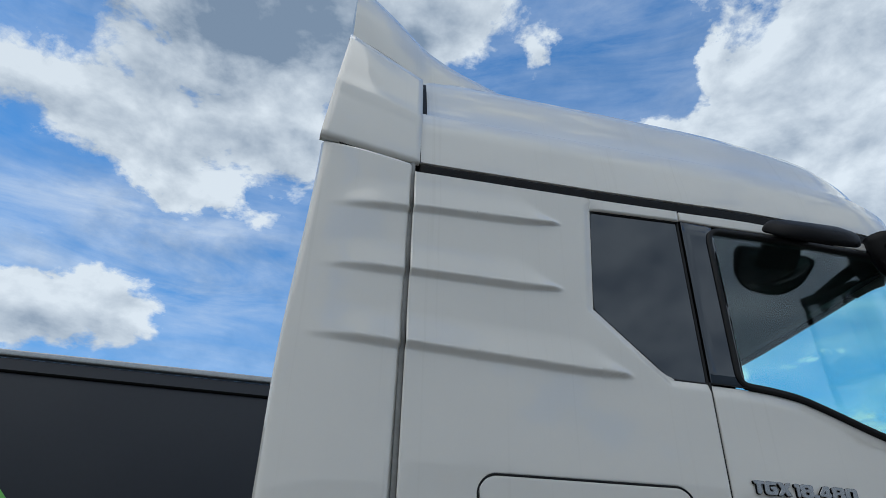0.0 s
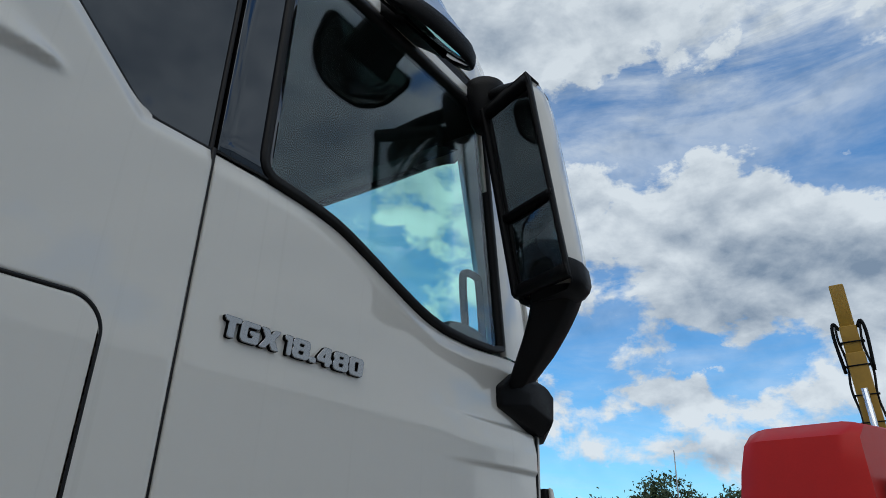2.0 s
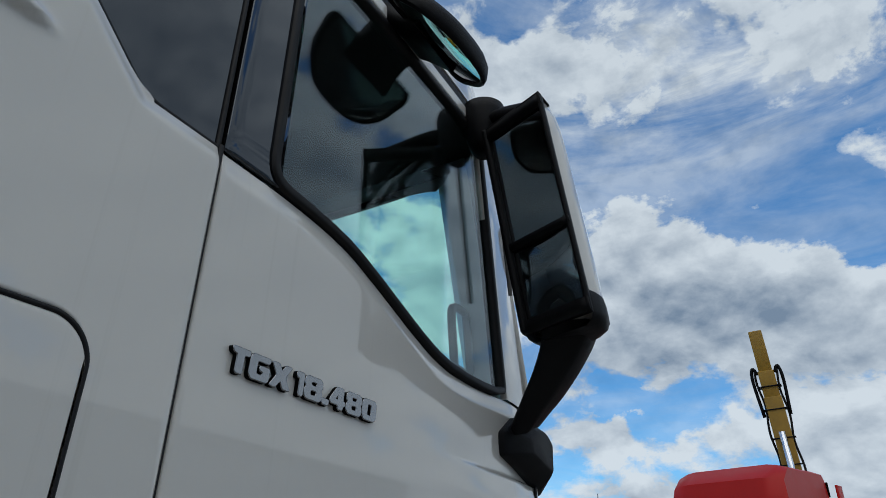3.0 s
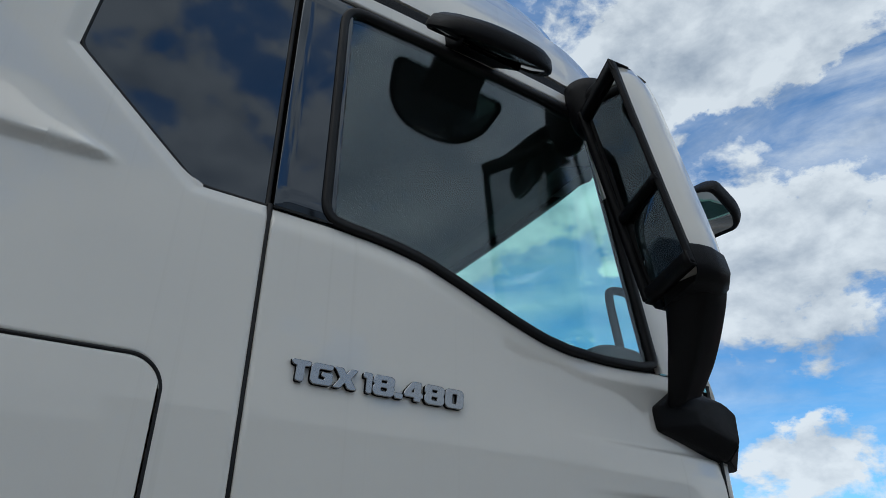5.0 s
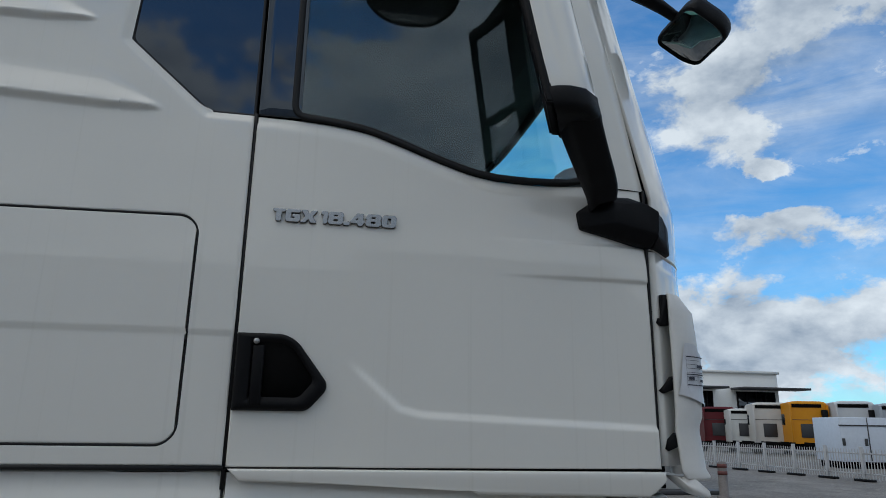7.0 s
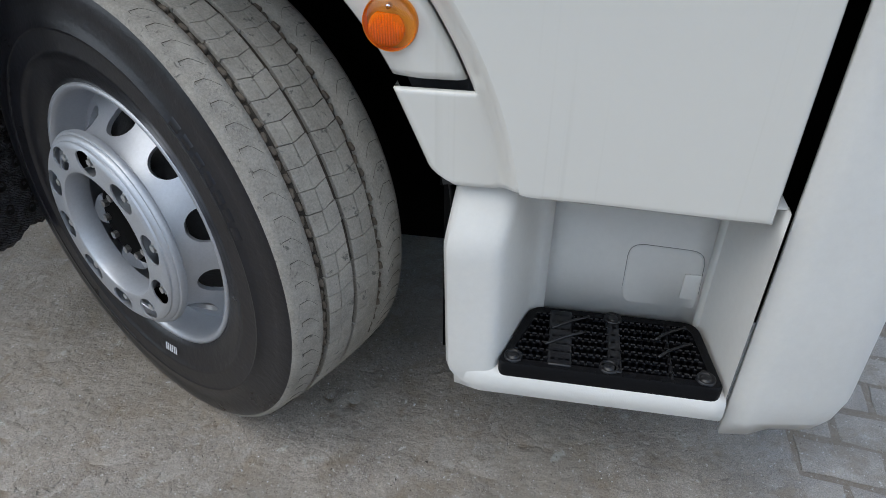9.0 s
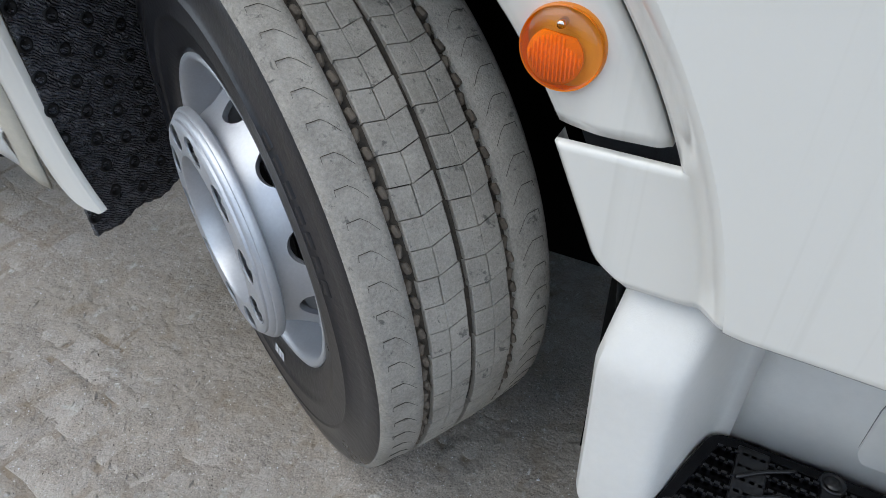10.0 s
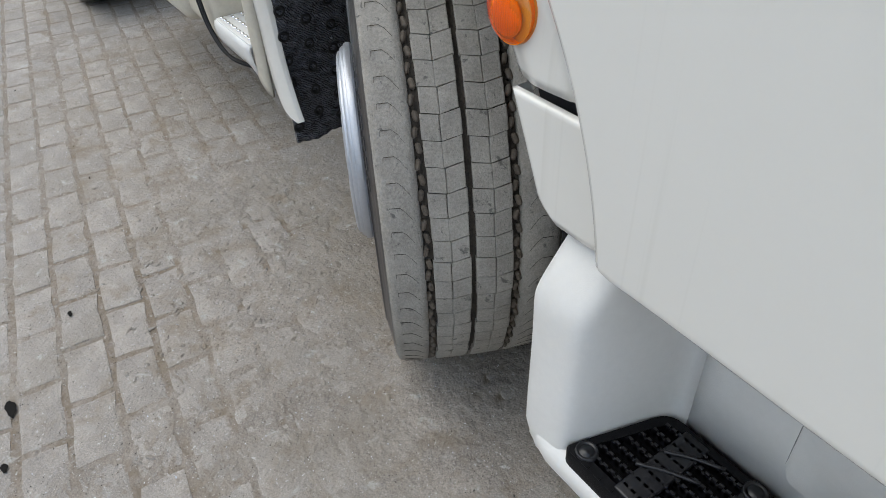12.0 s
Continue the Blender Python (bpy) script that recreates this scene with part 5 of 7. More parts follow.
# ---- front wheel ----
WHEEL = pose(-0.174, 0.256, 0.520, 0, 0, -27.2)
R, TW = 0.526, 0.138


def cut_holes(ob, bm):
    """Cuts a bmesh of solid plugs out of a part of the wheel."""
    bmesh.ops.recalc_face_normals(bm, faces=bm.faces)
    me = bpy.data.meshes.new("cutter")
    bm.to_mesh(me)
    bm.free()
    cutter = new("cutter", me)
    cutter.matrix_basis = WHEEL
    mod = ob.modifiers.new("holes", "BOOLEAN")
    mod.operation, mod.object, mod.solver = "DIFFERENCE", cutter, "EXACT"
    bpy.context.view_layer.update()
    cut = bpy.data.meshes.new_from_object(ob.evaluated_get(bpy.context.evaluated_depsgraph_get()))
    ob.modifiers.clear()
    ob.data = cut
    cut.set_sharp_from_angle(angle=radians(40))
    bpy.data.objects.remove(cutter)


def build_wheel():
    wheel = empty("front_wheel", "", "")
    wheel.parent = truck
    wheel.matrix_basis = WHEEL
    crown = lambda a: R - 0.006 * (a / TW) ** 2
    prof = [(-0.122, 0.306), (-0.134, 0.310), (-0.146, 0.328), (-0.154, 0.358), (-0.157, 0.374), (-0.1592, 0.376), (-0.1598, 0.384), (-0.1590, 0.390), (-0.1605, 0.420), (-0.1605, 0.4225), (-0.1622, 0.424), (-0.1620, 0.427), (-0.1598, 0.4285), (-0.157, 0.448), (-0.152, 0.466), (-0.1525, 0.472), (-0.150, 0.492), (-0.147, 0.507), (-0.141, 0.5165),
            (-TW + 0.004, crown(TW) - 0.001)]
    for g in (-0.073, 0.0, 0.073):
        w = 0.0040 if g == 0.0 else 0.0085
        prof += [(a, crown(a)) for a in (g - w - 0.012, g - w)] + [(g - w * 0.6, R - 0.017), (g + w * 0.6, R - 0.017)] + [(g + w, crown(g))]
    prof += [(-a, r) for a, r in prof[19::-1]]
    bm = bmesh.new()
    add_lathe(bm, [(a, r - (0.009 if abs(a) < 0.066 and r > R - 0.01 else 0.0)) for a, r in prof], 120)
    finish(bm)
    for f in bm.faces:
        c = f.calc_center_median()
        rr, a = math.hypot(c.x, c.z), abs(c.y)
        f.material_index = 1 if (rr > 0.511 and a > 0.078) else (2 if rr > 0.49 and a < 0.095 else 0)
    part("tyre", bm, [SIDEWALL, TREAD, GROOVE], wheel, "black tyre with dusty grey tread", keep=True)
    # tread ribs cut into chevron blocks
    n = 76
    for name, a0, a1, lean in (("tread_rib", -0.0640, -0.0360, -0.16), ("tread_rib", -0.0354, -0.0050, 0.26), ("tread_rib", 0.0050, 0.0354, -0.16), ("tread_rib", 0.0360, 0.0640, 0.26)):
        bm = bmesh.new()
        for k in range(n):
            t0 = 6.28318 * k / n
            t1 = 6.28318 * (k + 1) / n - 0.0030
            vs = []
            for a in (a0, a1):
                s = (lean * (a - a0) - (0.0045 if lean > 0 else 0.0)) / R
                edge = 0.0014 if a in (a0, a1) else 0
                for t in (t0 + s, (t0 + t1) / 2 + s, t1 + s):
                    wob = 0.0012 * math.sin(k * 2.1 + a * 900)
                    vs.append([bm.verts.new((rr * math.cos(t), a + wob + da, rr * math.sin(t))) for rr, da in ((R - 0.016, 0), (crown(a) - 0.0006, 0), (crown(a) + 0.0004, edge if a == a0 else -edge))])
            lo, hi = vs[:3], vs[3:]
            for i in range(2):
                bm.faces.new((lo[i][2], hi[i][2], hi[i + 1][2], lo[i + 1][2]))
                for p, q in ((lo, 0), (hi, 1)):
                    for c in range(2):
                        f = (p[i][c], p[i + 1][c], p[i + 1][c + 1], p[i][c + 1])
                        bm.faces.new(f if q == 0 else f[::-1])
            for e in (0, 2):
                for c in range(2):
                    f = (lo[e][c], lo[e][c + 1], hi[e][c + 1], hi[e][c])
                    bm.faces.new(f if e == 0 else f[::-1])
        part(name, bm, TREAD, wheel, smooth=False)
    # stone guards in the outer grooves
    for g in (-0.073, 0.073):
        bm = bmesh.new()
        for k in range(124):
            t = 360.0 * (k + 0.3) / 124
            add_box(bm, -0.006, 0.0085, -0.0044, 0.0044, -0.0095, 0.0095, bevel=0.003, seg=1,
                    m=pose(0, 0, 0, 0, -t, 0) @ pose(R - 0.0130 + 0.001 * math.sin(k * 1.7), g + (0.0022 if k % 2 else -0.0022), 0) @ pose(0, 0, 0, 14 if k % 2 else -14))
        tagged(part("groove_guard", bm, GUARD, wheel, smooth=False), kind="stuff")
    # hooked sipes in the shoulders
    for side in (-1, 1):
        bm = bmesh.new()
        for k in range(76):
            t = 6.28318 * (k + 0.2) / 76
            pts = [(0.004, 0.131), (0.013, 0.130), (0.013, 0.112), (0.006, 0.104), (-0.010, 0.092)]
            line = []
            for s_, a in pts:
                ang = t + s_ / R
                rr = crown(a) + 0.0002
                line.append((rr * math.cos(ang), side * a, rr * math.sin(ang)))
            for j, (p, q) in enumerate(zip(line, line[1:])):
                add_tube(bm, [p, q], 0.00035 + 0.0002 * (j == 1), 4)
        tagged(part("shoulder_sipe", bm, GROOVE, wheel, smooth=False), kind="stuff")
    # rim and disc
    bm = bmesh.new()
    add_lathe(bm, [(-0.122, 0.306), (-0.131, 0.314), (-0.139, 0.313), (-0.141, 0.307), (-0.138, 0.300), (-0.128, 0.296), (-0.112, 0.291), (-0.085, 0.287), (-0.05, 0.270), (0.0, 0.262), (0.12, 0.296), (0.13, 0.312)], 96)
    rim = part("rim", bm, ALLOY, wheel, "silver painted steel rim")
    bm = bmesh.new()
    dish = [(-0.178, 0.198), (-0.168, 0.199), (-0.150, 0.206), (-0.125, 0.219), (-0.100, 0.236), (-0.082, 0.256), (-0.074, 0.272), (-0.070, 0.281), (-0.060, 0.281), (-0.064, 0.266), (-0.073, 0.250), (-0.092, 0.229), (-0.118, 0.211), (-0.142, 0.198), (-0.160, 0.190), (-0.178, 0.190), (-0.178, 0.198)]
    add_lathe(bm, dish, 120)
    finish(bm)
    disc = part("wheel_disc", bm, ALLOY, wheel, "silver wheel disc with round hand holes", keep=True)
    bm = bmesh.new()
    for k in range(10):
        a = 36.0 * k + 16.0
        bmesh.ops.create_cone(bm, cap_ends=True, segments=28, radius1=0.0375, radius2=0.0375, depth=0.075,
                              matrix=pose(0, 0, 0, 0, -a, 0) @ pose(0.234, -0.106, 0) @ pose(0, 0, 0, 0, 0, 45) @ pose(0, 0, 0, 90))
    cut_holes(disc, bm)
    bm = bmesh.new()
    ring = [(-0.150, 0.142), (-0.196, 0.142), (-0.204, 0.146), (-0.206, 0.152), (-0.205, 0.158), (-0.205, 0.196), (-0.204, 0.205), (-0.200, 0.211), (-0.196, 0.212), (-0.195, 0.217), (-0.191, 0.221), (-0.187, 0.222), (-0.186, 0.226), (-0.180, 0.229), (-0.172, 0.228), (-0.168, 0.222), (-0.170, 0.220), (-0.178, 0.223), (-0.185, 0.218), (-0.192, 0.209), (-0.2005, 0.203), (-0.2018, 0.195), (-0.2018, 0.154), (-0.197, 0.1455), (-0.150, 0.1455)]
    add_lathe(bm, ring + [ring[0]], 96)
    finish(bm)
    guard = part("wheel_nut_ring", bm, ALLOY, wheel, "silver nut guard ring", keep=True)
    bm = bmesh.new()
    for k in range(10):
        a = 36.0 * k + 12
        bmesh.ops.create_cone(bm, cap_ends=True, segments=26, radius1=0.0250, radius2=0.0265, depth=0.07,
                              matrix=pose(0, 0, 0, 0, -a, 0) @ pose(0.180, -0.185, 0) @ Matrix.Diagonal((1, 1, 1.32, 1)) @ pose(0, 0, 0, 90))
    cut_holes(guard, bm)
    # flange takes the void colour, painting the shade inside the nut recesses
    bm = bmesh.new()
    add_lathe(bm, [(-0.168, 0.146), (-0.168, 0.205)], 60)
    part("wheel_flange", bm, DARK, wheel, "flange behind the nuts, coloured dark for the shaded recesses")
    # black disc added behind the hand holes, for the shade seen through them
    bm = bmesh.new()
    add_lathe(bm, [(-0.10, 0.15), (-0.045, 0.20), (-0.035, 0.258)], 60)
    part("hand_hole_backing", bm, LINER, wheel, "black backing disc that darkens the hand holes")
    for k in range(10):
        a = 36.0 * k + 12
        base = pose(0, 0, 0, 0, -a, 0) @ pose(0.179, 0, 0)
        bm = bmesh.new()
        add_lathe(bm, [(-0.172, 0.0185), (-0.175, 0.0185), (-0.176, 0.0145)], 24, m=base)
        add_lathe(bm, [(-0.176, 0.0145), (-0.186, 0.0145), (-0.188, 0.0130), (-0.188, 0.0085), (-0.194, 0.0080), (-0.195, 0.0)], 6, m=base)
        bmesh.ops.translate(bm, vec=(0, -0.006, 0), verts=bm.verts)
        part("wheel_nut", bm, NUT, wheel, smooth=False)
    bm = bmesh.new()
    add_lathe(bm, [(-0.105, 0.150), (-0.110, 0.12), (-0.112, 0.10), (-0.150, 0.095), (-0.155, 0.085), (-0.155, 0.0)], 40)
    hub = part("wheel_hub", bm, DARK, wheel, "black hub")
    for k in range(10):
        a = 36.0 * k
        bm = bmesh.new()
        add_lathe(bm, [(-0.155, 0.009), (-0.166, 0.009), (-0.167, 0.0)], 6, m=pose(0, 0, 0, 0, -a, 0) @ pose(0.070, 0, 0))
        part("hub_bolt", bm, STEEL, wheel, smooth=False)
    # the tyre is a little wider on its inner side
    for ob in wheel.children:
        if ob.name.split(".")[0] in ("tyre", "tread_rib", "groove_guard", "shoulder_sipe"):
            for v in ob.data.vertices:
                if v.co.y > -0.073:
                    v.co.y = (v.co.y + 0.073) * 1.10 - 0.073
    # white balance label on the sidewall
    bm = bmesh.new()
    for i in range(6):
        bm = bmesh.new()
        a0 = radians(-89 + i * 1.35)
        rows = [[(rr * math.cos(a), yy, rr * math.sin(a)) for rr, yy in ((0.338, -0.1515), (0.358, -0.1560))] for a in (a0, a0 + radians(0.8 if i % 2 else 1.0))]
        grid_faces(bm, rows)
        part("tyre_label", bm, PAPER, wheel, "white stripe of a small tyre label")
    # raised lettering on the sidewall as plain bars
    for a0, n_bars in ((18, 7), (140, 7), (230, 5)):
        for i in range(n_bars):
            bm = bmesh.new()
            aa = [radians(a0 + i * 4.6 + d) for d in (0, 3.2)]
            rr = [[(r * math.cos(a), y, r * math.sin(a)) for r, y in ((0.418, -0.1600), (0.419, -0.1618), (0.446, -0.1585), (0.447, -0.156))] for a in aa]
            grid_faces(bm, rr)
            part("sidewall_mark", bm, SIDEWALL, wheel)
    return wheel


build_wheel()


# ---- behind the wheel: mudflap, skirt, step, cable ----
def ribbed_rubber(m):
    """Fine slanting ribs and pits pressed into the mat."""
    nt = m.node_tree
    b = nt.nodes["Principled BSDF"]
    co = nt.nodes.new("ShaderNodeTexCoord")
    mp = nt.nodes.new("ShaderNodeMapping")
    mp.inputs["Rotation"].default_value = (radians(35), 0, 0)
    nt.links.new(co.outputs["Object"], mp.inputs[0])
    wave = node(nt, "ShaderNodeTexWave", Scale=46.0, Distortion=9.0, Detail=2.0)
    wave.bands_direction = "Z"
    nt.links.new(mp.outputs[0], wave.inputs["Vector"])
    pits = node(nt, "ShaderNodeTexNoise", Scale=95.0, Detail=3.0, Roughness=0.7)
    nt.links.new(co.outputs["Object"], pits.inputs["Vector"])
    h = math_node(nt, "ADD", wave.outputs["Fac"], math_node(nt, "MULTIPLY", pits.outputs[0], 1.6))
    bn = node(nt, "ShaderNodeBump", Strength=1.0, Distance=0.006)
    nt.links.new(h, bn.inputs["Height"])
    nt.links.new(bn.outputs[0], b.inputs["Normal"])


def build_rear_skirt():
    flap_mat = material("spray_suppression_mat", (0.10, 0.105, 0.125), rough=0.22, spec=0.9, vary=0.5, scale=40, fine=260)
    ribbed_rubber(flap_mat)
    bm = bmesh.new()
    rows = []
    for y in steps(0.152, 0.56, 40):
        rows.append([(-0.800 - 0.0022 * math.sin(z * 260 + y * 40) - 0.03 * smooth_step(0.8, 0.25, z), y, z + (0.0025 * math.sin(y * 190) + 0.004 * math.sin(y * 47)) * (1 if z < 0.26 else 0)) for z in steps(0.245, 1.05, 120)])
    grid_faces(bm, rows)
    ob = part("mudflap", bm, flap_mat, truck, "black textured rubber mudflap")
    ob.modifiers.new("thick", "SOLIDIFY").thickness = 0.012
    random.seed(4)
    for i in range(6):
        for j in range(9):
            bm = bmesh.new()
            z = 0.30 + j * 0.075 + (i % 2) * 0.035
            add_lathe(bm, [(-0.001, 0.0), (-0.001, 0.009), (-0.004, 0.011), (-0.004, 0.015), (0.0, 0.018)], 16,
                      m=pose(-0.789 - 0.03 * smooth_step(0.8, 0.25, z), 0.165 + i * 0.075, z) @ pose(0, 0, 0, 0, 0, 90))
            part("mudflap_stud", bm, RUBBER, ob)
    # skirt going back, with an inset tread plate step
    bm = bmesh.new()
    rows = []
    for x, y, zb in ((-0.86, 0.118, 0.40), (-0.875, 0.108, 0.415), (-0.905, 0.104, 0.44), (-0.92, 0.105, 0.452), (-0.925, 0.13, 0.455), (-0.925, 0.24, 0.56), (-0.935, 0.25, 0.57), (-1.20, 0.25, 0.57), (-1.21, 0.24, 0.56), (-1.215, 0.13, 0.47), (-1.22, 0.112, 0.46), (-1.30, 0.112, 0.48), (-1.55, 0.115, 0.50)):
        rows.append([(x, y, z) for z in (zb, zb + 0.02, 0.8, 1.25)])
    grid_faces(bm, rows)
    ob = part("side_skirt", bm, CREAM, truck, "cream side skirt with inset step")
    ob.modifiers.new("thick", "SOLIDIFY").thickness = -0.01
    bm = bmesh.new()
    rows = []
    for x in steps(-1.215, -0.915, 8):
        k = smooth_step(-0.98, -0.92, x) * 0.02
        rows.append([(x, 0.11, 0.553), (x, 0.096, 0.550), (x, 0.092, 0.535), (x, 0.096, 0.50), (x, 0.108, 0.468 - k), (x, 0.14, 0.462 - k)])
    grid_faces(bm, rows)
    ob = part("skirt_lip", bm, PAINT_STEP, truck, "white lip under the step")
    ob.modifiers.new("thick", "SOLIDIFY").thickness = 0.006
    bm = bmesh.new()
    add_box(bm, -2.9, -1.60, 0.10, 0.62, 0.42, 1.15, bevel=0.06, seg=4)
    part("tank_cover", bm, CREAM, truck, "cream tank cover", angle=40)
    bm = bmesh.new()
    add_box(bm, -1.212, -0.918, 0.100, 0.245, 0.545, 0.557, bevel=0.003)
    plate = part("step_plate", bm, PAINT_STEP, truck, "pale tread plate step")
    for i in range(10):
        for j in range(4):
            bm = bmesh.new()
            add_blob(bm, (-1.20 + 0.030 * i + 0.015 * (j % 2), 0.118 + 0.034 * j, 0.557), (0.022, 0.013, 0.010), 2.0, 10, 4, m=None)
            part("tread_pimple", bm, CHROME, plate)
    for dx in (0.0, 0.028):
        bm = bmesh.new()
        add_tube(bm, spline([(-1.40 + dx, 0.10, 1.1), (-1.385 + dx, 0.095, 0.8), (-1.335 + dx, 0.09, 0.60), (-1.27 + dx, 0.09, 0.50), (-1.17 + dx, 0.10, 0.445), (-1.05, 0.14, 0.43)], 6), 0.006, 8)
        part("cable", bm, RUBBER, truck, "black cable along the skirt")
    # rest of the chassis: rear wheels keep the truck on the ground
    for y in (0.13, 0.47, 1.97, 2.31):
        bm = bmesh.new()
        add_lathe(bm, [(-0.10, 0.30), (-0.15, 0.34), (-0.155, 0.42), (-0.14, 0.48), (-0.10, 0.5), (0.10, 0.5), (0.14, 0.48), (0.155, 0.42), (0.15, 0.34), (0.10, 0.30), (-0.10, 0.30)], 48, m=pose(-3.75, y, 0.501))
        part("rear_tyre", bm, SIDEWALL, truck, "black rear tyre")
    bm = bmesh.new()
    add_lathe(bm, [(-0.14, 0.30), (-0.15, 0.34), (-0.155, 0.42), (-0.14, 0.48), (-0.10, 0.5), (0.10, 0.5), (0.14, 0.48), (0.155, 0.42), (0.15, 0.34), (0.14, 0.30), (-0.14, 0.30)], 48, m=pose(-0.166, 2.22, 0.5, 0, 0, -20))
    part("far_front_tyre", bm, SIDEWALL, truck, "black far front tyre")
    bm = bmesh.new()
    add_box(bm, -4.4, -2.8, 0.80, 0.88, 0.60, 0.88)
    add_box(bm, -4.4, -2.8, 1.56, 1.64, 0.60, 0.88)
    add_box(bm, -3.82, -3.68, 0.1, 2.34, 0.42, 0.58)
    part("rear_frame", bm, DARK, truck, "black rear frame and axle")


build_rear_skirt()


# ---- mirrors ----
def build_main_mirror():
    """The tall kerb-side mirror: white shell, black frame with two glasses, lower arm, upper arm."""
    top, low = Vector((0.704, -0.247, 3.012)), Vector((0.786, -0.299, 2.486))

    def at(u, v, w):
        """u across (-1 outer edge .. 1 inner edge), v up 0..1, w forward."""
        p = low.lerp(top, v)
        q = (u + 1) * 0.5 * 0.205
        return (p.x + q * 0.40 + w, p.y + q * 0.916 - 0.10 * w, p.z)
    bm = bmesh.new()
    rows = []
    for v in even(20):
        e = 1 - 0.10 * (2 * v - 1) ** 8
        row = []
        for u, w in [(-1.0, -0.012), (-1.07, 0.015), (-1.09, 0.045), (-0.98, 0.085), (-0.62, 0.110), (0.0, 0.118), (0.6, 0.104), (0.9, 0.07), (1.0, 0.02)]:
            row.append(at(u * e, v, w * e))
        rows.append(row)
    vs = grid_faces(bm, rows)
    bm.faces.new(vs[0])
    bm.faces.new(vs[-1][::-1])
    mirror = part("main_mirror", bm, PAINT, truck, "tall white-backed rear view mirror")
    bm = bmesh.new()
    rows = []
    for v in [-0.01] + even(16) + [1.01]:
        rows.append([at(u, v, w) for u, w in [(-1.0, -0.010), (-1.015, -0.022), (-0.97, -0.034), (-0.90, -0.030), (-0.86, -0.014)]])
    grid_faces(bm, rows)
    rows = []
    for v in [-0.01] + even(16) + [1.01]:
        rows.append([at(u, v, w) for u, w in [(1.0, 0.02), (1.02, -0.015), (0.98, -0.034), (0.90, -0.030), (0.86, -0.014)]])
    grid_faces(bm, rows)
    for v0, v1 in ((-0.02, 0.035), (0.365, 0.395), (0.955, 1.012)):
        rows = [[at(u, v0, -0.012), at(u, v0, -0.032), at(u, v1, -0.032), at(u, v1, 0.03 if v1 > 1 else -0.012)] for u in steps(-1.0, 1.0, 8)]
        grid_faces(bm, rows)
    rows = [[at(u * 0.97, 1.012, -0.032), at(u * 0.97, 1.022, 0.0), at(u * 0.94, 1.018, 0.04), at(u * 0.9, 0.985, 0.085)] for u in steps(-1.0, 1.0, 8)]
    grid_faces(bm, rows)
    rows = [[at(u, v, -0.008) for v in (0.0, 0.5, 1.0)] for u in (-0.99, 0.99)]
    grid_faces(bm, rows)
    ob = part("mirror_frame", bm, BLACK, mirror, "black mirror frame")
    ob.modifiers.new("thick", "SOLIDIFY").thickness = 0.004
    for name, v0, v1, bulge in (("mirror_glass", 0.40, 0.95, 0.001), ("wide_angle_glass", 0.04, 0.36, 0.018)):
        bm = bmesh.new()
        rows = [[at(u * 0.87, v0 + (v1 - v0) * t, -0.018 - bulge * (1 - u * u) * (1 - (2 * t - 1) ** 2)) for t in even(8)] for u in steps(-1, 1, 8)]
        grid_faces(bm, rows)
        part(name, bm, MIRROR, mirror, "flat mirror glass" if bulge < 0.01 else "curved wide-angle mirror glass")
    # black base clasping the shell's lower end
    bm = bmesh.new()
    rows = []
    for v, k in ((0.075, 0.99), (0.065, 1.012), (0.03, 1.012), (-0.01, 1.0), (-0.04, 0.93), (-0.06, 0.74)):
        rows.append([at(u * k, v - 0.03 * (u + 1) * 0.5 * (1 if v > 0.02 else 0), w * k) for u, w in [(-1.0, -0.014), (-1.07, 0.015), (-1.09, 0.045), (-0.98, 0.085), (-0.62, 0.110), (0.0, 0.118), (0.6, 0.104), (0.9, 0.07), (1.0, 0.02), (1.0, -0.014)]])
    vs = grid_faces(bm, rows)
    bm.faces.new(vs[-1][::-1])
    part("mirror_base", bm, BLACK, mirror, "black base under the mirror shell", angle=50)
    # lower arm down to the pod on the door corner
    bm = bmesh.new()
    path = [(0.866, -0.215, 2.520), (0.885, -0.205, 2.465), (0.925, -0.160, 2.41), (0.975, -0.100, 2.360), (1.005, -0.060, 2.33), (1.02, -0.030, 2.30)]
    pts = spline(path, 5)
    rows = []
    for i, p in enumerate(pts):
        t = i / (len(pts) - 1)
        wx, wy = 0.060 - 0.016 * t, 0.070 - 0.036 * t
        row = []
        for k in range(16):
            a = 6.28318 * k / 16
            row.append((p[0] + math.copysign(abs(math.cos(a)) ** 0.45, math.cos(a)) * wx * 0.86, p[1] + math.copysign(abs(math.sin(a)) ** 0.45, math.sin(a)) * wy * 0.92, p[2] + 0.02 * t * math.cos(a)))
        row.append(row[0])
        rows.append(row)
    vs = grid_faces(bm, rows)
    part("lower_mirror_arm", bm, BLACK, mirror, "black lower mirror arm", angle=60)
    bm = bmesh.new()
    add_lathe(bm, [(-0.044, 0.0), (-0.044, 0.050), (-0.039, 0.059), (-0.010, 0.060), (0.040, 0.054), (0.085, 0.042), (0.11, 0.028), (0.11, 0.0)], 32, m=pose(0.818, -0.030, 3.105, -90))
    part("mirror_hub", bm, BLACK, mirror)
    bm = bmesh.new()
    add_tube(bm, spline([(0.718, -0.235, 3.003), (0.745, -0.17, 3.035), (0.785, -0.09, 3.075), (0.82, -0.04, 3.085)], 5), 0.019, 10, flat=1.2)
    part("upper_mirror_arm", bm, BLACK, mirror)
    bm = bmesh.new()
    add_tube(bm, [(0.845, -0.045, 3.05), (0.93, -0.045, 2.62)], 0.006, 8)
    part("mirror_stay", bm, STEEL, mirror, "thin steel stay")
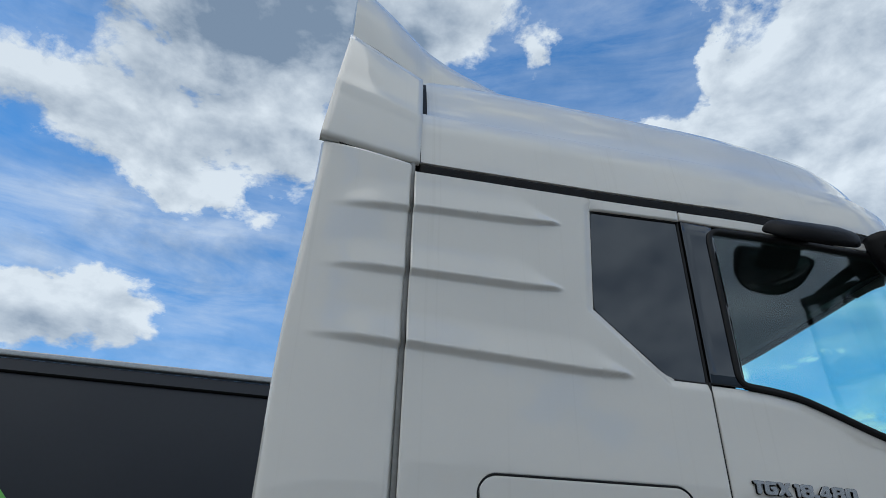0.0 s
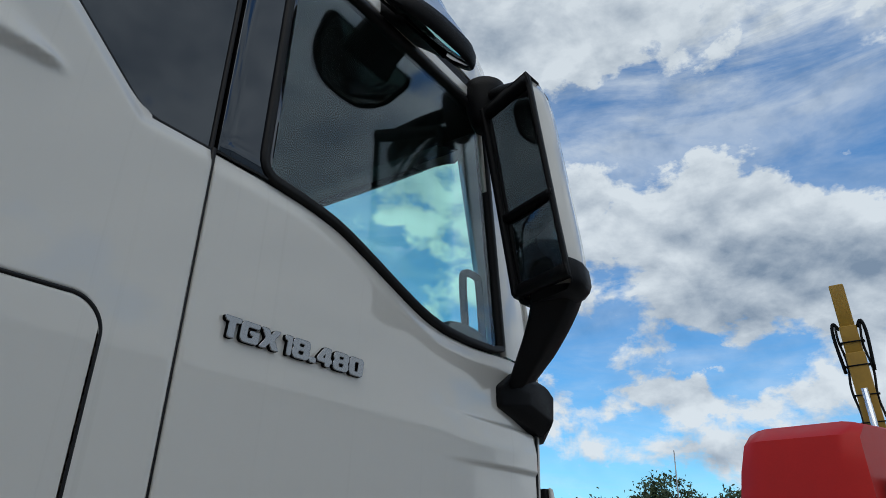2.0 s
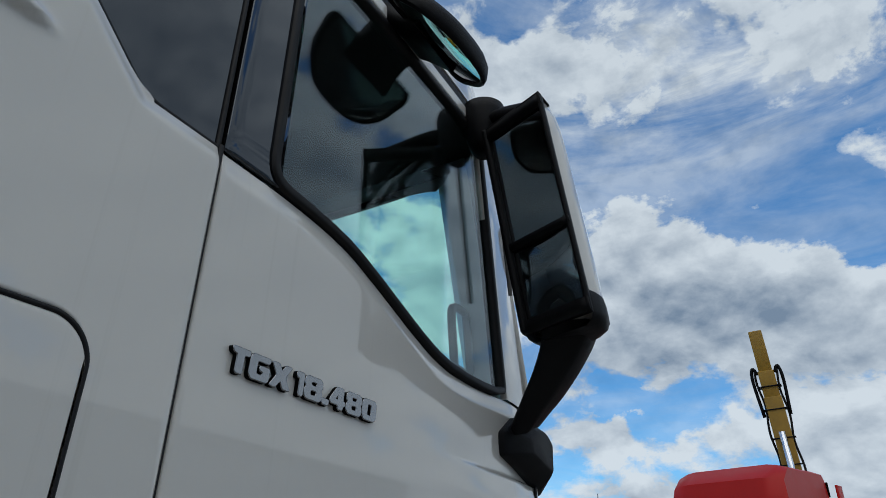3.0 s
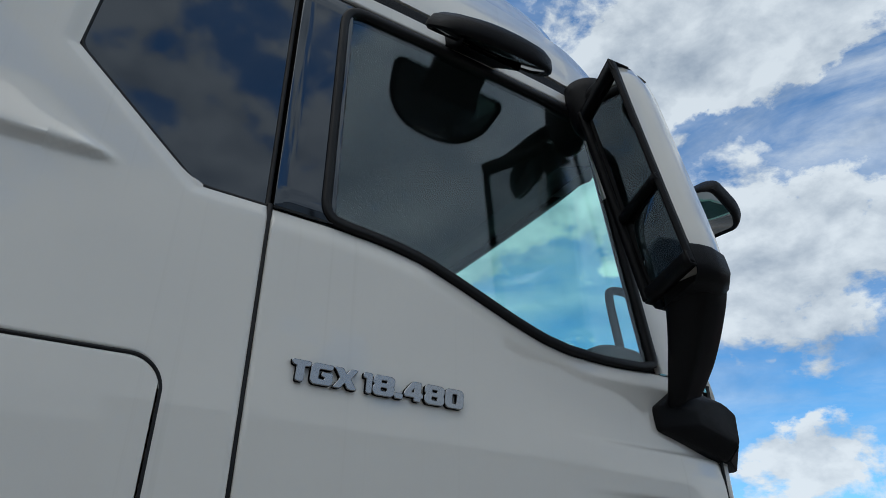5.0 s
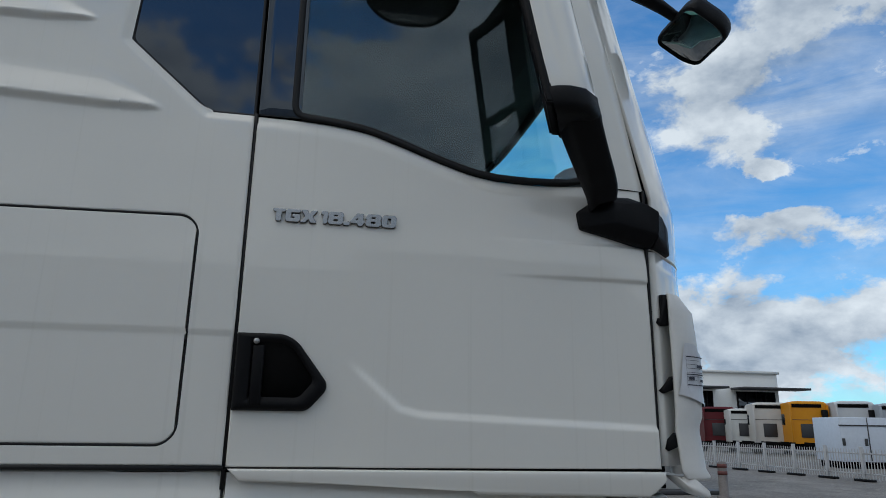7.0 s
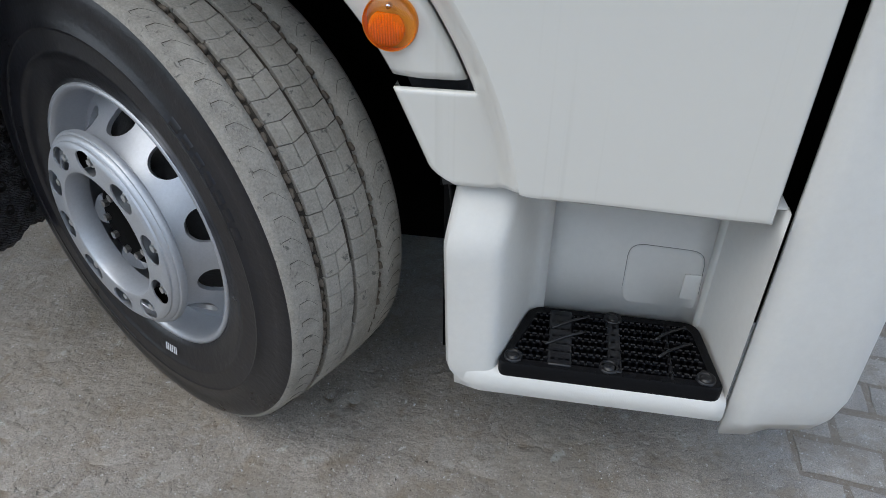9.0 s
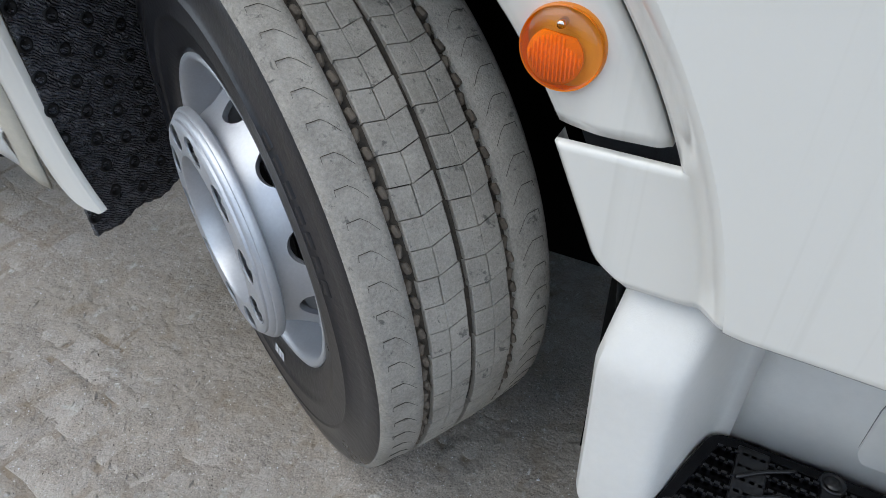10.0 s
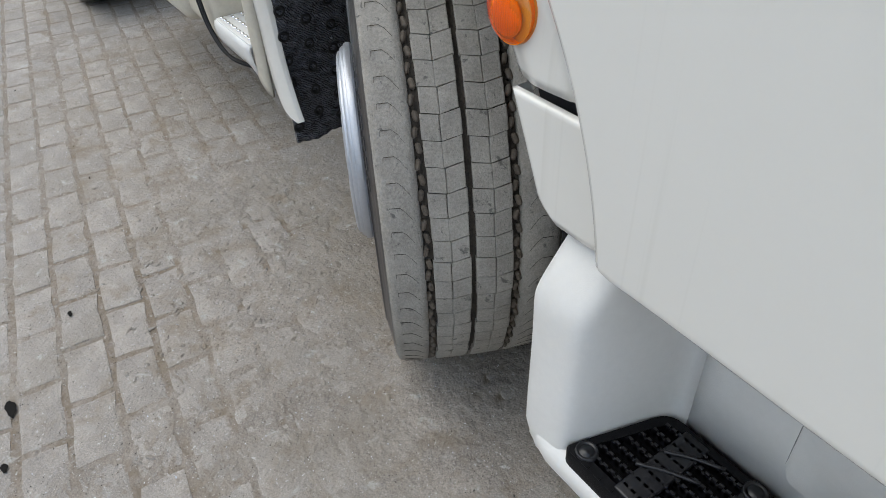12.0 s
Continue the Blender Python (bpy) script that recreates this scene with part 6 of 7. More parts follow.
    # faceted pod and its end cap round the corner
    for name, corners, bend, label in (
            ("mirror_pod", [(0.948, 2.284), (0.985, 2.310), (1.012, 2.330), (1.060, 2.338), (1.112, 2.339), (1.140, 2.329), (1.187, 2.301), (1.179, 2.182), (1.157, 2.186), (1.075, 2.204), (0.957, 2.231)], 0.0, "black mirror foot on the door corner"),
            ("mirror_pod_cap", [(1.190, 2.304), (1.232, 2.292), (1.255, 2.257), (1.256, 2.172), (1.182, 2.184)], 0.52, "black end cap of the mirror foot")):
        bm = bmesh.new()
        shape = rounded(corners, 0.008 if bend == 0.0 else 0.004, 3)
        loops = []
        for s, dy in ((1.0, 0.05), (1.0, -0.010), (0.992, -0.017), (0.965, -0.023), (0.62, -0.050), (0.56, -0.052)):
            cx, cz = (1.200, 2.275) if bend == 0.0 else (1.194, 2.262)
            loops.append([bm.verts.new(((x - cx) * s + cx, 0.012 + dy * (1.0 if bend == 0.0 else 0.92) + bend * max(0.0, x - 1.19), (z - cz) * s + cz)) for x, z in shape])
        n = len(shape)
        for a, b in zip(loops, loops[1:]):
            for i in range(n):
                bm.faces.new((a[i], a[(i + 1) % n], b[(i + 1) % n], b[i]))
        bm.faces.new(loops[-1])
        part(name, bm, BLACK, truck, label, angle=32)


build_main_mirror()


def build_kerb_mirror():
    """A flat D-shaped shell that leans out and down from the roof edge, glass towards the door."""
    ax = Vector((1.0, -0.035, 0.02)).normalized()
    down = Vector((0.0, -0.74, -0.67))
    down = (down - ax * down.dot(ax)).normalized()
    face = down.cross(ax)
    if face.y < 0:
        face = -face
    m = Matrix.Translation((0.447, -0.049, 3.081)) @ Matrix((ax, down, face)).transposed().to_4x4()
    shape = rounded([(-0.160, 0.000), (0.160, 0.000), (0.172, 0.022), (0.150, 0.108), (0.085, 0.158), (0.0, 0.168), (-0.085, 0.158), (-0.150, 0.108), (-0.172, 0.022)],
                    [0.02, 0.02, 0.02, 0.035, 0.04, 0.05, 0.04, 0.035, 0.02], 4)
    n = len(shape)

    def loop(bm, s, w, shift=0.0):
        return [bm.verts.new((x * s, (y - 0.078) * s + 0.078 + shift, w)) for x, y in shape]
    bm = bmesh.new()
    loops = [loop(bm, s, w, d) for s, w, d in ((0.90, -0.004, 0), (0.91, 0.002, 0), (0.965, 0.004, 0), (1.0, -0.002, 0), (0.995, -0.012, 0), (0.94, -0.030, -0.004), (0.82, -0.042, -0.008), (0.56, -0.049, -0.010), (0.25, -0.051, -0.010))]
    for a, b in zip(loops, loops[1:]):
        for i in range(n):
            bm.faces.new((a[i], a[(i + 1) % n], b[(i + 1) % n], b[i]))
    bm.faces.new(loops[-1])
    bmesh.ops.recalc_face_normals(bm, faces=bm.faces)
    bmesh.ops.transform(bm, matrix=m, verts=bm.verts)
    km = part("kerb_mirror", bm, BLACK, truck, "black kerb view mirror over the door window", angle=40)
    bm = bmesh.new()
    loops = [loop(bm, s, -0.004 + 0.012 * (1 - s * s)) for s in (0.91, 0.7, 0.45, 0.2)]
    for a, b in zip(loops, loops[1:]):
        for i in range(n):
            bm.faces.new((a[i], a[(i + 1) % n], b[(i + 1) % n], b[i]))
    bm.faces.new(loops[-1])
    bmesh.ops.transform(bm, matrix=m, verts=bm.verts)
    part("kerb_mirror_glass", bm, MIRROR, km, "curved mirror glass facing down")
    bm = bmesh.new()
    rows = []
    for t in even(8):
        y, z = -0.095 + 0.125 * t, 3.040 + 0.105 * t
        w = 0.085 - 0.012 * math.sin(3.1416 * t)
        rows.append([(0.447 - w, y + 0.012, z - 0.012), (0.447 - w, y - 0.012, z + 0.012), (0.447 + w, y - 0.012, z + 0.016), (0.447 + w, y + 0.012, z - 0.008), (0.447 - w, y + 0.012, z - 0.012)])
    grid_faces(bm, rows)
    part("kerb_mirror_arm", bm, BLACK, km)


build_kerb_mirror()


def build_front_mirror():
    bm = bmesh.new()
    line = spline([(1.03, 0.06, 3.185), (1.10, 0.058, 3.166), (1.20, 0.075, 3.148), (1.30, 0.10, 3.125), (1.38, 0.12, 3.10), (1.44, 0.138, 3.08)], 5)
    add_tube(bm, line, [0.046 - 0.026 * smooth_step(0, 22, i) for i in range(len(line))], 14, flat=1.0)
    fm = part("front_mirror", bm, BLACK, truck, "black front view mirror on a curved arm")
    bm = bmesh.new()
    add_prism(bm, [(0.975, 3.262), (1.01, 3.262), (1.055, 3.20), (1.085, 3.10), (1.06, 3.09), (1.02, 3.17)], 0.012, 0.08, bevel=0.012, seg=3)
    part("mirror_bracket", bm, BLACK, fm, "black bracket on the roof corner")
    nz = Vector((0.54, -0.17, 0.83)).normalized()
    ny = Vector((0.10, 0.97, 0.12))
    ny = (ny - nz * ny.dot(nz)).normalized()
    nx = ny.cross(nz)
    m = Matrix.Translation((1.492, 0.146, 3.062)) @ Matrix((nx, ny, nz)).transposed().to_4x4()
    shape = rounded([(-0.078, -0.152), (0.040, -0.152), (0.092, -0.120), (0.096, 0.120), (0.040, 0.152), (-0.078, 0.152), (-0.096, 0.110), (-0.096, -0.110)], [0.02, 0.03, 0.03, 0.03, 0.03, 0.02, 0.02, 0.02], 4)
    n = len(shape)

    def loop(bm, s, w):
        return [bm.verts.new((x * s, y * s, w)) for x, y in shape]
    bm = bmesh.new()
    loops = [loop(bm, s, w) for s, w in ((0.88, -0.030), (0.89, -0.038), (0.95, -0.042), (0.99, -0.036), (1.0, -0.022), (0.97, 0.004), (0.88, 0.026), (0.68, 0.040), (0.3, 0.046))]
    for a, b in zip(loops, loops[1:]):
        for i in range(n):
            bm.faces.new((a[i], a[(i + 1) % n], b[(i + 1) % n], b[i]))
    bm.faces.new(loops[-1])
    bmesh.ops.recalc_face_normals(bm, faces=bm.faces)
    bmesh.ops.transform(bm, matrix=m, verts=bm.verts)
    part("mirror_housing", bm, BLACK, fm, angle=40)
    bm = bmesh.new()
    loops = [loop(bm, s, -0.032 - 0.014 * (1 - s * s)) for s in (0.89, 0.75, 0.6, 0.4, 0.2)]
    for a, b in zip(loops, loops[1:]):
        for i in range(n):
            bm.faces.new((a[i], a[(i + 1) % n], b[(i + 1) % n], b[i]))
    bm.faces.new(loops[-1])
    bmesh.ops.transform(bm, matrix=m, verts=bm.verts)
    part("front_mirror_glass", bm, MIRROR, fm, "curved mirror glass")


build_front_mirror()


# ---- yard: trailer alongside, red truck, crane, buildings, fence, trucks, trees ----
def build_trailer():
    t = empty("box_trailer", "dark blue-black box trailer with silver top rail parked alongside", "trailer")
    dark = material("dark_navy_panel", (0.007, 0.010, 0.017), rough=0.55, vary=0.12, scale=1.5, fine=20)
    bm = bmesh.new()
    add_box(bm, -12.5, 1.0, 4.60, 7.1, 1.0, 3.94, bevel=0.02)
    part("trailer_body", bm, dark, t)
    bm = bmesh.new()
    add_box(bm, -12.5, 1.0, 4.585, 4.66, 3.95, 4.01, bevel=0.012)
    part("top_rail", bm, STEEL, t, "silver aluminium top rail")
    # near-black strip laid on the face in place of a cut groove
    bm = bmesh.new()
    add_box(bm, -12.5, 1.0, 4.590, 4.60, 3.80, 3.825)
    part("groove_strip", bm, DARK, t, "near-black strip drawn as a groove under the top rail")
    bm = bmesh.new()
    add_prism(bm, [(-6.2, 1.05), (-1.6, 1.05), (-3.35, 2.87), (-6.2, 2.87)], 4.594, 4.598)
    part("livery_panel", bm, material("green_livery", (0.12, 0.42, 0.07), rough=0.4, vary=0.1), t, "green painted livery panel")
    for x in (-11.2, -9.9, -8.6):
        bm = bmesh.new()
        add_lathe(bm, [(-0.15, 0.25), (-0.16, 0.4), (-0.13, 0.5), (0.13, 0.5), (0.16, 0.4), (0.15, 0.25), (-0.15, 0.25)], 32, m=pose(x, 4.85, 0.501))
        part("trailer_tyre", bm, SIDEWALL, t)
    bm = bmesh.new()
    add_box(bm, -11.6, -8.2, 5.3, 6.4, 0.7, 1.0)
    add_box(bm, -1.0, -0.8, 4.9, 5.05, 0.0, 1.0)
    part("trailer_frame", bm, DARK, t)


build_trailer()


def build_parked_trailer(x0, x1, y, top, color, label):
    """A box trailer whose side faces the truck across the lane."""
    t = empty("parked_trailer", label, "trailer", "trailers across the lane", pose(x0, y, 0))
    skin = material("trailer_skin", color, rough=0.5, vary=0.06, scale=1.2, fine=14)
    L = x1 - x0
    bm = bmesh.new()
    add_box(bm, 0, L, -2.5, 0, 1.15, top, bevel=0.03)
    part("trailer_body", bm, skin, t)
    for z in (1.10, top - 0.06):
        bm = bmesh.new()
        add_box(bm, -0.02, L + 0.02, -0.02, 0.03, z, z + 0.10, bevel=0.01)
        part("side_rail", bm, STEEL, t)
    for k in range(int(L / 1.3)):
        bm = bmesh.new()
        add_box(bm, 0.6 + k * 1.3, 0.66 + k * 1.3, 0.0, 0.02, 1.2, top - 0.06)
        part("side_post", bm, GREY, t)
    for x in ((1.2, 2.5, 3.8) if L > 6 else (1.2,)):
        bm = bmesh.new()
        add_lathe(bm, [(-0.15, 0.25), (-0.16, 0.4), (-0.13, 0.5), (0.13, 0.5), (0.16, 0.4), (0.15, 0.25), (-0.15, 0.25)], 28, m=pose(x, -0.25, 0.501))
        part("trailer_tyre", bm, SIDEWALL, t)
    bm = bmesh.new()
    add_box(bm, 0.3, L - 0.3, -1.9, -0.6, 0.75, 1.15)
    add_box(bm, L - 1.2, L - 1.0, -0.5, -0.35, 0.0, 1.15)
    part("trailer_frame", bm, DARK, t)


build_parked_trailer(-13.2, 0.55, -8.2, 3.85, (0.60, 0.60, 0.60), "light grey box trailer parked across the lane")
build_parked_trailer(0.62, 13.5, -8.0, 4.15, (0.68, 0.67, 0.64), "white box trailer parked across the lane")


def cab(name, label, color, m, group="", length=2.2, height=3.6, visor=True, screen=0.80, taper=0.0):
    """A parked truck cab facing its local +x, its near floor corner at the origin of m."""
    paint = material(name + "_paint", color, rough=0.42, vary=0.05, scale=2, fine=30, coat=0.05, spec=0.2)
    t = empty(name, label, "truck", group, m)
    bm = bmesh.new()
    rows = []
    for y in steps(0, 2.4, 12):
        e = min(y, 2.4 - y)
        r = 0.10 * (1 - smooth_step(0, 0.3, e))
        rows.append([(-r * 0 - length, y, 0.75), (0 - r, y, 0.75), (0.04 - r, y, 1.6), (0.0 - r, y, 2.0), (-0.10 - r, y, height * 0.80 - r * 0.3), (-0.20 - r, y, height * 0.92 - r * 0.5), (-0.55, y, height * 0.985 - r), (-length + 0.1, y, height - r), (-length, y, height - 0.1 - r), (-length, y, 0.75)])
    for row in rows:
        for i, (x, y, z) in enumerate(row):
            row[i] = (x, 1.2 + (y - 1.2) * (1 - taper * smooth_step(height * 0.6, height * 0.92, z)), z)
    vs = grid_faces(bm, rows)
    bm.faces.new(vs[0][:-1])
    bm.faces.new(vs[-1][-2::-1])
    part("cab_body", bm, paint, t, angle=35)
    bm = bmesh.new()
    rows = [[(-0.012 - 0.11 * k, y, 2.02 + k * (height * screen - 2.06)) for k in even(4)] for y in steps(0.22, 2.18, 10)]
    grid_faces(bm, [[(x + 0.02, y, z) for x, y, z in row] for row in rows])
    part("windscreen", bm, GLOSS, t, "dark windscreen")
    bm = bmesh.new()
    rows = [[(x + 0.012, y, z) for x, z in ((0.0, 0.98), (0.022, 1.3), (0.034, 1.55))] for y in steps(0.45, 1.95, 4)]
    grid_faces(bm, rows)
    part("grille", bm, BLACK, t, "black front grille")
    if visor:
        bm = bmesh.new()
        add_box(bm, -0.26, -0.02, 0.25, 2.15, height * 0.82, height * 0.85, bevel=0.02)
        part("sun_visor", bm, BLACK, t, "dark sun visor")
    bm = bmesh.new()
    add_box(bm, -length - 0.30, -length - 0.002, 0.06, 0.42, 0.9, height * 0.84, bevel=0.05)
    part("air_intake", bm, BLACK, t, "black air intake on the cab's back")
    # solid near-black slab stands in for the shade in the roof opening
    bm = bmesh.new()
    add_box(bm, -length - 0.03, -length - 0.002, 0.35, 2.25, height * 0.88, height * 0.945, bevel=0.01)
    part("roof_gap_slab", bm, DARK, t, "near-black slab painting the shaded opening under the roof fairing")
    for y0, y1 in ((-0.012, 0.03), (2.37, 2.412)):
        bm = bmesh.new()
        add_box(bm, -length - 0.24, -length + 0.02, y0, y1, 0.95, height * 0.93, bevel=0.012)
        part("side_fairing", bm, paint, t)
    # raised dark grey boxes on the back face
    bm = bmesh.new()
    add_box(bm, -length - 0.05, -length - 0.002, 0.9, 1.8, 1.15, 2.05, bevel=0.02)
    add_box(bm, -length - 0.02, -length - 0.002, 0.5, 2.3, 2.30, 2.33)
    part("back_dark_panel", bm, GREY, t, "dark grey panel and bar on the cab's back")
    for y in (-0.008, 2.408):
        bm = bmesh.new()
        add_prism(bm, rounded([(-0.35, 2.0), (-0.52, height * 0.76), (-1.15, height * 0.76), (-1.15, 1.95)], 0.06), y - 0.006, y + 0.006)
        part("side_window", bm, GLOSS, t, "dark side window")
    for y in (0.15, 2.25):
        bm = bmesh.new()
        add_lathe(bm, [(-0.14, 0.3), (-0.15, 0.42), (-0.12, 0.5), (0.12, 0.5), (0.15, 0.42), (0.14, 0.3), (-0.14, 0.3)], 28, m=pose(-1.35, y, 0.501))
        part("tyre", bm, SIDEWALL, t)
    bm = bmesh.new()
    add_box(bm, -length - 2.6, -0.2, 0.7, 0.8, 0.55, 0.85)
    add_box(bm, -length - 2.6, -0.2, 1.6, 1.7, 0.55, 0.85)
    add_box(bm, -1.42, -1.28, 0.2, 2.2, 0.4, 0.6)
    part("frame", bm, DARK, t)
    bm = bmesh.new()
    add_box(bm, -0.05, 0.07, 0.05, 2.35, 0.25, 0.98, bevel=0.05)
    part("bumper", bm, GREY, t)
    for y in (-0.18, 2.58):
        bm = bmesh.new()
        add_box(bm, -0.25, -0.10, y - 0.11, y + 0.11, 1.95, 2.7, bevel=0.04)
        add_box(bm, -0.2, -0.14, min(y, 0.1), max(y, 0.1) if y < 0 else y, 2.60, 2.64) if y < 0 else add_box(bm, -0.2, -0.14, 2.3, y, 2.60, 2.64)
        part("wing_mirror", bm, BLACK, t, "black wing mirror")
    return t


red = cab("red_truck", "red tractor truck with high roof facing the camera", (0.46, 0.010, 0.007), pose(12.9, 2.15, 0, 0, 0, 162), height=4.05, visor=False, screen=0.66, taper=0.16)


def build_crane():
    t = empty("mobile_crane", "yellow telescopic crane boom raised behind the red truck", "crane")
    yellow = material("crane_yellow", (0.34, 0.185, 0.012), rough=0.5, vary=0.10, scale=3, fine=9)
    base, tip = Vector((21.2, -0.10, 1.6)), Vector((20.2, 0.27, 8.86))
    d = (tip - base).normalized()
    side = d.cross(Vector((1, 0, 0))).normalized()
    fwd = side.cross(d)
    fr = Matrix((side, fwd, d)).transposed().to_4x4()
    for a, b, w in ((0.0, 0.74, 0.46), (0.70, 0.84, 0.42), (0.82, 1.0, 0.36)):
        bm = bmesh.new()
        L = (tip - base).length
        add_box(bm, -w / 2, w / 2, -w / 2, w / 2, L * a, L * b, bevel=0.03)
        bmesh.ops.transform(bm, matrix=Matrix.Translation(base) @ fr, verts=bm.verts)
        part("boom_section", bm, yellow, t)
    for s in (-1, 1):
        bm = bmesh.new()
        pts = [base + d * (7.12 * v) + side * s * (0.28 + 0.035 * math.sin(v * 31 + s)) for v in steps(0.25, 0.87, 40)]
        add_tube(bm, pts, 0.032, 6)
        part("boom_hose", bm, RUBBER, t, "black hydraulic hoses along the boom")
        bm = bmesh.new()
        add_tube(bm, spline([base + d * 4.9 + side * s * 0.34, base + d * 5.9 + side * s * 0.40, base + d * 6.28 + side * s * 0.34, base + d * 6.1 + side * s * 0.22], 5), 0.045, 8)
        part("hose_reel", bm, BLACK, t)
    for v in (0.50, 0.60, 0.71, 0.80):
        bm = bmesh.new()
        add_box(bm, -0.31, 0.31, -0.25, 0.25, 7.12 * v, 7.12 * v + 0.035)
        bmesh.ops.transform(bm, matrix=Matrix.Translation(base) @ fr, verts=bm.verts)
        part("boom_bracket", bm, BLACK, t)
    bm = bmesh.new()
    add_tube(bm, [base + d * 1.2 - Vector((0.42, 0, 0)), base + d * 4.4 - Vector((0.36, 0, 0))], 0.09, 10)
    part("boom_ram", bm, CHROME, t, "bright steel hydraulic ram")
    bm = bmesh.new()
    add_box(bm, 19.6, 24.5, -1.4, 1.2, 0.6, 1.7, bevel=0.08)
    part("crane_carrier", bm, yellow, t)
    for x in (20.4, 23.6):
        for y in (-1.2, 1.0):
            bm = bmesh.new()
            add_lathe(bm, [(-0.2, 0.2), (-0.2, 0.45), (-0.16, 0.5), (0.16, 0.5), (0.2, 0.45), (0.2, 0.2), (-0.2, 0.2)], 24, m=pose(x, y, 0.501))
            part("crane_tyre", bm, SIDEWALL, t)
    bm = bmesh.new()
    add_box(bm, 21.0, 23.4, -0.9, 0.5, 1.7, 2.9, bevel=0.1)
    part("crane_turntable", bm, BLACK, t)


build_crane()

WALL = material("white_render_wall", (0.78, 0.78, 0.76), rough=0.8, vary=0.05, scale=0.6, fine=8)


def build_buildings():
    low = empty("gate_building", "low white rendered building with dark window", "building")
    bm = bmesh.new()
    add_box(bm, 2.0, 10.35, 15.55, 21.0, 0.0, 2.84)
    part("wall", bm, WALL, low)
    bm = bmesh.new()
    add_box(bm, 1.9, 10.45, 15.45, 21.1, 2.84, 2.90)
    part("roof_edge", bm, GREY, low)
    bm = bmesh.new()
    add_box(bm, 5.0, 9.82, 15.50, 15.56, 0.74, 2.05)
    win = part("window", bm, GLOSS, low, "dark window")
    bm = bmesh.new()
    add_tube(bm, [(5.0, 15.49, 0.74), (9.82, 15.49, 0.74), (9.82, 15.49, 2.05), (5.0, 15.49, 2.05)], 0.035, 4, closed=True)
    part("window_frame", bm, BLACK, win)
    bm = bmesh.new()
    add_box(bm, 1.9, 10.7, 14.95, 15.5, 0.0, 0.10, bevel=0.02)
    tagged(part("kerb", bm, GREY), "dark concrete kerb strip along the white building", "kerb", kind="structure")
    big = empty("office_hall", "white flat-roofed hall with dark windows and canopy", "building")
    y0 = 58.0
    ax = lambda az: 0.41 + (y0 + 1.65) * math.tan(radians(az))
    bm = bmesh.new()
    add_box(bm, ax(20), ax(36.5), y0, y0 + 16, 0.0, 6.9)
    part("wall", bm, WALL, big)
    bm = bmesh.new()
    add_box(bm, ax(20) - 0.2, ax(36.5) + 0.2, y0 - 0.2, y0 + 16.2, 6.9, 7.15)
    part("roof_edge", bm, WALL, big)
    for a0, a1 in ((30.1, 31.8), (33.6, 36.2)):
        bm = bmesh.new()
        add_box(bm, ax(a0), ax(a1), y0 - 0.05, y0 + 0.1, 2.6, 5.15)
        w = part("window", bm, GLOSS, big, "dark window")
        for k in steps(0, 1, 4):
            bm = bmesh.new()
            x = ax(a0) + (ax(a1) - ax(a0)) * k
            add_box(bm, x - 0.05, x + 0.05, y0 - 0.1, y0, 2.6, 5.15)
            part("window_bar", bm, BLACK, w)
        bm = bmesh.new()
        add_box(bm, ax(a0) - 0.6, ax(a1) + (2.4 if a0 > 32 else 0.5), y0 - 2.2, y0, 5.3, 5.5)
        part("canopy", bm, GREY, big, "grey canopy over the window")


build_buildings()


def build_fence():
    """White palisade fence: posts, rails and pales."""
    pale = material("white_fence_paint", (0.46, 0.46, 0.47), rough=0.6, vary=0.12)
    a, b = Vector((16.8, 32.1, 0)), Vector((19.2, 14.7, 0))
    n = 12
    d = (b - a) / n
    ang = math.degrees(math.atan2(d.y, d.x))
    for k in range(n):
        p = a + d * k
        f = empty("palisade_fence", "white palisade fence bay on the yard edge", "fence", "fence bays", pose(p.x, p.y, 0, 0, 0, ang))
        L = d.length
        bm = bmesh.new()
        add_box(bm, -0.05, 0.05, -0.05, 0.05, 0.0, 1.14, bevel=0.01)
        part("post", bm, pale, f)
        for z in (0.22, 0.88):
            bm = bmesh.new()
            add_box(bm, 0.05, L - 0.05, -0.02, 0.02, z, z + 0.05)
            part("rail", bm, pale, f)
        me = None
        for i in range(12):
            x = 0.12 + i * (L - 0.12) / 12
            if me is None:
                bm = bmesh.new()
                add_prism(bm, [(-0.010, 0.08), (0.010, 0.08), (0.010, 1.02), (0.0, 1.06), (-0.010, 1.02)], -0.04, -0.022)
                ob = part("pale", bm, pale, f, smooth=False)
                ob.location.x = x
                me = ob.data
            else:
                ob = new("pale", me)
                ob.parent = f
                ob.location.x = x
        bm = bmesh.new()
        add_box(bm, -0.35, 0.35, -0.12, 0.12, 0.0, 0.08, bevel=0.02)
        part("foot", bm, BLACK, f, "black plastic fence foot")


build_fence()


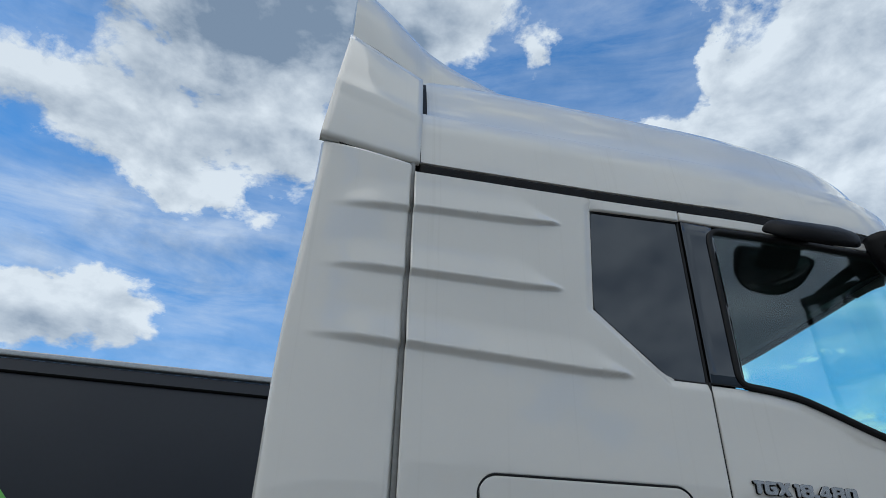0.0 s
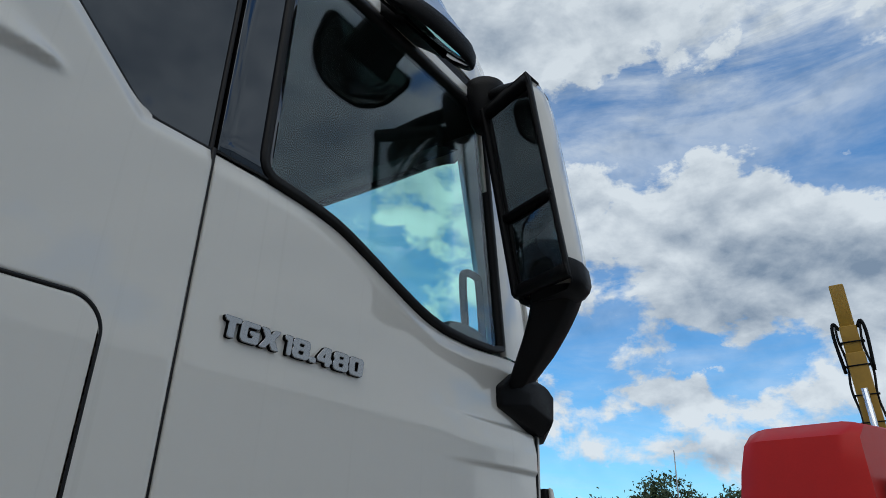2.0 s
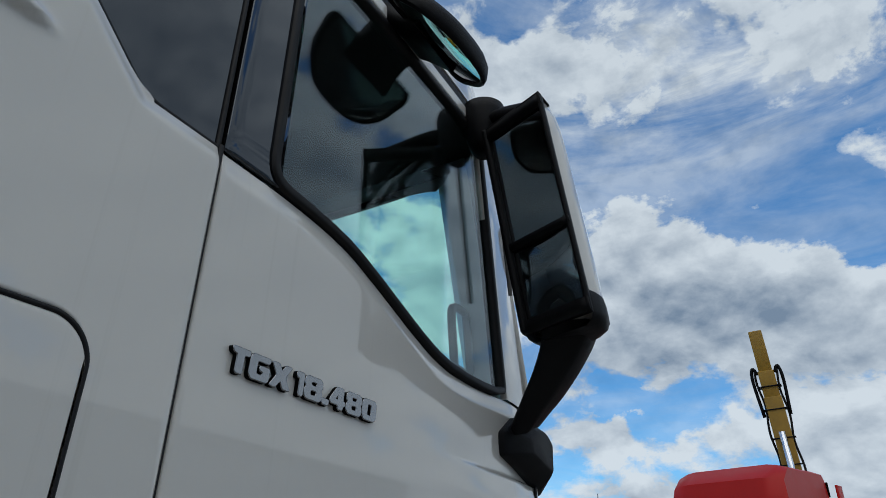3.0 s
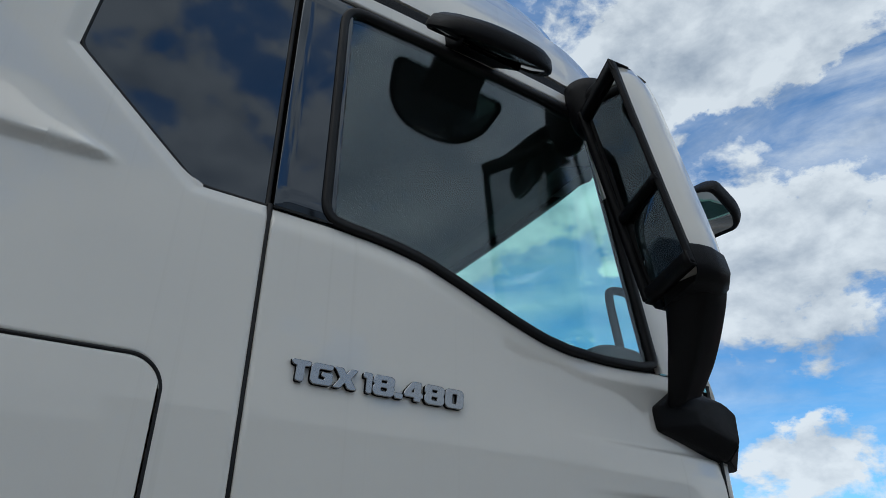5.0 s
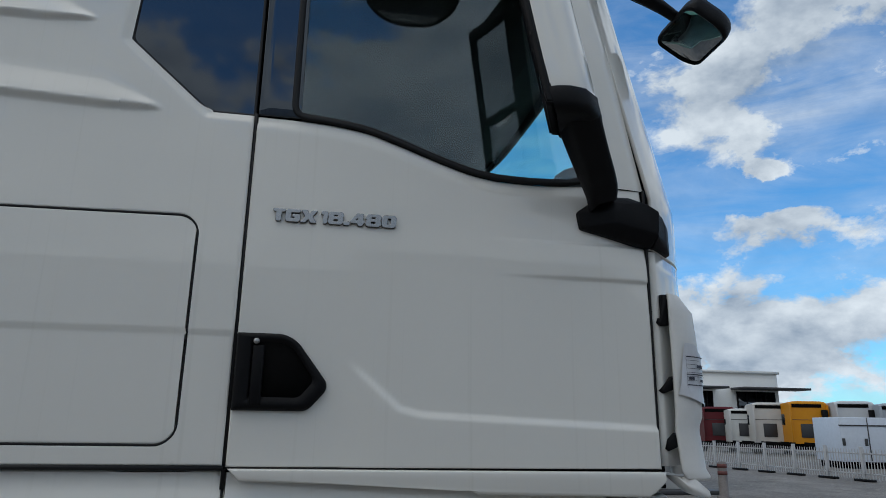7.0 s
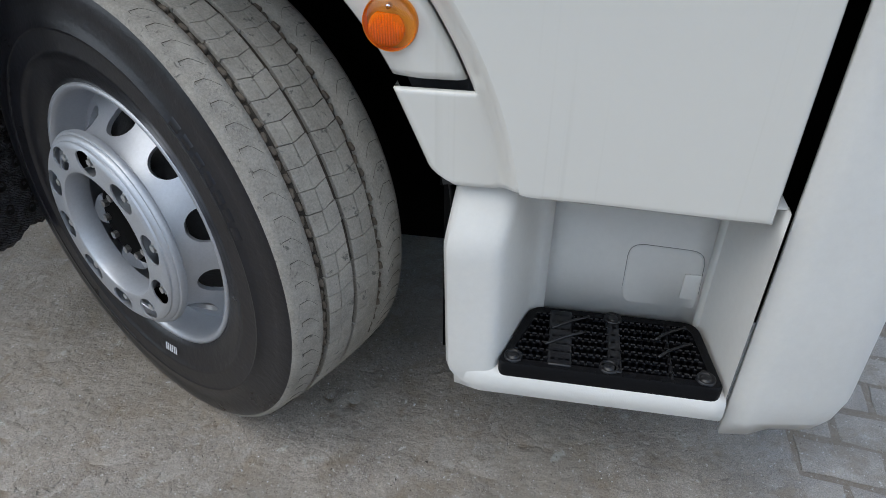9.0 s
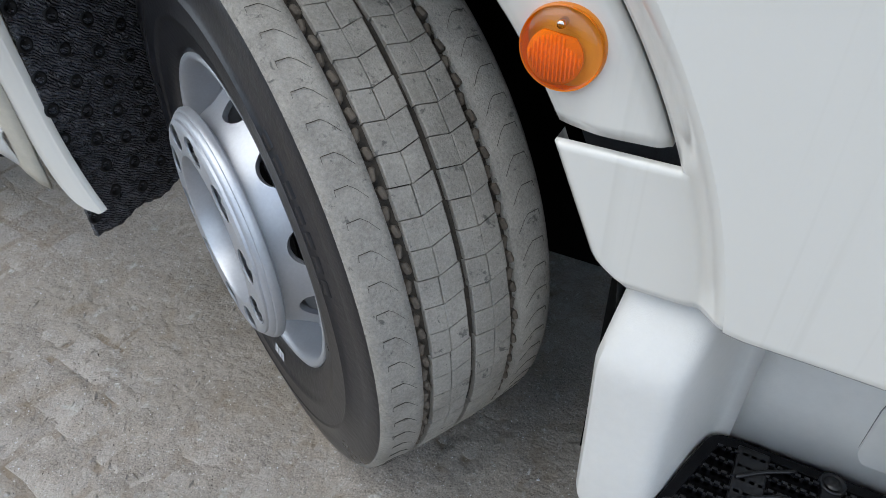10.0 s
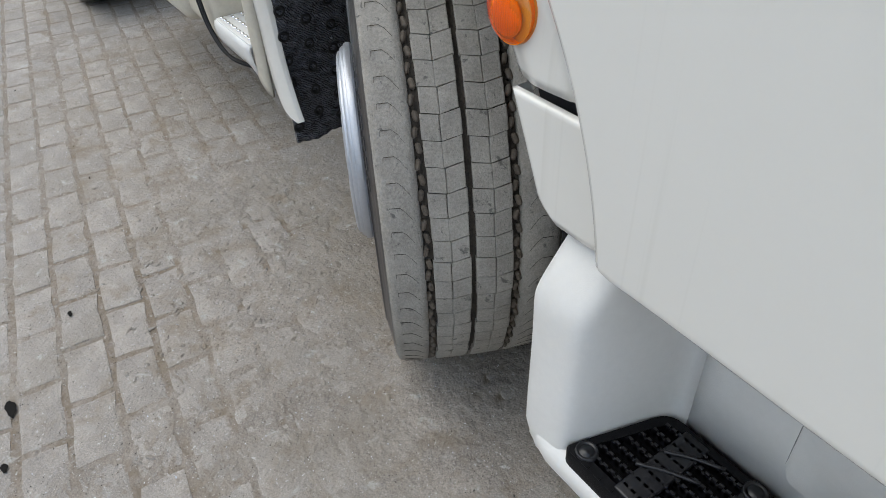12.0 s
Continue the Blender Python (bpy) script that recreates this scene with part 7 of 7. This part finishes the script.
def build_yard_things():
    def place(az, dist, turn=90):
        return pose(0.41 + dist * math.sin(radians(az)), -1.65 + dist * math.cos(radians(az)), 0, 0, 0, turn)
    rows = [("maroon_truck", "dark red parked truck behind the fence", (0.10, 0.012, 0.016), 31.0, 55, 3.25), ("white_truck", "white parked truck behind the fence", (0.6, 0.6, 0.58), 32.9, 54, 3.1),
            ("cream_truck", "pale parked truck behind the fence", (0.55, 0.53, 0.50), 34.6, 53, 3.5), ("orange_truck", "orange parked truck behind the fence", (0.62, 0.25, 0.012), 37.1, 52, 3.55),
            ("silver_truck", "light grey parked truck behind the fence", (0.55, 0.56, 0.58), 40.1, 52, 3.55), ("grey_truck", "grey parked truck behind the fence", (0.35, 0.38, 0.42), 42.8, 52, 3.4)]
    for name, label, color, az, dist, h in rows:
        cab(name, label, color, place(az, dist, 252) @ pose(-2.2, 2.4, 0, 0, 0, 180), "trucks behind the fence", height=h)
    box = empty("white_container", "pale blue-white box body behind the fence", "container", m=place(40.2, 36, -12))
    pale = material("pale_box_paint", (0.55, 0.60, 0.68), rough=0.5, vary=0.06)
    bm = bmesh.new()
    add_box(bm, 0.0, 3.4, 0, 2.4, 0.3, 2.25, bevel=0.03)
    part("box_body", bm, pale, box)
    bm = bmesh.new()
    add_box(bm, 0.1, 3.3, 0.3, 2.2, 0.0, 0.3)
    part("box_base", bm, DARK, box)
    bm = bmesh.new()
    add_box(bm, -0.03, 3.43, -0.03, 0.05, 1.86, 1.92)
    add_box(bm, 1.22, 1.26, -0.02, 0.02, 0.35, 2.22)
    part("box_rail", bm, GREY, box)
    for x in (0.10, 1.10):
        bm = bmesh.new()
        add_box(bm, x - 0.07, x + 0.07, -0.03, 0.0, 1.0, 1.32, bevel=0.01)
        part("box_lamp", bm, GREY, box)
    bm = bmesh.new()
    add_lathe(bm, [(0.0, 0.001), (0.0, 0.18), (0.04, 0.17), (0.05, 0.112), (0.8, 0.110), (0.86, 0.09), (0.87, 0.0)], 20, m=place(31.9, 18.6) @ pose(0, 0, 0, 90))
    post = part("bollard", bm, material("weathered_bollard", (0.17, 0.155, 0.15), rough=0.7, vary=0.3, scale=8), None)
    tagged(post, "weathered grey bollard with faded red bands", "bollard")
    band = material("faded_red_band", (0.14, 0.045, 0.04), rough=0.7, vary=0.3, scale=12)
    for z, c in ((0.55, band), (0.72, band)):
        bm = bmesh.new()
        add_lathe(bm, [(z, 0.110), (z, 0.116), (z + 0.09, 0.116), (z + 0.09, 0.110)], 20, m=place(31.9, 18.6) @ pose(0, 0, 0, 90))
        part("bollard_band", bm, c, post)
    pole = bmesh.new()
    add_tube(pole, [(58.0, 16.5, 0), (58.0, 16.5, 5.0), (58.0, 16.5, 9.4)], [0.09, 0.07, 0.04], 8)
    tagged(part("lamp_pole", pole, STEEL), "thin grey pole beside distant trees", "pole")


build_yard_things()


def build_tree(x, y, high, spread, seed):
    rnd = random.Random(seed)
    leaf = LEAF
    t = empty("tree", "dark green leafy tree at the far yard edge", "tree", "far trees", pose(x, y, 0))
    bm = bmesh.new()
    add_tube(bm, [(0, 0, 0), (0.1, 0, high * 0.25), (0.0, 0.1, high * 0.6)], [0.25, 0.18, 0.07], 8)
    for k in range(6):
        a = k * 1.05
        add_tube(bm, [(0, 0, high * (0.25 + 0.04 * k)), (math.cos(a) * spread * 0.3, math.sin(a) * spread * 0.3, high * 0.55), (math.cos(a) * spread * 0.42, math.sin(a) * spread * 0.42, high * 0.7)], [0.10, 0.06, 0.02], 6)
    part("trunk", bm, BARK, t)
    bm = bmesh.new()
    for _ in range(70):
        a, e, q = rnd.uniform(0, 6.28), rnd.uniform(-0.4, 1.5), rnd.uniform(0.45, 1.0)
        c = Vector((math.cos(a) * math.cos(e) * spread * 0.5 * q, math.sin(a) * math.cos(e) * spread * 0.5 * q, high * 0.62 + math.sin(e) * high * 0.36 * q))
        for _ in range(26):
            p = c + Vector((rnd.gauss(0, 0.38), rnd.gauss(0, 0.38), rnd.gauss(0, 0.30)))
            s = rnd.uniform(0.10, 0.24)
            u = Vector((rnd.gauss(0, 1), rnd.gauss(0, 1), rnd.gauss(0, 1))).normalized()
            v = u.orthogonal().normalized()
            bm.faces.new([bm.verts.new(p + u * s), bm.verts.new(p + v * s * 0.6), bm.verts.new(p - u * s), bm.verts.new(p - v * s * 0.6)])
    part("crown", bm, leaf, t, keep=True)


LEAF = material("dark_foliage", (0.045, 0.075, 0.022), rough=0.7, vary=0.35, scale=0.8, fine=9)
BARK = material("bark", (0.08, 0.06, 0.045), rough=0.9, vary=0.3, bump=0.01, bump_scale=30)
for i, (az, dist, high, spread) in enumerate(((70.6, 66, 6.2, 5.0), (72.3, 64, 7.6, 6.0), (74.2, 66, 6.6, 5.5), (77.6, 64, 6.4, 5.5), (80.0, 66, 6.0, 6.0), (67.5, 70, 6.0, 6.5), (64.0, 70, 5.4, 7.0), (58.0, 74, 5.2, 7.0))):
    build_tree(-0.55 + dist * math.sin(radians(az)), -0.8 + dist * math.cos(radians(az)), high, spread, i)


# ---- ground and paving ----
def build_ground():
    bm = bmesh.new()
    grid_faces(bm, [[(x, y, -0.006) for x in (-900, -60, -8, 8, 60, 900)] for y in (-900, -60, -8, 8, 60, 900)])
    tagged(part("ground", bm, YARD), "grey block paved truck yard with dirty joints", "ground", kind="structure")
    bm = bmesh.new()
    def dirt(x, y):
        track = smooth_step(-0.62, -0.12, y + 0.08 * math.sin(x * 2.0)) * (0.25 + 0.75 * smooth_step(-1.7, -0.9, x))
        clod = max(0.0, noise.noise((x * 8.0, y * 15.0, 7.0))) * noise.noise((x * 30, y * 44, 1.0))
        return 0.012 * clod * track - 0.0020 + 0.0016 * noise.noise((x * 3.1, y * 3.1, 0.0)) + 0.0018 * noise.noise((x * 13, y * 13, 4.0)) + 0.0020 * noise.noise((x * 38, y * 52, 9.0)) + 0.0012 * noise.noise((x * 95, y * 95, 5.0)) + 0.0030 * track + 0.010 * math.exp(-((x + 0.75) / 0.30) ** 2 - ((y + 0.05) / 0.28) ** 2) * noise.noise((x * 17, y * 23, 2.0))
    grid_faces(bm, [[(x, y, dirt(x, y)) for x in steps(-3.2, -1.5, 110) + steps(-1.5, 0.9, 400)[1:] + steps(0.9, 1.3, 20)[1:]] for y in steps(-1.7, -0.9, 56) + steps(-0.9, 0.4, 210)[1:] + steps(0.4, 1.0, 30)[1:]])
    grid_faces(bm, [[(x, y, -0.0022) for x in steps(-6.2, 2.6, 20)] for y in (-3.2, -2.4, -1.7)])
    grid_faces(bm, [[(x, y, -0.0022) for x in steps(-6.2, 2.6, 20)] for y in (1.0, 2.0, 3.4)])
    grid_faces(bm, [[(x, y, -0.0022) for x in steps(-6.2, -3.2, 8)] for y in steps(-1.7, 1.0, 6)])
    grid_faces(bm, [[(x, y, -0.0022) for x in steps(1.3, 2.6, 4)] for y in steps(-1.7, 1.0, 6)])
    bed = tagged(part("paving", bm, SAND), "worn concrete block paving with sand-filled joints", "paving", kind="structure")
    rnd = random.Random(11)
    W, L = 0.118, 0.212
    turn = pose(0, 0, 0, 0, 0, -6.9)
    shapes = []
    for s in range(6):
        r = random.Random(40 + s)
        bm = bmesh.new()
        u, v = L / 2 - 0.003, W / 2 - 0.003
        edge = [(-u, -v), (-u / 3, -v), (u / 3, -v), (u, -v), (u, 0.0), (u, v), (u / 3, v), (-u / 3, v), (-u, v), (-u, 0.0)]
        edge = [(x + r.uniform(-0.006, 0.002) * (1 if x > 0 else -1), y + r.uniform(-0.006, 0.002) * (1 if y > 0 else -1)) for x, y in edge]
        rings = []
        for inset, z in ((0.0, -0.012), (0.004, -0.0012), (0.012, 0.0)):
            ring = []
            for x, y in edge:
                d = inset * r.uniform(0.7, 1.3)
                ring.append(bm.verts.new((x - math.copysign(d, x) * (abs(x) > u * 0.6), y - math.copysign(d, y) * (abs(y) > v * 0.6), z + r.uniform(-0.0006, 0.0005))))
            rings.append(ring)
        for lo, hi in zip(rings, rings[1:]):
            for k in range(10):
                bm.faces.new((lo[k], lo[(k + 1) % 10], hi[(k + 1) % 10], hi[k]))
        bm.faces.new(rings[-1])
        finish(bm, False)
        me = bpy.data.meshes.new("paver")
        bm.to_mesh(me)
        bm.free()
        me.materials.append(PAVER)
        shapes.append(me)
    near, rest = [], bmesh.new()
    for i in range(-28, 29):
        for j in range(-30, 14):
            p = turn @ Vector(((j + 0.5 * (i % 2)) * L, i * W, 0))
            if not (-6.0 < p.x < 2.4 and -3.0 < p.y < 3.2):
                continue
            h = rnd.uniform(-0.0009, 0.0007)
            m = Matrix.Translation((p.x, p.y, h)) @ turn @ pose(0, 0, 0, rnd.uniform(-0.2, 0.2), rnd.uniform(-0.16, 0.16), rnd.uniform(-0.9, 0.9))
            if -2.4 < p.x < 0.55 and -1.1 < p.y < 0.45 and len(near) < 300:
                ob = new("paver", shapes[(i * 7 + j * 3) % 6])
                ob.parent = bed
                ob.matrix_basis = m
                near.append(ob)
            else:
                me = shapes[(i * 7 + j * 3) % 6]
                base = [rest.verts.new(m @ v.co) for v in me.vertices]
                for f in me.polygons:
                    rest.faces.new([base[k] for k in f.vertices])
    ob = part("pavers", rest, PAVER, bed, keep=True)
    ob["kind"] = "stuff"
    # grit and small stones
    bm = bmesh.new()
    for k in range(26000):
        x, y, s = rnd.uniform(-2.6, 0.9), rnd.uniform(-1.4, 0.5), rnd.choice((0.0009, 0.0012, 0.0016, 0.0022)) if k > 60 else rnd.uniform(0.003, 0.006)
        c = Vector((x, y, max(0.0002, dirt(x, y))))
        vs = [bm.verts.new(c + Vector((rnd.uniform(-s, s), rnd.uniform(-s, s), z))) for z in (0, 0, 0, s * 1.2)]
        for a, b, d in ((0, 1, 2), (0, 1, 3), (1, 2, 3), (2, 0, 3)):
            f = bm.faces.new((vs[a], vs[b], vs[d]))
            f.material_index = 1 if k % 3 else 0
    tagged(part("grit", bm, [PAPER, GROOVE], None, keep=True), "fine pale grit scattered on the paving", "grit", kind="stuff")
    # dark drips of oil
    for x, y, long, wide in ((-0.486, -0.838, 0.034, 0.013), (-0.305, -0.878, 0.018, 0.008), (-0.76, -0.645, 0.014, 0.006)):
        bm = bmesh.new()
        rim = [bm.verts.new((x + math.cos(k * 0.449) * long * rnd.uniform(0.6, 1.2), y + math.sin(k * 0.449) * wide * rnd.uniform(0.6, 1.3), 0.0035)) for k in range(14)]
        top = bm.verts.new((x, y, 0.0042))
        for k in range(14):
            bm.faces.new((rim[k], rim[(k + 1) % 14], top))
        tagged(part("oil_spot", bm, OIL, None), "black oil spot dripped on the grey paving", "stain", "oil spots")
    # dried clods of mud beside the wheel
    bm = bmesh.new()
    for k in range(700):
        x, y, s = -0.62 + rnd.gauss(0, 0.34), -0.12 + rnd.gauss(0, 0.24), rnd.choice((0.003, 0.004, 0.006, 0.009, 0.013))
        m = Matrix.Translation((x, y, max(0.0, dirt(x, y)) - 0.0006)) @ pose(0, 0, 0, 0, 0, rnd.uniform(0, 360))
        ring = [bm.verts.new(m @ Vector((math.cos(i * 1.0472) * s * rnd.uniform(0.7, 1.5), math.sin(i * 1.0472) * s * rnd.uniform(0.35, 0.75), 0))) for i in range(6)]
        cap = [bm.verts.new(m @ Vector((math.cos(i * 2.0944) * s * 0.5, math.sin(i * 2.0944) * s * 0.25, s * rnd.uniform(0.15, 0.38)))) for i in range(3)]
        bm.faces.new(cap)
        for i in range(3):
            bm.faces.new((ring[2 * i], ring[2 * i + 1], cap[i]))
            bm.faces.new((ring[2 * i + 1], ring[(2 * i + 2) % 6], cap[(i + 1) % 3]))
            bm.faces.new((ring[2 * i + 1], cap[(i + 1) % 3], cap[i]))
    tagged(part("mud_clods", bm, SAND, None, keep=True), "dried brown mud clods trodden onto the paving", "mud", kind="stuff")


build_ground()
